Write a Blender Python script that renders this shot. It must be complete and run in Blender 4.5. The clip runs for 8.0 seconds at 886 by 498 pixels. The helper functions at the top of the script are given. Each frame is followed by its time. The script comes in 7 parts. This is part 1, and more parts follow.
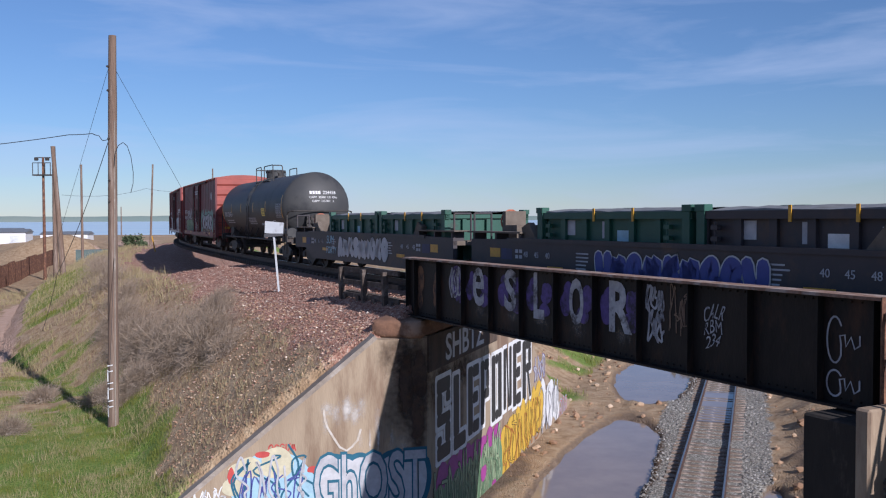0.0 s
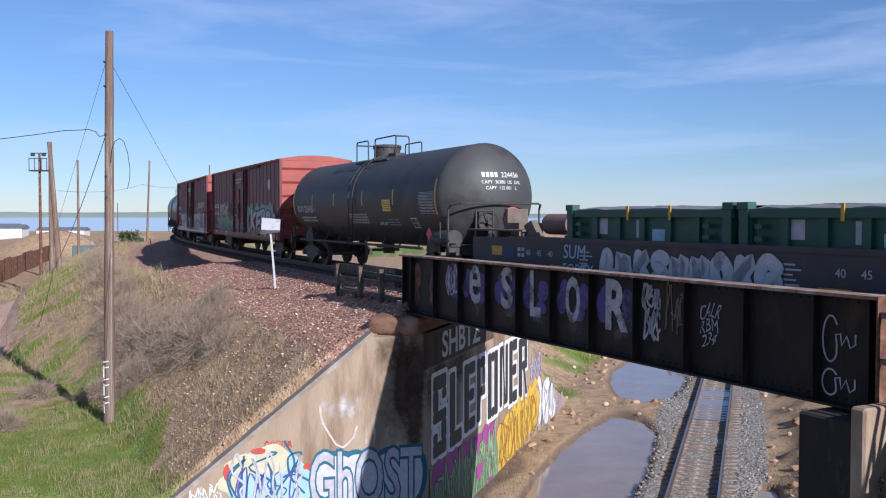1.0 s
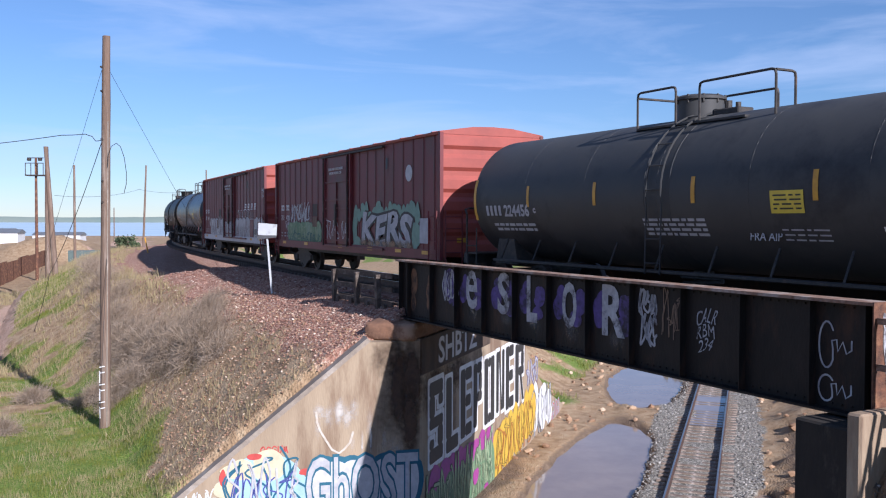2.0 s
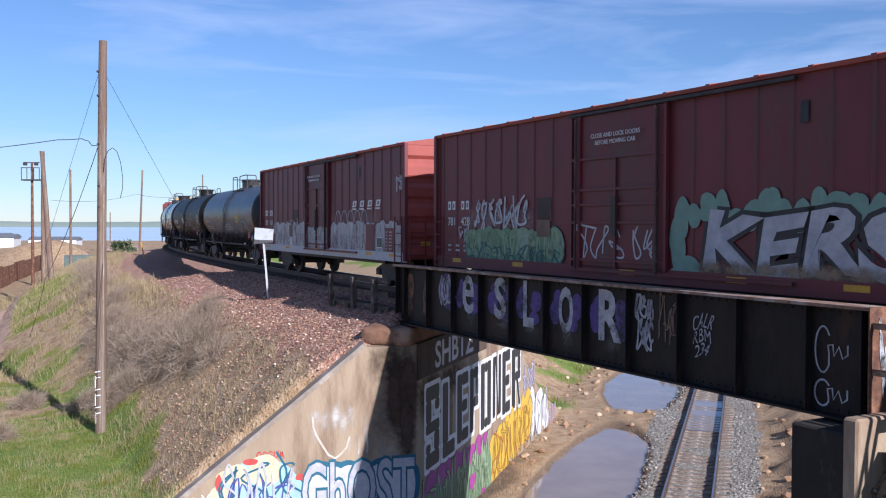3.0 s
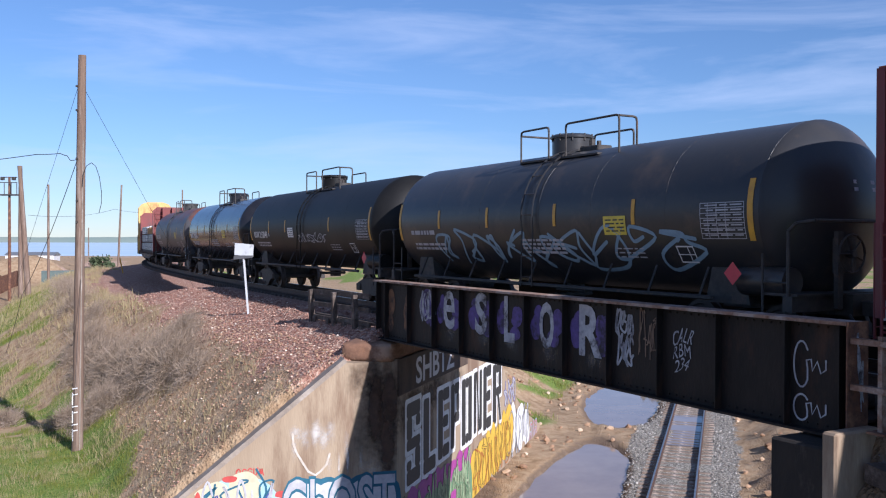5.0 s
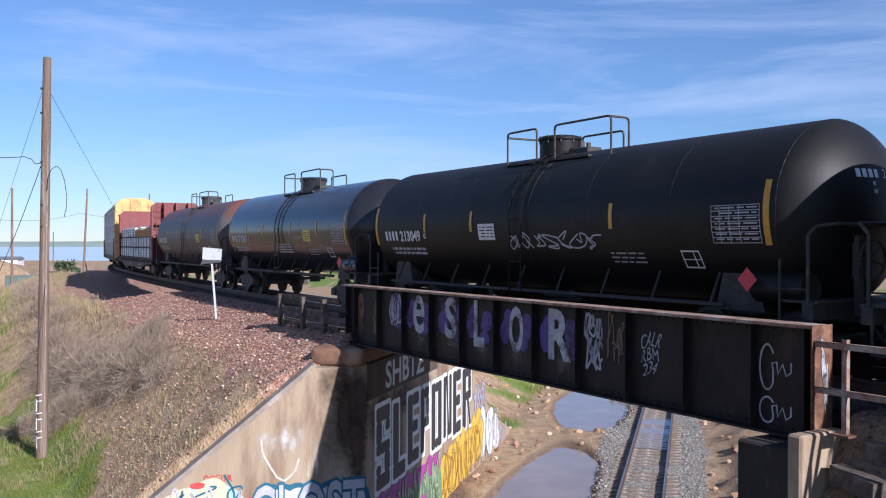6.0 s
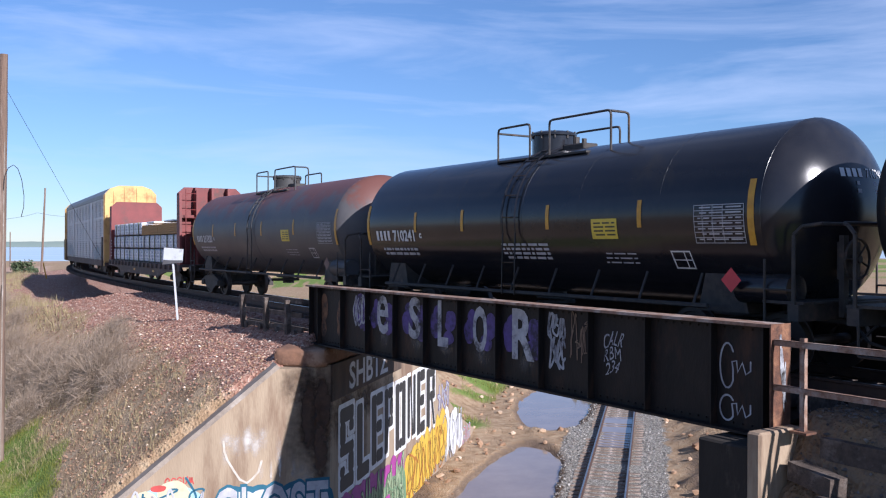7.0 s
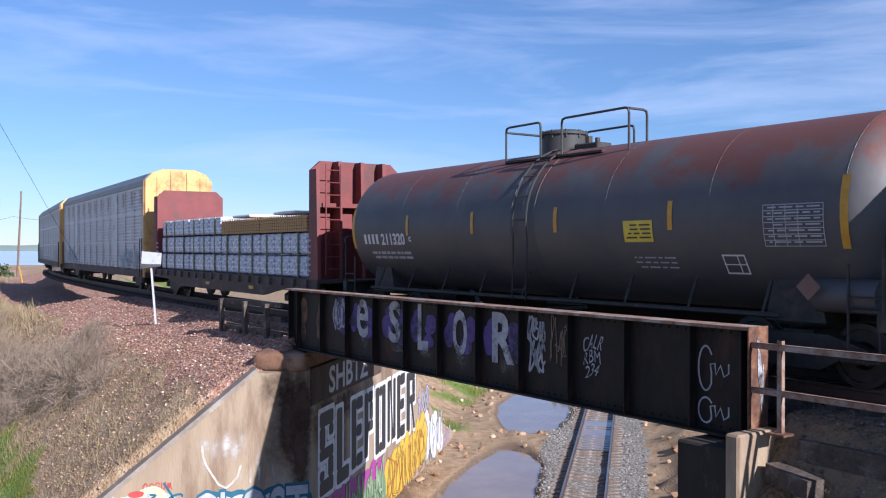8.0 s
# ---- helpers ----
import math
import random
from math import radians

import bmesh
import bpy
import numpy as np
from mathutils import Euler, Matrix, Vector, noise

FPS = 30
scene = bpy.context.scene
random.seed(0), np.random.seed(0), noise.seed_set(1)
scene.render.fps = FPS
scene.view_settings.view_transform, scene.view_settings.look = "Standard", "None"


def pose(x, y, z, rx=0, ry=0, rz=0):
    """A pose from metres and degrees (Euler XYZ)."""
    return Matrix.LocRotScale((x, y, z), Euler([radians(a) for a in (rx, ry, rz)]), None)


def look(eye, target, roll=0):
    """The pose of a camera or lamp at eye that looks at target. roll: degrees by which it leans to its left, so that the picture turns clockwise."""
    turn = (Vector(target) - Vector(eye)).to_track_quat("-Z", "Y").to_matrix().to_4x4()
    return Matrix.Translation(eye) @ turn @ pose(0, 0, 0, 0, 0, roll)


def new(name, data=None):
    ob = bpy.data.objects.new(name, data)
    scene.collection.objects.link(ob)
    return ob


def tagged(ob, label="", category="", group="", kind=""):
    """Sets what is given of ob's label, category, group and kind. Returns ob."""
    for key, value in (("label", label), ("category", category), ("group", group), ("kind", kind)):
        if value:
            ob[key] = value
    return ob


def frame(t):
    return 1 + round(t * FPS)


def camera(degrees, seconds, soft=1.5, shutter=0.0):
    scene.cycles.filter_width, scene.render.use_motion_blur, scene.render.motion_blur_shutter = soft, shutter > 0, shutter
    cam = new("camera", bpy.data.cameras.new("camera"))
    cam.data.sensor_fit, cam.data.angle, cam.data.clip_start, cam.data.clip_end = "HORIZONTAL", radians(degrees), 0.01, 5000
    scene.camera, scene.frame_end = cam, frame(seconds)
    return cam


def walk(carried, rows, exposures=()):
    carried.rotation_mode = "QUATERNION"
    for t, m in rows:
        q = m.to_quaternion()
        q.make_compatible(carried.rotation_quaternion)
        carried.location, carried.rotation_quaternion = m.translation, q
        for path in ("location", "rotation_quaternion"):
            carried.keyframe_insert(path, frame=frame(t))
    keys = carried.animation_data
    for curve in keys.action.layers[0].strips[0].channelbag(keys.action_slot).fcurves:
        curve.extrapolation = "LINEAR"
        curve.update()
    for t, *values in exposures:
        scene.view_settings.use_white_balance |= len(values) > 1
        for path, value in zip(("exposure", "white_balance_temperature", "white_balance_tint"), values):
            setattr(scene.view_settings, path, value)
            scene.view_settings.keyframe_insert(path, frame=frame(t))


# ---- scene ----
EYE = (0.0, 0.0, 1.929)
# seconds, yaw, pitch, roll
TURNS = [
    (0.0, 0.0, -1.914, -0.21), (0.5, 0.044, -1.928, -0.06), (1.0, -0.20, -2.076, 0.036), (1.5, -0.357, -1.929, 0.104),
    (3.0, -0.619, -1.442, 0.147), (3.5, -0.990, -1.283, 0.254), (4.0, -1.232, -1.051, 0.219), (4.5, -1.372, -0.751, 0.181),
    (6.0, -3.683, -0.207, 0.161), (6.5, -4.944, -0.230, 0.169), (7.0, -5.921, -0.193, 0.148), (7.5, -6.615, -0.138, 0.130),
    (8.0, -7.166, 0.031, 0.108)]


def aim(yaw, pitch, roll):
    a, b = radians(yaw), radians(pitch)
    way = Vector((-math.sin(a) * math.cos(b), math.cos(a) * math.cos(b), math.sin(b)))
    return look(EYE, Vector(EYE) + way, roll)


cam = camera(51.277, 8.0, soft=1.15, shutter=0.0)
walk(cam, [(t, aim(y, p, r)) for t, y, p, r in TURNS], exposures=[(0.0, 0.2, 5500, 17), (0.8, 0.38, 5500, 17), (1.5, 0.58, 5500, 17), (3.0, 0.62, 5500, 17), (4.5, 0.62, 5500, 17), (8.0, 0.7, 5500, 17)])

# ---- world and sun ----
SUN_EL, SUN_AZ = 28.3, 145.0
world = bpy.data.worlds.new("sky")
scene.world = world
world.use_nodes = True


def make_sky():
    nt = world.node_tree
    nt.nodes.clear()
    out = nt.nodes.new("ShaderNodeOutputWorld")
    bg = nt.nodes.new("ShaderNodeBackground")
    sky = nt.nodes.new("ShaderNodeTexSky")
    sky.sky_type, sky.sun_disc = "NISHITA", False
    sky.sun_elevation, sky.sun_rotation = radians(SUN_EL), radians(SUN_AZ)
    sky.air_density, sky.dust_density, sky.ozone_density = 1.0, 0.0, 4.0
    geo = nt.nodes.new("ShaderNodeTexCoord")
    mp = nt.nodes.new("ShaderNodeMapping")
    mp.inputs["Location"].default_value = (0.9, 0.3, 0.2)
    mp.inputs["Rotation"].default_value = (0.0, radians(-9), 0.0)
    mp.inputs["Scale"].default_value = (1.5, 1.5, 11.0)
    no = nt.nodes.new("ShaderNodeTexNoise")
    no.inputs["Scale"].default_value, no.inputs["Detail"].default_value, no.inputs["Roughness"].default_value = 1.7, 7.0, 0.58
    no.inputs["Distortion"].default_value = 0.5
    ramp = nt.nodes.new("ShaderNodeValToRGB")
    ramp.color_ramp.elements[0].position, ramp.color_ramp.elements[1].position = 0.47, 0.84
    mix = nt.nodes.new("ShaderNodeMix")
    mix.data_type = "RGBA"
    mix.inputs["B"].default_value = (8.2, 8.6, 9.4, 1)
    nt.links.new(geo.outputs["Generated"], mp.inputs["Vector"])
    nt.links.new(mp.outputs["Vector"], no.inputs["Vector"])
    nt.links.new(no.outputs["Fac"], ramp.inputs["Fac"])
    sc = nt.nodes.new("ShaderNodeMath")
    sc.operation = "MULTIPLY"
    sc.inputs[1].default_value = 0.58
    nt.links.new(ramp.outputs["Color"], sc.inputs[0])
    nt.links.new(sc.outputs[0], mix.inputs["Factor"])
    nt.links.new(sky.outputs["Color"], mix.inputs["A"])
    # clear winter air: the low sky stays blue instead of paling to yellow
    sep = nt.nodes.new("ShaderNodeSeparateXYZ")
    nt.links.new(geo.outputs["Generated"], sep.inputs[0])
    lift = nt.nodes.new("ShaderNodeValToRGB")
    lift.color_ramp.elements[0].position, lift.color_ramp.elements[0].color = 0.0, (0.78, 0.84, 0.95, 1)
    lift.color_ramp.elements[1].position, lift.color_ramp.elements[1].color = 0.42, (1.0, 0.985, 1.0, 1)
    nt.links.new(sep.outputs["Z"], lift.inputs["Fac"])
    tint = nt.nodes.new("ShaderNodeMix")
    tint.data_type, tint.blend_type = "RGBA", "MULTIPLY"
    tint.inputs["Factor"].default_value = 1.0
    nt.links.new(mix.outputs["Result"], tint.inputs["A"])
    nt.links.new(lift.outputs["Color"], tint.inputs["B"])
    nt.links.new(tint.outputs["Result"], bg.inputs["Color"])
    bg.inputs["Strength"].default_value = 0.07
    nt.links.new(bg.outputs[0], out.inputs["Surface"])


make_sky()
sun_data = bpy.data.lights.new("sun", "SUN")
sun_data.energy, sun_data.angle, sun_data.color = 5.0, radians(0.53), (1.0, 0.9, 0.77)
sun = new("sun", sun_data)
SUN_DIR = Vector((math.sin(radians(SUN_AZ)) * math.cos(radians(SUN_EL)), math.cos(radians(SUN_AZ)) * math.cos(radians(SUN_EL)), math.sin(radians(SUN_EL))))
sun.matrix_world = look(SUN_DIR * 60, (0, 0, 0))

# ---- plan: the upper track ----
TRACK0, TH0 = (6.241, 16.0), radians(117.325)
STEP = 0.5


def lay_track():
    """Points of the upper track by arc length: straight over the bridge, then bending."""
    pts = {0: (TRACK0[0], TRACK0[1], TH0)}
    x, y, h = pts[0]
    for i in range(1, 1201):
        s = i * STEP
        k = 0.0018 if s < 50 else min(0.0018 + (s - 50) * 0.0001, 0.0042)
        h -= k * STEP
        x += math.cos(h + k * STEP / 2) * STEP
        y += math.sin(h + k * STEP / 2) * STEP
        pts[i] = (x, y, h)
    return pts


PTS = lay_track()


def track(s, lat=0.0, z=0.0):
    if s <= 0:
        x, y, h = TRACK0[0] + s * math.cos(TH0), TRACK0[1] + s * math.sin(TH0), TH0
    else:
        i = min(int(s / STEP), 1199)
        f = s / STEP - i
        a, b = PTS[i], PTS[i + 1]
        x, y, h = (a[j] + (b[j] - a[j]) * f for j in range(3))
    return Vector((x - math.sin(h) * lat, y + math.cos(h) * lat, z)), h


def on_track(s, half, z=0.0):
    """The pose of a car whose trucks stand half metres before and behind s. Its x points back along the train, its y to the near side."""
    a, b = track(s - half)[0], track(s + half)[0]
    m = (a + b) / 2
    d = b - a
    return pose(m.x, m.y, z, 0, 0, math.degrees(math.atan2(d.y, d.x)))


# the lower track: through (LX, LY), heading LA to the right of straight ahead
LX, LY, LA = 7.65, 27.7, radians(18.7)
LU, LV = Vector((math.sin(LA), math.cos(LA), 0)), Vector((math.cos(LA), -math.sin(LA), 0))
LOW = -6.6


def low(u, v, z=LOW):
    p = Vector((LX, LY, 0)) + LU * u + LV * v
    return Vector((p.x, p.y, z))


# ---- materials ----
def mat(name, c1, c2=None, rough=0.6, metal=0.0, scale=3.0, detail=8.0, bump=0.0, bscale=40.0, c3=None, amount3=0.3, s3=0.6, stretch=(1, 1, 1), spec=0.5, lo=0.35, hi=0.65, rvar=0.0, top=None):
    m = bpy.data.materials.new(name)
    m.use_nodes = True
    nt = m.node_tree
    b = nt.nodes["Principled BSDF"]
    b.inputs["Roughness"].default_value, b.inputs["Metallic"].default_value = rough, metal
    b.inputs["Specular IOR Level"].default_value = spec
    tc = nt.nodes.new("ShaderNodeTexCoord")
    mp = nt.nodes.new("ShaderNodeMapping")
    mp.inputs["Scale"].default_value = stretch
    nt.links.new(tc.outputs["Object"], mp.inputs["Vector"])
    no = nt.nodes.new("ShaderNodeTexNoise")
    no.inputs["Scale"].default_value, no.inputs["Detail"].default_value = scale, detail
    no.inputs["Roughness"].default_value = 0.65
    nt.links.new(mp.outputs["Vector"], no.inputs["Vector"])
    r = nt.nodes.new("ShaderNodeMapRange")
    r.inputs["From Min"].default_value, r.inputs["From Max"].default_value = lo, hi
    nt.links.new(no.outputs["Fac"], r.inputs["Value"])
    mix = nt.nodes.new("ShaderNodeMix")
    mix.data_type = "RGBA"
    mix.inputs["A"].default_value, mix.inputs["B"].default_value = (*c1, 1), (*(c2 or tuple(c * 0.75 for c in c1)), 1)
    nt.links.new(r.outputs[0], mix.inputs["Factor"])
    last = mix.outputs["Result"]
    if c3:
        n3 = nt.nodes.new("ShaderNodeTexNoise")
        n3.inputs["Scale"].default_value, n3.inputs["Detail"].default_value = s3, 9.0
        n3.inputs["Roughness"].default_value = 0.7
        nt.links.new(mp.outputs["Vector"], n3.inputs["Vector"])
        r3 = nt.nodes.new("ShaderNodeMapRange")
        r3.inputs["From Min"].default_value, r3.inputs["From Max"].default_value = 0.62 - amount3 * 0.4, 0.72 - amount3 * 0.3
        src = n3.outputs["Fac"]
        if top:
            sp = nt.nodes.new("ShaderNodeSeparateXYZ")
            nt.links.new(tc.outputs["Object"], sp.inputs[0])
            hm = nt.nodes.new("ShaderNodeMapRange")
            hm.inputs["From Min"].default_value, hm.inputs["From Max"].default_value = top
            hm.inputs["To Min"].default_value, hm.inputs["To Max"].default_value = -0.22, 0.16
            nt.links.new(sp.outputs["Z"], hm.inputs["Value"])
            sm = nt.nodes.new("ShaderNodeMath")
            nt.links.new(src, sm.inputs[0])
            nt.links.new(hm.outputs[0], sm.inputs[1])
            src = sm.outputs[0]
        nt.links.new(src, r3.inputs["Value"])
        mx = nt.nodes.new("ShaderNodeMix")
        mx.data_type = "RGBA"
        mx.inputs["B"].default_value = (*c3, 1)
        nt.links.new(r3.outputs[0], mx.inputs["Factor"])
        nt.links.new(last, mx.inputs["A"])
        last = mx.outputs["Result"]
    nt.links.new(last, b.inputs["Base Color"])
    if rvar:
        rr = nt.nodes.new("ShaderNodeMapRange")
        rr.inputs["To Min"].default_value, rr.inputs["To Max"].default_value = rough - rvar, rough + rvar
        nt.links.new(no.outputs["Fac"], rr.inputs["Value"])
        nt.links.new(rr.outputs[0], b.inputs["Roughness"])
    if bump:
        nb = nt.nodes.new("ShaderNodeTexNoise")
        nb.inputs["Scale"].default_value, nb.inputs["Detail"].default_value = bscale, 5.0
        nt.links.new(mp.outputs["Vector"], nb.inputs["Vector"])
        bp = nt.nodes.new("ShaderNodeBump")
        bp.inputs["Strength"].default_value, bp.inputs["Distance"].default_value = bump, 0.03
        nt.links.new(nb.outputs["Fac"], bp.inputs["Height"])
        nt.links.new(bp.outputs[0], b.inputs["Normal"])
    return m


M = {}
M["girder"] = mat("black_girder_steel", (0.009, 0.0078, 0.008), (0.02, 0.0155, 0.014), 0.6, 0.0, 2.5, 9, 0.25, 30, (0.05, 0.024, 0.015), 0.22, 0.9, (1, 1, 0.35), 0.25)
M["rust"] = mat("rusty_steel", (0.16, 0.07, 0.04), (0.07, 0.035, 0.025), 0.85, 0.0, 7, 9, 0.4, 40, (0.26, 0.13, 0.07), 0.3, 3)
M["rustlight"] = mat("bleached_rust", (0.3, 0.2, 0.15), (0.16, 0.08, 0.05), 0.85, 0.0, 9, 9, 0.4, 40, (0.36, 0.29, 0.25), 0.35, 3)
M["concrete"] = mat("weathered_concrete", (0.375, 0.292, 0.202), (0.28, 0.213, 0.145), 0.9, 0.0, 1.4, 11, 0.3, 25, (0.2, 0.13, 0.085), 0.3, 0.7, (1, 1, 0.22))
M["concretedark"] = mat("stained_concrete", (0.27, 0.19, 0.135), (0.17, 0.115, 0.08), 0.9, 0.0, 1.6, 10, 0.3, 25, (0.13, 0.09, 0.07), 0.3, 0.6, (1, 1, 0.4))
M["wood"] = mat("weathered_pole_wood", (0.2, 0.135, 0.095), (0.12, 0.08, 0.06), 0.9, 0.0, 9, 9, 0.5, 30, (0.27, 0.21, 0.17), 0.3, 2, (3, 3, 0.18))
M["tie"] = mat("old_tie_wood", (0.1, 0.075, 0.06), (0.05, 0.038, 0.032), 0.9, 0.0, 8, 9, 0.6, 30, (0.17, 0.14, 0.12), 0.3, 3)
M["tiegrey"] = mat("bleached_tie_wood", (0.24, 0.18, 0.135), (0.13, 0.095, 0.072), 0.9, 0.0, 8, 9, 0.6, 30, (0.4, 0.33, 0.28), 0.3, 3)
M["rail"] = mat("rail_steel", (0.13, 0.075, 0.05), (0.08, 0.05, 0.04), 0.7, 0.3, 6, 6)
M["railtop"] = mat("worn_rail_steel", (0.42, 0.4, 0.38), (0.3, 0.28, 0.26), 0.3, 0.9, 6, 6)
M["blacksteel"] = mat("sooty_black_steel", (0.022, 0.02, 0.02), (0.05, 0.042, 0.036), 0.65, 0.0, 6, 8, 0.2, 40, (0.09, 0.06, 0.045), 0.15, 2)
M["wheel"] = mat("brown_wheel_steel", (0.06, 0.045, 0.038), (0.035, 0.028, 0.025), 0.6, 0.2, 6, 8)
M["white"] = mat("white_paint", (0.74, 0.74, 0.73), (0.6, 0.6, 0.6), 0.6, 0.0, 5, 8)
M["greywhite"] = mat("dull_white_paint", (0.5, 0.5, 0.52), (0.34, 0.34, 0.37), 0.7, 0.0, 4, 8)
M["yellow"] = mat("yellow_reflector", (0.62, 0.33, 0.02), (0.48, 0.24, 0.02), 0.45, 0.0, 6, 6)
M["label"] = mat("yellow_label", (0.72, 0.56, 0.05), (0.58, 0.44, 0.05), 0.5, 0.0, 6, 6)
M["black"] = mat("black_paint", (0.012, 0.012, 0.013), (0.025, 0.024, 0.024), 0.5, 0.0, 6, 6)


# ---- mesh helpers ----
def box(bm, x0, x1, y0, y1, z0, z1, bev=0.0):
    r = bmesh.ops.create_cube(bm, size=1.0, matrix=Matrix.LocRotScale(((x0 + x1) / 2, (y0 + y1) / 2, (z0 + z1) / 2), None, (abs(x1 - x0), abs(y1 - y0), abs(z1 - z0))))
    if bev:
        es = list({e for v in r["verts"] for e in v.link_edges})
        bmesh.ops.bevel(bm, geom=es, offset=bev, segments=1, affect="EDGES")
    return bm


def rod(bm, a, b, r=0.03, r2=None, n=8, caps=True):
    a, b = Vector(a), Vector(b)
    d = b - a
    q = d.to_track_quat("Z", "Y").to_matrix().to_4x4()
    bmesh.ops.create_cone(bm, cap_ends=caps, segments=n, radius1=r, radius2=r if r2 is None else r2, depth=d.length, matrix=Matrix.Translation((a + b) / 2) @ q)
    return bm


def beam(bm, a, b, w, h, up=(0, 0, 1)):
    """A square bar from a to b, w wide and h high."""
    a, b = Vector(a), Vector(b)
    d = (b - a)
    x = d.normalized()
    y = Vector(up).cross(x).normalized()
    z = x.cross(y)
    m = Matrix((x, y, z)).transposed().to_4x4()
    m.translation = (a + b) / 2
    bmesh.ops.create_cube(bm, size=1.0, matrix=m @ Matrix.Diagonal((d.length, w, h, 1)))
    return bm


def pipe(bm, pts, r=0.025, n=6):
    for a, b in zip(pts, pts[1:]):
        rod(bm, a, b, r, n=n)
    return bm


def prism(bm, poly, y0, y1, axis="y"):
    """A flat outline in two coordinates, drawn out along the third."""
    def at(p, q):
        return (p[0], q, p[1]) if axis == "y" else ((q, p[0], p[1]) if axis == "x" else (p[0], p[1], q))
    a = [bm.verts.new(at(p, y0)) for p in poly]
    b = [bm.verts.new(at(p, y1)) for p in poly]
    bm.faces.new(a)
    bm.faces.new(b[::-1])
    for i in range(len(poly)):
        j = (i + 1) % len(poly)
        bm.faces.new((a[j], a[i], b[i], b[j]))
    return bm


def lathe(bm, prof, n=48, zc=0.0, axis="x"):
    """Turns (along, radius) pairs round the x axis at height zc, or round z."""
    rings = []
    for x, r in prof:
        if r < 1e-4:
            rings.append([bm.verts.new((x, 0, zc) if axis == "x" else (0, 0, x))])
        else:
            rings.append([bm.verts.new((x, r * math.sin(2 * math.pi * i / n), zc + r * math.cos(2 * math.pi * i / n)) if axis == "x" else (r * math.cos(2 * math.pi * i / n), r * math.sin(2 * math.pi * i / n), x)) for i in range(n)])
    for a, b in zip(rings, rings[1:]):
        for i in range(n):
            j = (i + 1) % n
            if len(a) == 1 and len(b) > 1:
                bm.faces.new((a[0], b[i], b[j]))
            elif len(b) == 1 and len(a) > 1:
                bm.faces.new((a[i], b[0], a[j]))
            elif len(a) > 1:
                bm.faces.new((a[i], b[i], b[j], a[j]))
    return bm


def mesh_of(name, bm, material, smooth=0.0):
    bmesh.ops.recalc_face_normals(bm, faces=bm.faces[:])
    me = bpy.data.meshes.new(name)
    bm.to_mesh(me)
    bm.free()
    me.materials.append(material)
    if smooth:
        me.shade_smooth()
        me.set_sharp_from_angle(angle=radians(smooth))
    return me


def part(name, bm, material, parent=None, label="", m=None, smooth=0.0):
    ob = new(name, bm if isinstance(bm, bpy.types.Mesh) else mesh_of(name, bm, material, smooth))
    ob.parent = parent
    if m is not None:
        ob.matrix_basis = m
    if label:
        ob["label"] = label
    return ob


def thing(name, m=None, label="", category="", group="", kind=""):
    ob = new(name)
    ob.empty_display_size = 0.3
    if m is not None:
        ob.matrix_basis = m
    return tagged(ob, label, category, group, kind)


def B():
    return bmesh.new()


def letters(body, size, offset=0.0, depth=0.004, shear=0.0, spacing=1.0, bend=None):
    """A mesh of text in the x-z plane, facing -y, centred on x, standing on z = 0. bend maps a point."""
    cu = bpy.data.curves.new("lettering", "FONT")
    cu.body, cu.size, cu.offset, cu.extrude, cu.shear, cu.space_character = body, size, offset, depth, shear, spacing
    cu.align_x, cu.resolution_u = "CENTER", 3
    tmp = new("lettering", cu)
    me = bpy.data.meshes.new_from_object(tmp.evaluated_get(bpy.context.evaluated_depsgraph_get()))
    bpy.data.objects.remove(tmp)
    bpy.data.curves.remove(cu)
    me.transform(Matrix.Rotation(radians(90), 4, "X"))
    if bend:
        for v in me.vertices:
            v.co = bend(v.co)
    return me


# ---- ground ----
CORNER = Vector((-0.43, 24.0))          # where the left abutment's face meets its wing wall
WING_END = Vector((-6.6, 22.45))
POLY = np.array([track(s)[0][:2] for s in np.arange(-160, 330, 1.0)])
POLYH = np.array([track(s)[1] for s in np.arange(-160, 330, 1.0)])


def near_track(x, y):
    """Arc length and distance to the near side, for arrays."""
    s, lat = np.empty(x.size), np.empty(x.size)
    for i in range(0, x.size, 4000):
        dx, dy = x[i:i + 4000, None] - POLY[None, :, 0], y[i:i + 4000, None] - POLY[None, :, 1]
        j = np.argmin(dx * dx + dy * dy, axis=1)
        k = np.arange(j.size)
        h = POLYH[j]
        s[i:i + 4000] = -160 + j + dx[k, j] * np.cos(h) + dy[k, j] * np.sin(h)
        lat[i:i + 4000] = -dx[k, j] * np.sin(h) + dy[k, j] * np.cos(h)
    return s, lat


def smooth(a, b, x):
    t = np.clip((x - a) / (b - a), 0, 1)
    return t * t * (3 - 2 * t)


def waves(x, y, seed, scale):
    """Smooth lattice noise of two octaves, about -1 to 1."""
    rng = np.random.RandomState(seed)
    grid = rng.uniform(-1, 1, (256, 256))
    out = np.zeros_like(x)
    for k, w in ((1.0, 0.7), (2.3, 0.4)):
        fx, fy = x * k / scale, y * k / scale
        ix, iy = np.floor(fx).astype(int), np.floor(fy).astype(int)
        tx, ty = fx - ix, fy - iy
        tx, ty = tx * tx * (3 - 2 * tx), ty * ty * (3 - 2 * ty)
        g = lambda a, b: grid[(ix + a) % 256, (iy + b) % 256]
        out += w * ((g(0, 0) * (1 - tx) + g(1, 0) * tx) * (1 - ty) + (g(0, 1) * (1 - tx) + g(1, 1) * tx) * ty)
    return out * 1.3


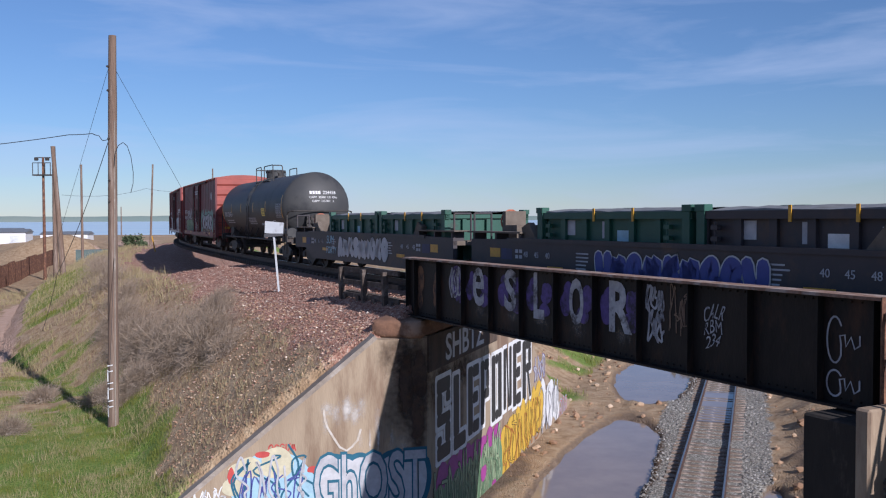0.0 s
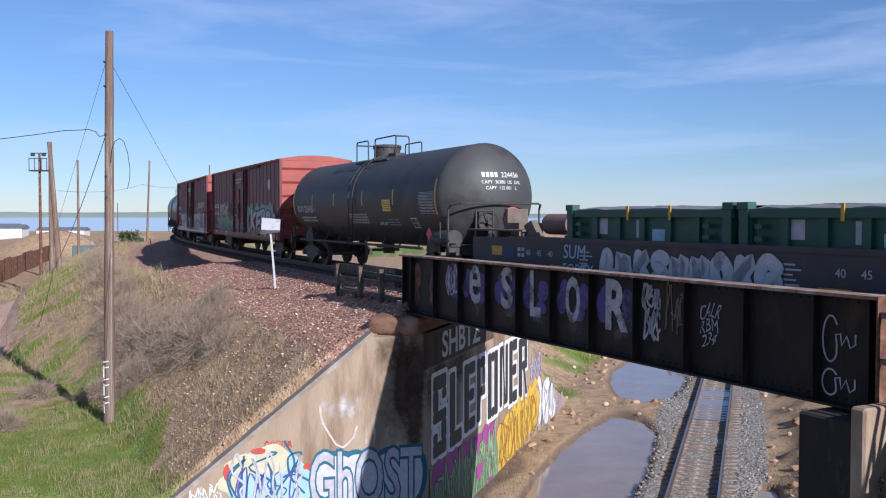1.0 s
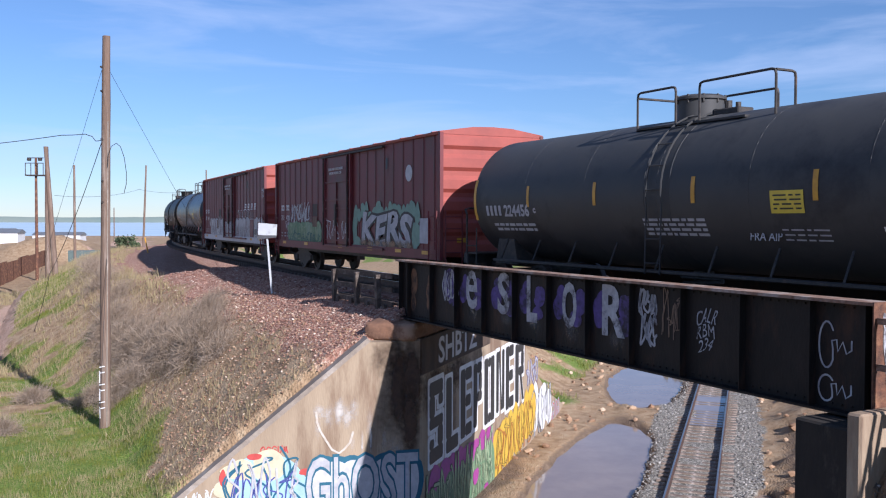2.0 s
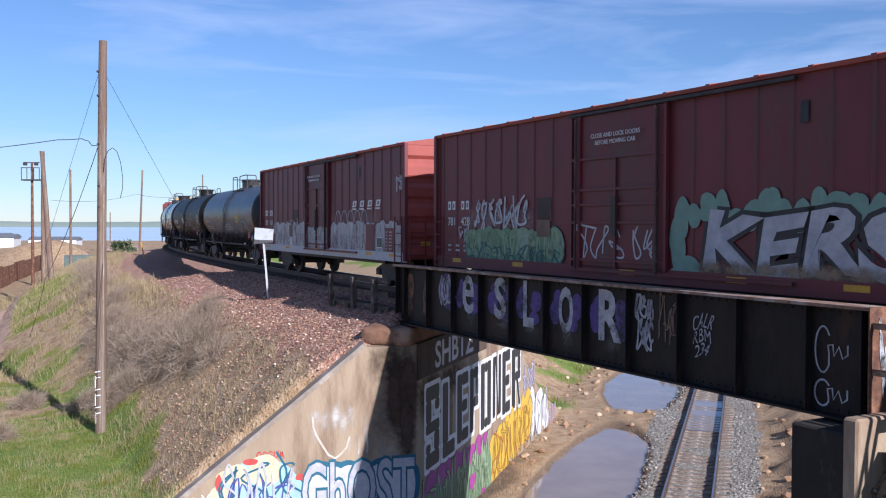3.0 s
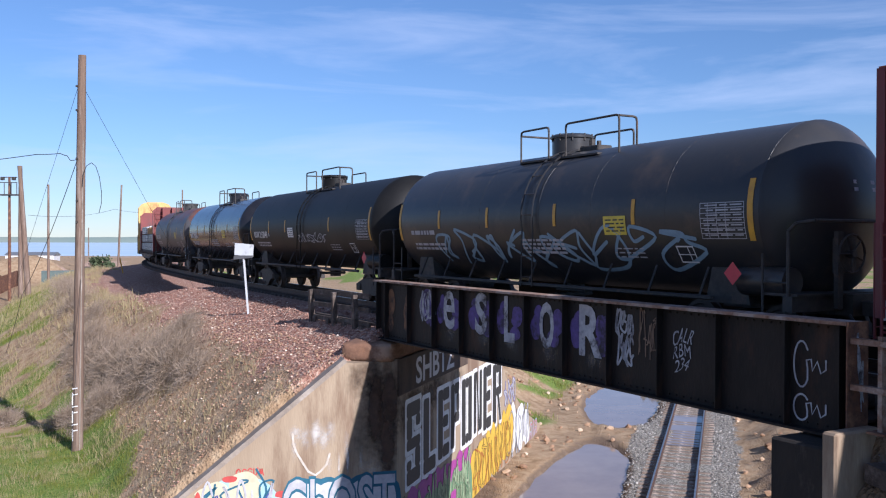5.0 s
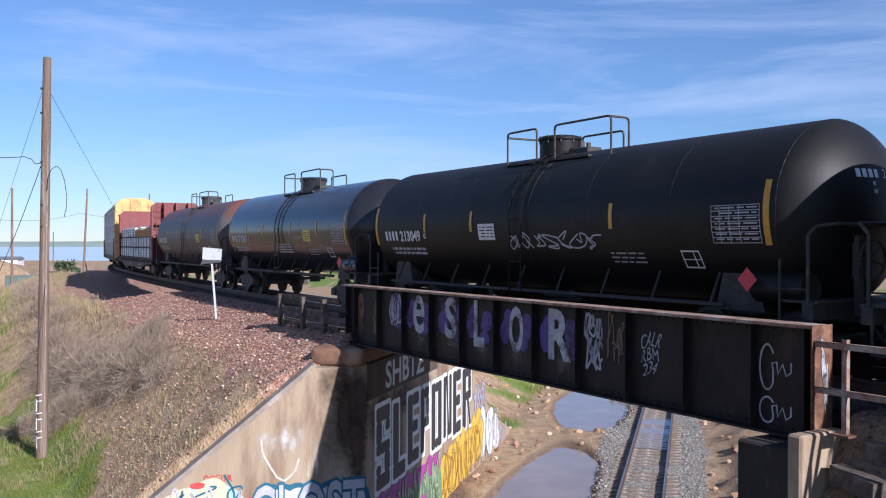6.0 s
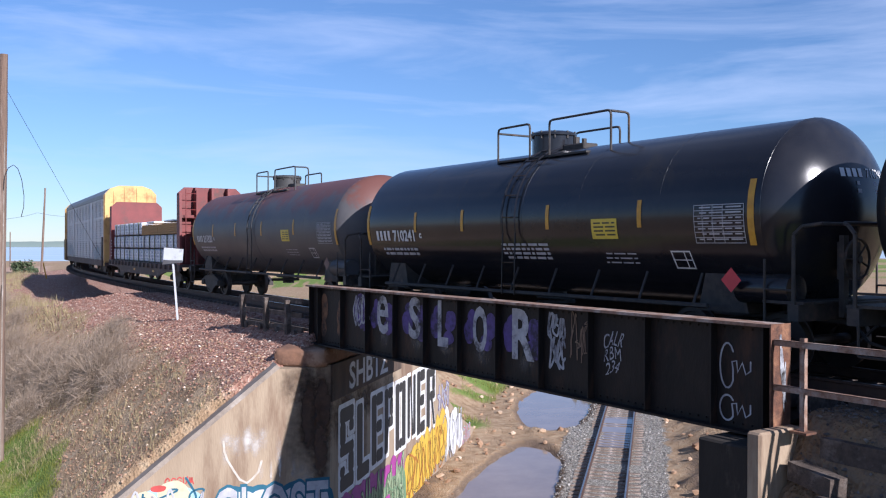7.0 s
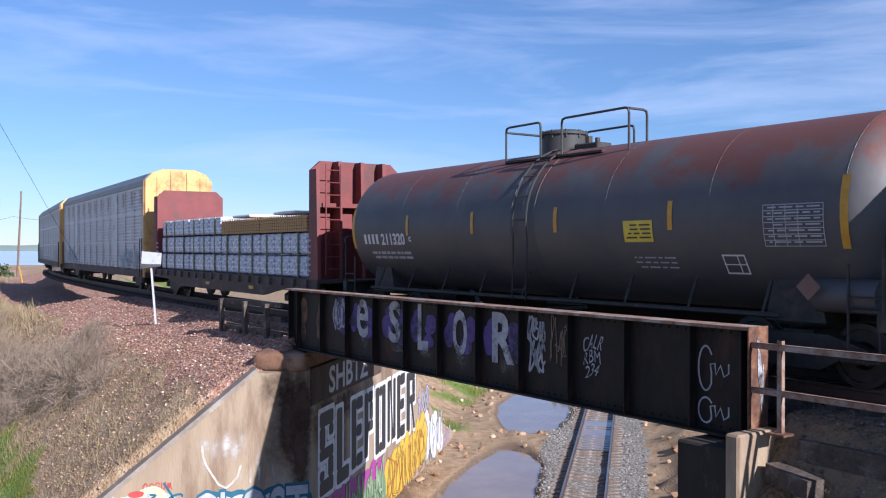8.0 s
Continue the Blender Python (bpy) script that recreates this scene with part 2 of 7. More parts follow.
# puddles beside the lower track: along it, across it, and their half sizes
PUDDLES = [(0.8, -3.4, 11.0, 1.72), (23.6, -3.4, 7.2, 2.2), (1.0, 2.25, 1.9, 0.35)]
WATER_Z = LOW - 0.37


def ground(x, y):
    """Height and the shares of ballast, grass, gravel, road, mud at each place; mud also carries the right fill's
    shade.
    """
    x, y = np.asarray(x, float), np.asarray(y, float)
    s, lat = near_track(x, y)
    u = (x - LX) * LU.x + (y - LY) * LU.y
    v = (x - LX) * LV.x + (y - LY) * LV.y
    n1, n2, n3 = waves(x, y, 3, 9.0), waves(x, y, 5, 2.2), waves(x, y, 8, 0.7)
    base = -5.2 + 0.12 * n1 + 0.03 * n2
    # upper embankment
    al = np.abs(lat) + 1.7 * smooth(-2.6, -3.6, s) * smooth(1.9, 2.6, lat)
    wide = smooth(18, 60, s) * 2.0
    al = np.where((al > 2.3) & (lat > 0), np.maximum(2.3, al - 2.2 * smooth(27, 46, s)), al)
    lx = np.array([0, 2.0, 2.5, 3.0, 4.4, 8.7, 10.5, 400])
    lz = np.array([-0.26, -0.28, -0.44, -0.74, -1.42, -5.08, -5.25, -5.25])
    emb = np.interp(np.where(al > 2.3, 2.3 + (al - 2.3) / (1 + wide * 0.35), al), lx, lz) + np.clip(al - 2.4, 0, 1) * (0.07 * n2 + 0.04 * n3)
    z = np.maximum(emb, np.minimum(base, emb + 9))
    z = np.where(al > 10.5, base, z)
    # the cutting of the lower track; its left edge is the wall, its right edge the other pier
    cut_floor = LOW - 0.2 + 0.05 * n2 + 0.02 * n3
    wx, wy = WING_END.x - CORNER.x, WING_END.y - CORNER.y
    wl = math.hypot(wx, wy)
    wd = (wx * (y - CORNER.y) - wy * (x - CORNER.x)) / wl       # before the wing wall
    wt = ((x - CORNER.x) * wx + (y - CORNER.y) * wy) / wl        # along it
    vc = (CORNER.x - LX) * LV.x + (CORNER.y - LY) * LV.y
    into = np.maximum(v - (vc - 0.45), wd + 0.25)
    far_side = smooth(11.5, 14.5, u)
    # the fill behind the wall falls with the wall's stepped-down end
    behind = np.interp(u, [5.0, 6.2, 8.2, 10.5, 13.5, 17.0], [-2.2, -3.2, -4.45, -5.55, -6.55, -6.7])
    fall = behind + 0.42 * np.clip(-into - 0.3, 0, 12) + 0.1 * n2 + 0.12 * np.abs(waves(x + y * 0.4, y * 0.3, 17, 0.8))
    z = np.where((u > 4.8) & (into < 3), np.minimum(z, fall), z)
    open_side = np.maximum(far_side, smooth(7.2, 9.5, wt) * (wd > -3))
    t_wall = smooth(-0.14, 0.14, into)
    t_slope = smooth(-2.2 - 1.6 * far_side, 1.2 + 1.6 * far_side + 2.0 * np.exp(-((u - 14.2) / 2.2) ** 2), into)
    t_l = t_wall * (1 - open_side) + t_slope * open_side
    # right side: the fill behind the other abutment
    edge = -3.45 - 0.8 * np.clip(lat - 2.7, 0, 9) - 0.3 * np.clip(-lat - 2.7, 0, 9)
    soft_r = 0.15 + 0.8 * np.clip(np.abs(lat) - 2.7, 0, 2)
    t_s = smooth(0, 1, (s - edge + soft_r) / (2 * soft_r))
    v_edge = np.where(lat > 0, 3.2, 6.6)
    t_v = smooth(1.4, -1.4, v - v_edge) * smooth(2.7, 3.6, np.abs(lat))
    t_r = np.maximum(t_s * (v < 14), t_v)
    t = np.minimum(t_l, t_r)
    z = z * (1 - t) + np.minimum(z, cut_floor) * t
    # a rubbly bank rises towards the other pier
    z = z + t * (0.95 * smooth(2.3, 5.2, v + 0.3 * n2) + smooth(2.0, 3.0, v) * (0.07 * n2 + 0.06 * n3))
    # lower track bed
    bed = smooth(2.9, 1.5, np.abs(v))
    z = np.where(t > 0.98, np.maximum(z, (LOW - 0.25) * bed + z * (1 - bed)), z)
    mud = np.zeros_like(x)
    for uc, vc2, ru, rv in PUDDLES:
        e = np.sqrt(((u - uc) / ru) ** 2 + ((v - vc2) / rv) ** 2) + 0.07 * n2
        k = smooth(1.15, 0.85, e) * smooth(1.5, 2.0, np.abs(v))
        z = z - 0.5 * k * (t > 0.5)
        mud = np.maximum(mud, smooth(1.3, 0.95, e))
    for cx, cy, hh, rr in ((-88, 215, 3.6, 10.0), (-70, 205, 2.6, 6.0), (-103, 235, 2.2, 9.0), (-69, 158, 3.8, 6.5), (-62, 157, 3.2, 4.5)):
        z = z + hh * np.exp(-((x - cx) ** 2 + (y - cy) ** 2) / rr ** 2)
    # far water lies lower
    z = np.where(y > 380, z - smooth(380, 460, y) * 2.0, z)
    ball = smooth(5.6 + 1.4 * wide, 3.6 + 1.2 * wide, lat + 0.6 * n2 + 0.3 * n3) * (lat > -3.5) * (1 - t)
    gravel = smooth(2.5, 1.95, np.abs(v) + 0.15 * n2) * t + smooth(2.4, 4.5, v) * t * 0.3
    gr = smooth(6.6, 8.2, lat + 1.1 * n1 + 0.7 * n2 - 0.8 * wide) * (1 - t) * smooth(92, 62, y) * smooth(-24, -19, x + (y - 30) * 0.42)
    grass = gr * smooth(-0.75, 0.1, n2 * 0.5 + n3 * 0.3 + n1 * 0.4 + 0.3 * smooth(40, 26, y)) + 0.8 * smooth(0.0, 0.5, n1 + n2 * 0.5) * far_side * smooth(0.2, 0.6, 1 - t) * (lat < -3)
    road = smooth(3.0, 2.0, np.abs(x - (-28.5 - (y - 60) * 0.28) + 0.4 * n2)) * (lat > 12)
    ball = ball * smooth(-4.0, -2.0, s)
    mud = np.maximum(mud, 0.6 * smooth(2.3, 3.4, v + 0.3 * n2) * smooth(16, 10, u))
    mud = np.maximum(mud, 0.8 * smooth(-5.2, -6.2, v + 0.4 * n2) * smooth(9, 3, u))
    # shade on the right-hand fill, put in as darker ground colour
    grime_shade = 0.55 * smooth(-2.5, -4.0, s) * smooth(7.0, 5.0, np.abs(lat)) * smooth(-40, -30, s)
    return z, ball, grass * (1 - road) * (1 - grime_shade), gravel, road, np.maximum(mud * t, grime_shade)


def axis_steps(parts):
    out = []
    for a, b, st in parts:
        out += list(np.arange(a, b, st))
    return np.array(out + [parts[-1][1]])


def ground_material():
    m = bpy.data.materials.new("embankment_ground")
    m.use_nodes = True
    nt = m.node_tree
    b = nt.nodes["Principled BSDF"]
    b.inputs["Roughness"].default_value = 0.95
    b.inputs["Specular IOR Level"].default_value = 0.2
    tc = nt.nodes.new("ShaderNodeTexCoord")

    def noise_at(scale, detail=6.0, rough=0.6):
        n = nt.nodes.new("ShaderNodeTexNoise")
        n.inputs["Scale"].default_value, n.inputs["Detail"].default_value, n.inputs["Roughness"].default_value = scale, detail, rough
        nt.links.new(tc.outputs["Object"], n.inputs["Vector"])
        return n.outputs["Fac"]

    def ramp(fac, stops):
        r = nt.nodes.new("ShaderNodeValToRGB")
        while len(r.color_ramp.elements) < len(stops):
            r.color_ramp.elements.new(0.5)
        for e, (p, c) in zip(r.color_ramp.elements, stops):
            e.position, e.color = p, (*c, 1)
        nt.links.new(fac, r.inputs["Fac"])
        return r.outputs["Color"]

    def stones(scale, stops):
        vo = nt.nodes.new("ShaderNodeTexVoronoi")
        vo.inputs["Scale"].default_value = scale
        nt.links.new(tc.outputs["Object"], vo.inputs["Vector"])
        sep = nt.nodes.new("ShaderNodeSeparateColor")
        nt.links.new(vo.outputs["Color"], sep.inputs[0])
        return ramp(sep.outputs[0], stops), vo.outputs["Distance"]

    def attr(name, grain):
        a = nt.nodes.new("ShaderNodeAttribute")
        a.attribute_name = name
        ad = nt.nodes.new("ShaderNodeMath")
        ad.operation = "ADD"
        sb = nt.nodes.new("ShaderNodeMath")
        sb.operation = "MULTIPLY_ADD"
        sb.inputs[1].default_value, sb.inputs[2].default_value = 1.2, -0.6
        nt.links.new(grain, sb.inputs[0])
        nt.links.new(a.outputs["Fac"], ad.inputs[0])
        nt.links.new(sb.outputs[0], ad.inputs[1])
        mr = nt.nodes.new("ShaderNodeMapRange")
        mr.inputs["From Min"].default_value, mr.inputs["From Max"].default_value = 0.35, 0.65
        nt.links.new(ad.outputs[0], mr.inputs["Value"])
        return mr.outputs[0]

    def mixed(fac, a, c):
        mx = nt.nodes.new("ShaderNodeMix")
        mx.data_type = "RGBA"
        nt.links.new(fac, mx.inputs["Factor"])
        nt.links.new(a, mx.inputs["A"])
        nt.links.new(c, mx.inputs["B"])
        return mx.outputs["Result"]

    fine, mid, wide = noise_at(14.0), noise_at(2.2), noise_at(0.35)
    dirt = ramp(mid, [(0.3, (0.24, 0.16, 0.09)), (0.5, (0.36, 0.25, 0.15)), (0.68, (0.44, 0.335, 0.215))])
    red, dist = stones(15.0, [(0.0, (0.22, 0.11, 0.078)), (0.4, (0.34, 0.185, 0.135)), (0.8, (0.42, 0.26, 0.19)), (0.95, (0.52, 0.37, 0.28)), (1.0, (0.64, 0.52, 0.42))])
    grey, dist2 = stones(19.0, [(0.0, (0.12, 0.11, 0.09)), (0.5, (0.25, 0.232, 0.195)), (0.85, (0.36, 0.335, 0.29)), (1.0, (0.5, 0.475, 0.43))])
    green = ramp(fine, [(0.3, (0.075, 0.13, 0.02)), (0.5, (0.15, 0.22, 0.04)), (0.62, (0.22, 0.26, 0.07)), (0.75, (0.3, 0.26, 0.13))])
    path = ramp(mid, [(0.3, (0.44, 0.29, 0.21)), (0.7, (0.54, 0.38, 0.29))])
    wet = ramp(mid, [(0.3, (0.11, 0.075, 0.052)), (0.7, (0.23, 0.165, 0.112))])
    col = mixed(attr("ballast", mid), dirt, red)
    col = mixed(attr("grass", fine), col, green)
    col = mixed(attr("gravel", mid), col, grey)
    col = mixed(attr("road", mid), col, path)
    col = mixed(attr("mud", mid), col, wet)
    nt.links.new(col, b.inputs["Base Color"])
    ad = nt.nodes.new("ShaderNodeMath")
    ad.operation = "ADD"
    nt.links.new(dist, ad.inputs[0])
    nt.links.new(fine, ad.inputs[1])
    bp = nt.nodes.new("ShaderNodeBump")
    bp.inputs["Strength"].default_value, bp.inputs["Distance"].default_value = 0.8, 0.06
    nt.links.new(ad.outputs[0], bp.inputs["Height"])
    nt.links.new(bp.outputs[0], b.inputs["Normal"])
    return m


def build_ground():
    xs = axis_steps([(-3000, -400, 200), (-400, -100, 20), (-100, -40, 3), (-40, -14, 0.6), (-14, 13, 0.2), (13, 30, 0.6), (30, 90, 3), (90, 400, 20), (400, 3000, 200)])
    ys = axis_steps([(-400, -100, 30), (-100, -20, 6), (-20, 10, 1.5), (10, 46, 0.2), (46, 80, 0.6), (80, 160, 2), (160, 400, 15), (400, 3600, 200)])
    X, Y = np.meshgrid(xs, ys)
    z, ball, grass, gravel, road, mud = ground(X.ravel(), Y.ravel())
    nx, ny = len(xs), len(ys)
    i = np.arange(nx * ny).reshape(ny, nx)
    faces = np.stack([i[:-1, :-1], i[:-1, 1:], i[1:, 1:], i[1:, :-1]], axis=-1).reshape(-1, 4)
    me = bpy.data.meshes.new("ground")
    me.from_pydata(np.stack([X.ravel(), Y.ravel(), z], axis=1).tolist(), [], faces.tolist())
    for name, val in (("ballast", ball), ("grass", grass), ("gravel", gravel), ("road", road), ("mud", mud)):
        me.attributes.new(name, "FLOAT", "POINT").data.foreach_set("value", np.asarray(val, np.float32))
    me.materials.append(ground_material())
    me.shade_smooth()
    tagged(new("ground", me), "stony dirt embankment with patchy grass beside the railway", "ground", kind="structure")


build_ground()


def height(x, y):
    return float(ground(np.array([x]), np.array([y]))[0][0])


M["water"] = mat("muddy_water", (0.27, 0.215, 0.18), (0.22, 0.175, 0.15), 0.06, 0.0, 0.6, 4, 0.015, 3.0, spec=0.42)
M["bay"] = mat("bay_water", (0.4, 0.52, 0.6), (0.58, 0.65, 0.68), 0.3, 0.0, 0.03, 4, 0.0, 40, (0.62, 0.66, 0.66), 0.2, 0.02, (0.12, 1, 1))


def build_water():
    for uc, vc2, ru, rv in PUDDLES:
        bm = B()
        p = low(uc, vc2, WATER_Z)
        bmesh.ops.create_grid(bm, x_segments=6, y_segments=8, size=1.0, matrix=Matrix.Translation(p) @ Matrix.Rotation(-LA, 4, "Z") @ Matrix.Diagonal((rv * 1.25, ru * 1.2, 1, 1)))
        ob = new("water", mesh_of("water", bm, M["water"]))
        tagged(ob, "shallow muddy puddle beside the lower railway track", "puddle", kind="structure")
    # rain water standing between the rails
    bm = B()
    p = low(15.6, 0.0, LOW - 0.186)
    bmesh.ops.create_grid(bm, x_segments=4, y_segments=8, size=1.0, matrix=Matrix.Translation(p) @ Matrix.Rotation(-LA, 4, "Z") @ Matrix.Diagonal((0.69, 3.6, 1, 1)))
    tagged(new("water", mesh_of("water", bm, M["water"])), "rain water standing between the lower rails", "puddle", kind="structure")
    bm = B()
    bmesh.ops.create_grid(bm, x_segments=4, y_segments=4, size=1.0, matrix=Matrix.Translation((-400, 1900, -6.2)) @ Matrix.Diagonal((2600, 1450, 1, 1)))
    tagged(new("water", mesh_of("water", bm, M["bay"])), "pale blue bay in the distance", "bay", kind="structure")


build_water()


# ---- bridge ----
SP0, SP1, GLAT, GTOP, GBOT = -3.42, 11.25, 2.4, 0.87, -0.66
NEARG = pose(*track(0)[0], 0, 0, math.degrees(TH0))         # x along the track, y to the near side


def girder(y_out, side):
    g = thing("bridge_girder", NEARG, "black riveted steel plate girder with graffiti" if side > 0 else "black riveted steel plate girder behind the track", "girder", "girders of the bridge")
    part("web", box(B(), SP0 + 0.02, SP1, y_out - side * 0.14, y_out - side * 0.12, GBOT + 0.03, GTOP - 0.03), M["girder"], g)
    part("top_flange", box(B(), SP0, SP1, y_out - side * 0.33, y_out + side * 0.06, GTOP - 0.03, GTOP + 0.015), M["rustlight"], g, "rust-streaked top flange")
    part("bottom_flange", box(B(), SP0 + 0.15, SP1, y_out - side * 0.33, y_out + side * 0.06, GBOT, GBOT + 0.035), M["girder"], g)
    bm = box(B(), -0.008, 0.008, 0, side * 0.13, GBOT + 0.035, GTOP - 0.03)
    box(bm, 0.008, 0.07, side * 0.0, side * 0.015, GBOT + 0.035, GTOP - 0.03)
    me = mesh_of("stiffener", bm, M["girder"])
    for x in [SP0 + 0.15] + [0.22 + 1.3 * k for k in range(-2, 9)] + [SP1 - 0.12]:
        part("stiffener", me, None, g, m=pose(x, y_out - side * 0.12, 0))
    part("end_plate", box(B(), SP0 - 0.02, SP0, y_out - side * 0.36, y_out + side * 0.06, GBOT + 0.1, GTOP + 0.02), M["rust"], g, "rusty end plate")
    rivet = B()
    for x in np.arange(SP0 + 0.1, SP1, 0.16):
        for z in (GTOP - 0.09, GBOT + 0.1):
            rod(rivet, (x, y_out - side * 0.12, z), (x, y_out - side * 0.10, z), 0.018, 0.01, 6)
    tagged(part("rivet", rivet, M["girder"], g), kind="stuff")
    return g


near_girder = girder(GLAT, 1)
far_girder = girder(-GLAT, -1)


def build_deck():
    d = thing("bridge_deck", NEARG, "timber-tied railway deck between the girders", "bridge deck")
    tie = mesh_of("tie", box(B(), -0.11, 0.11, -1.45, 1.45, -0.42, -0.19, 0.012), M["tie"])
    for i in range(int((SP1 - SP0) / 0.42)):
        part("tie", tie, None, d, m=pose(SP0 + 0.2 + i * 0.42, 0, 0))
    # unseen plate, added to stop sunlight falling through beside the ties
    part("shade_plate", box(B(), SP0, SP1, -2.22, 2.22, -0.47, -0.43), M["girder"], d)
    fb = mesh_of("floor_beam", box(B(), -0.12, 0.12, -2.1, 2.1, -0.6, -0.43), M["girder"])
    for i in range(8):
        part("floor_beam", fb, None, d, m=pose(SP0 + 0.6 + i * 1.9, 0, 0))


build_deck()


def rail_profile():
    return [(-0.065, -0.19), (0.065, -0.19), (0.065, -0.175), (0.012, -0.16), (0.012, -0.045), (0.036, -0.035), (0.036, -0.002), (0.03, 0.0), (-0.03, 0.0), (-0.036, -0.002), (-0.036, -0.035), (-0.012, -0.045), (-0.012, -0.16), (-0.065, -0.175)]


def sweep(bm, prof, line):
    """prof in (across, up), line of (point, heading)."""
    rows = [[bm.verts.new((p.x - math.sin(h) * a, p.y + math.cos(h) * a, p.z + b)) for a, b in prof] for p, h in line]
    n = len(prof)
    for r, q in zip(rows, rows[1:]):
        for i in range(n):
            bm.faces.new((r[i], r[(i + 1) % n], q[(i + 1) % n], q[i]))
    return bm


def build_rails():
    t = thing("railway_track", None, "curving steel railway track on dark timber ties", "railway track")
    for lat in (-0.755, 0.755):
        line = [track(s, lat) for s in [-130, *np.arange(0, 300, 3.0)]]
        r = part("rail", sweep(B(), rail_profile(), line), M["rail"], t)
        part("rail_head", sweep(B(), [(-0.03, -0.001), (0.03, -0.001), (0.03, 0.002), (-0.03, 0.002)], line), M["railtop"], r, "bright worn running surface")
    tie = mesh_of("tie", box(B(), -0.11, 0.11, -1.3, 1.3, -0.4, -0.19, 0.012), M["tie"])
    s = SP1 + 0.4
    while s < 110:
        p, h = track(s)
        part("tie", tie, None, t, m=pose(p.x, p.y, 0, 0, 0, math.degrees(h) + random.uniform(-1, 1)))
        s += 0.52
    for i in range(30):
        p, h = track(SP0 - 0.5 - i * 0.52)
        part("tie", tie, None, t, m=pose(p.x, p.y, 0, 0, 0, math.degrees(h)))


build_rails()


def build_lower_track():
    head = math.degrees(math.atan2(LU.y, LU.x))
    t = thing("railway_track", None, "old rusty railway track with bleached ties under the bridge", "railway track")
    for v in (-0.755, 0.755):
        line = [(low(u, v), math.atan2(LU.y, LU.x)) for u in (-45, 0, 30, 60, 100, 170)]
        r = part("rail", sweep(B(), rail_profile(), line), M["rail"], t, "rust-brown rail")
        part("rail_head", sweep(B(), [(-0.03, -0.001), (0.03, -0.001), (0.03, 0.002), (-0.03, 0.002)], line), M["railtop"], r, "dull worn running surface")
    tie = mesh_of("tie", box(B(), -0.11, 0.11, -1.25, 1.25, -0.36, -0.18, 0.015), M["tiegrey"])
    u = -8.0
    while u < 70:
        p = low(u, random.uniform(-0.04, 0.04), LOW + random.uniform(-0.015, 0.01))
        part("tie", tie, None, t, m=pose(p.x, p.y, p.z, 0, 0, head + random.uniform(-2, 2)))
        u += 0.55


build_lower_track()

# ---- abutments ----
# near-black colour holds the girder's shade on the pier's grimy side
M["pier"] = mat("grimy_shaded_pier_concrete", (0.014, 0.012, 0.01), (0.03, 0.023, 0.018), 0.9, 0.0, 1.5, 9, 0.3, 20, (0.1, 0.075, 0.06), 0.15, 0.8, (1, 1, 0.4))
M["coping"] = mat("grey_coping", (0.33, 0.28, 0.23), (0.2, 0.165, 0.135), 0.9, 0.0, 3.0, 9, 0.4, 25, (0.42, 0.37, 0.32), 0.25, 1.5)
# brown staining, with the shade under the girder also put into the colour
M["grime_shade"] = mat("stained_shaded_concrete", (0.05, 0.036, 0.028), (0.1, 0.065, 0.045), 0.9, 0.0, 1.5, 9, 0.3, 20, (0.12, 0.09, 0.07), 0.15, 0.8, (1, 1, 0.4))
M["capstone"] = mat("rust_stained_concrete", (0.23, 0.12, 0.07), (0.13, 0.07, 0.045), 0.9, 0.0, 2.5, 9, 0.5, 12, (0.36, 0.23, 0.15), 0.3, 1.2)
ABUT = pose(CORNER.x, CORNER.y, 0, 0, 0, 90 - math.degrees(LA))   # x along the mural wall, away; y into the fill


def rough_block(x0, x1, y0, y1, z0, z1, jag=0.06):
    """A broken-edged block of old concrete."""
    bm = box(B(), x0, x1, y0, y1, z0, z1)
    bmesh.ops.subdivide_edges(bm, edges=bm.edges[:], cuts=7, use_grid_fill=True)
    mid, half = Vector(((x0 + x1) / 2, (y0 + y1) / 2, (z0 + z1) / 2)), Vector(((x1 - x0) / 2, (y1 - y0) / 2, (z1 - z0) / 2))
    for v in bm.verts:
        d = v.co - mid
        # rounded corners, then chips
        edge = sorted(h - abs(c) for c, h in zip(d, half))[1]
        pull = max(0.0, 0.12 - edge) * 0.6
        for k in range(3):
            v.co[k] -= math.copysign(pull, d[k]) * (half[k] - abs(d[k]) < 0.14)
        v.co += noise.noise_vector(v.co * 3.1) * jag + noise.noise_vector(v.co * 9.0) * jag * 0.4
    return bm


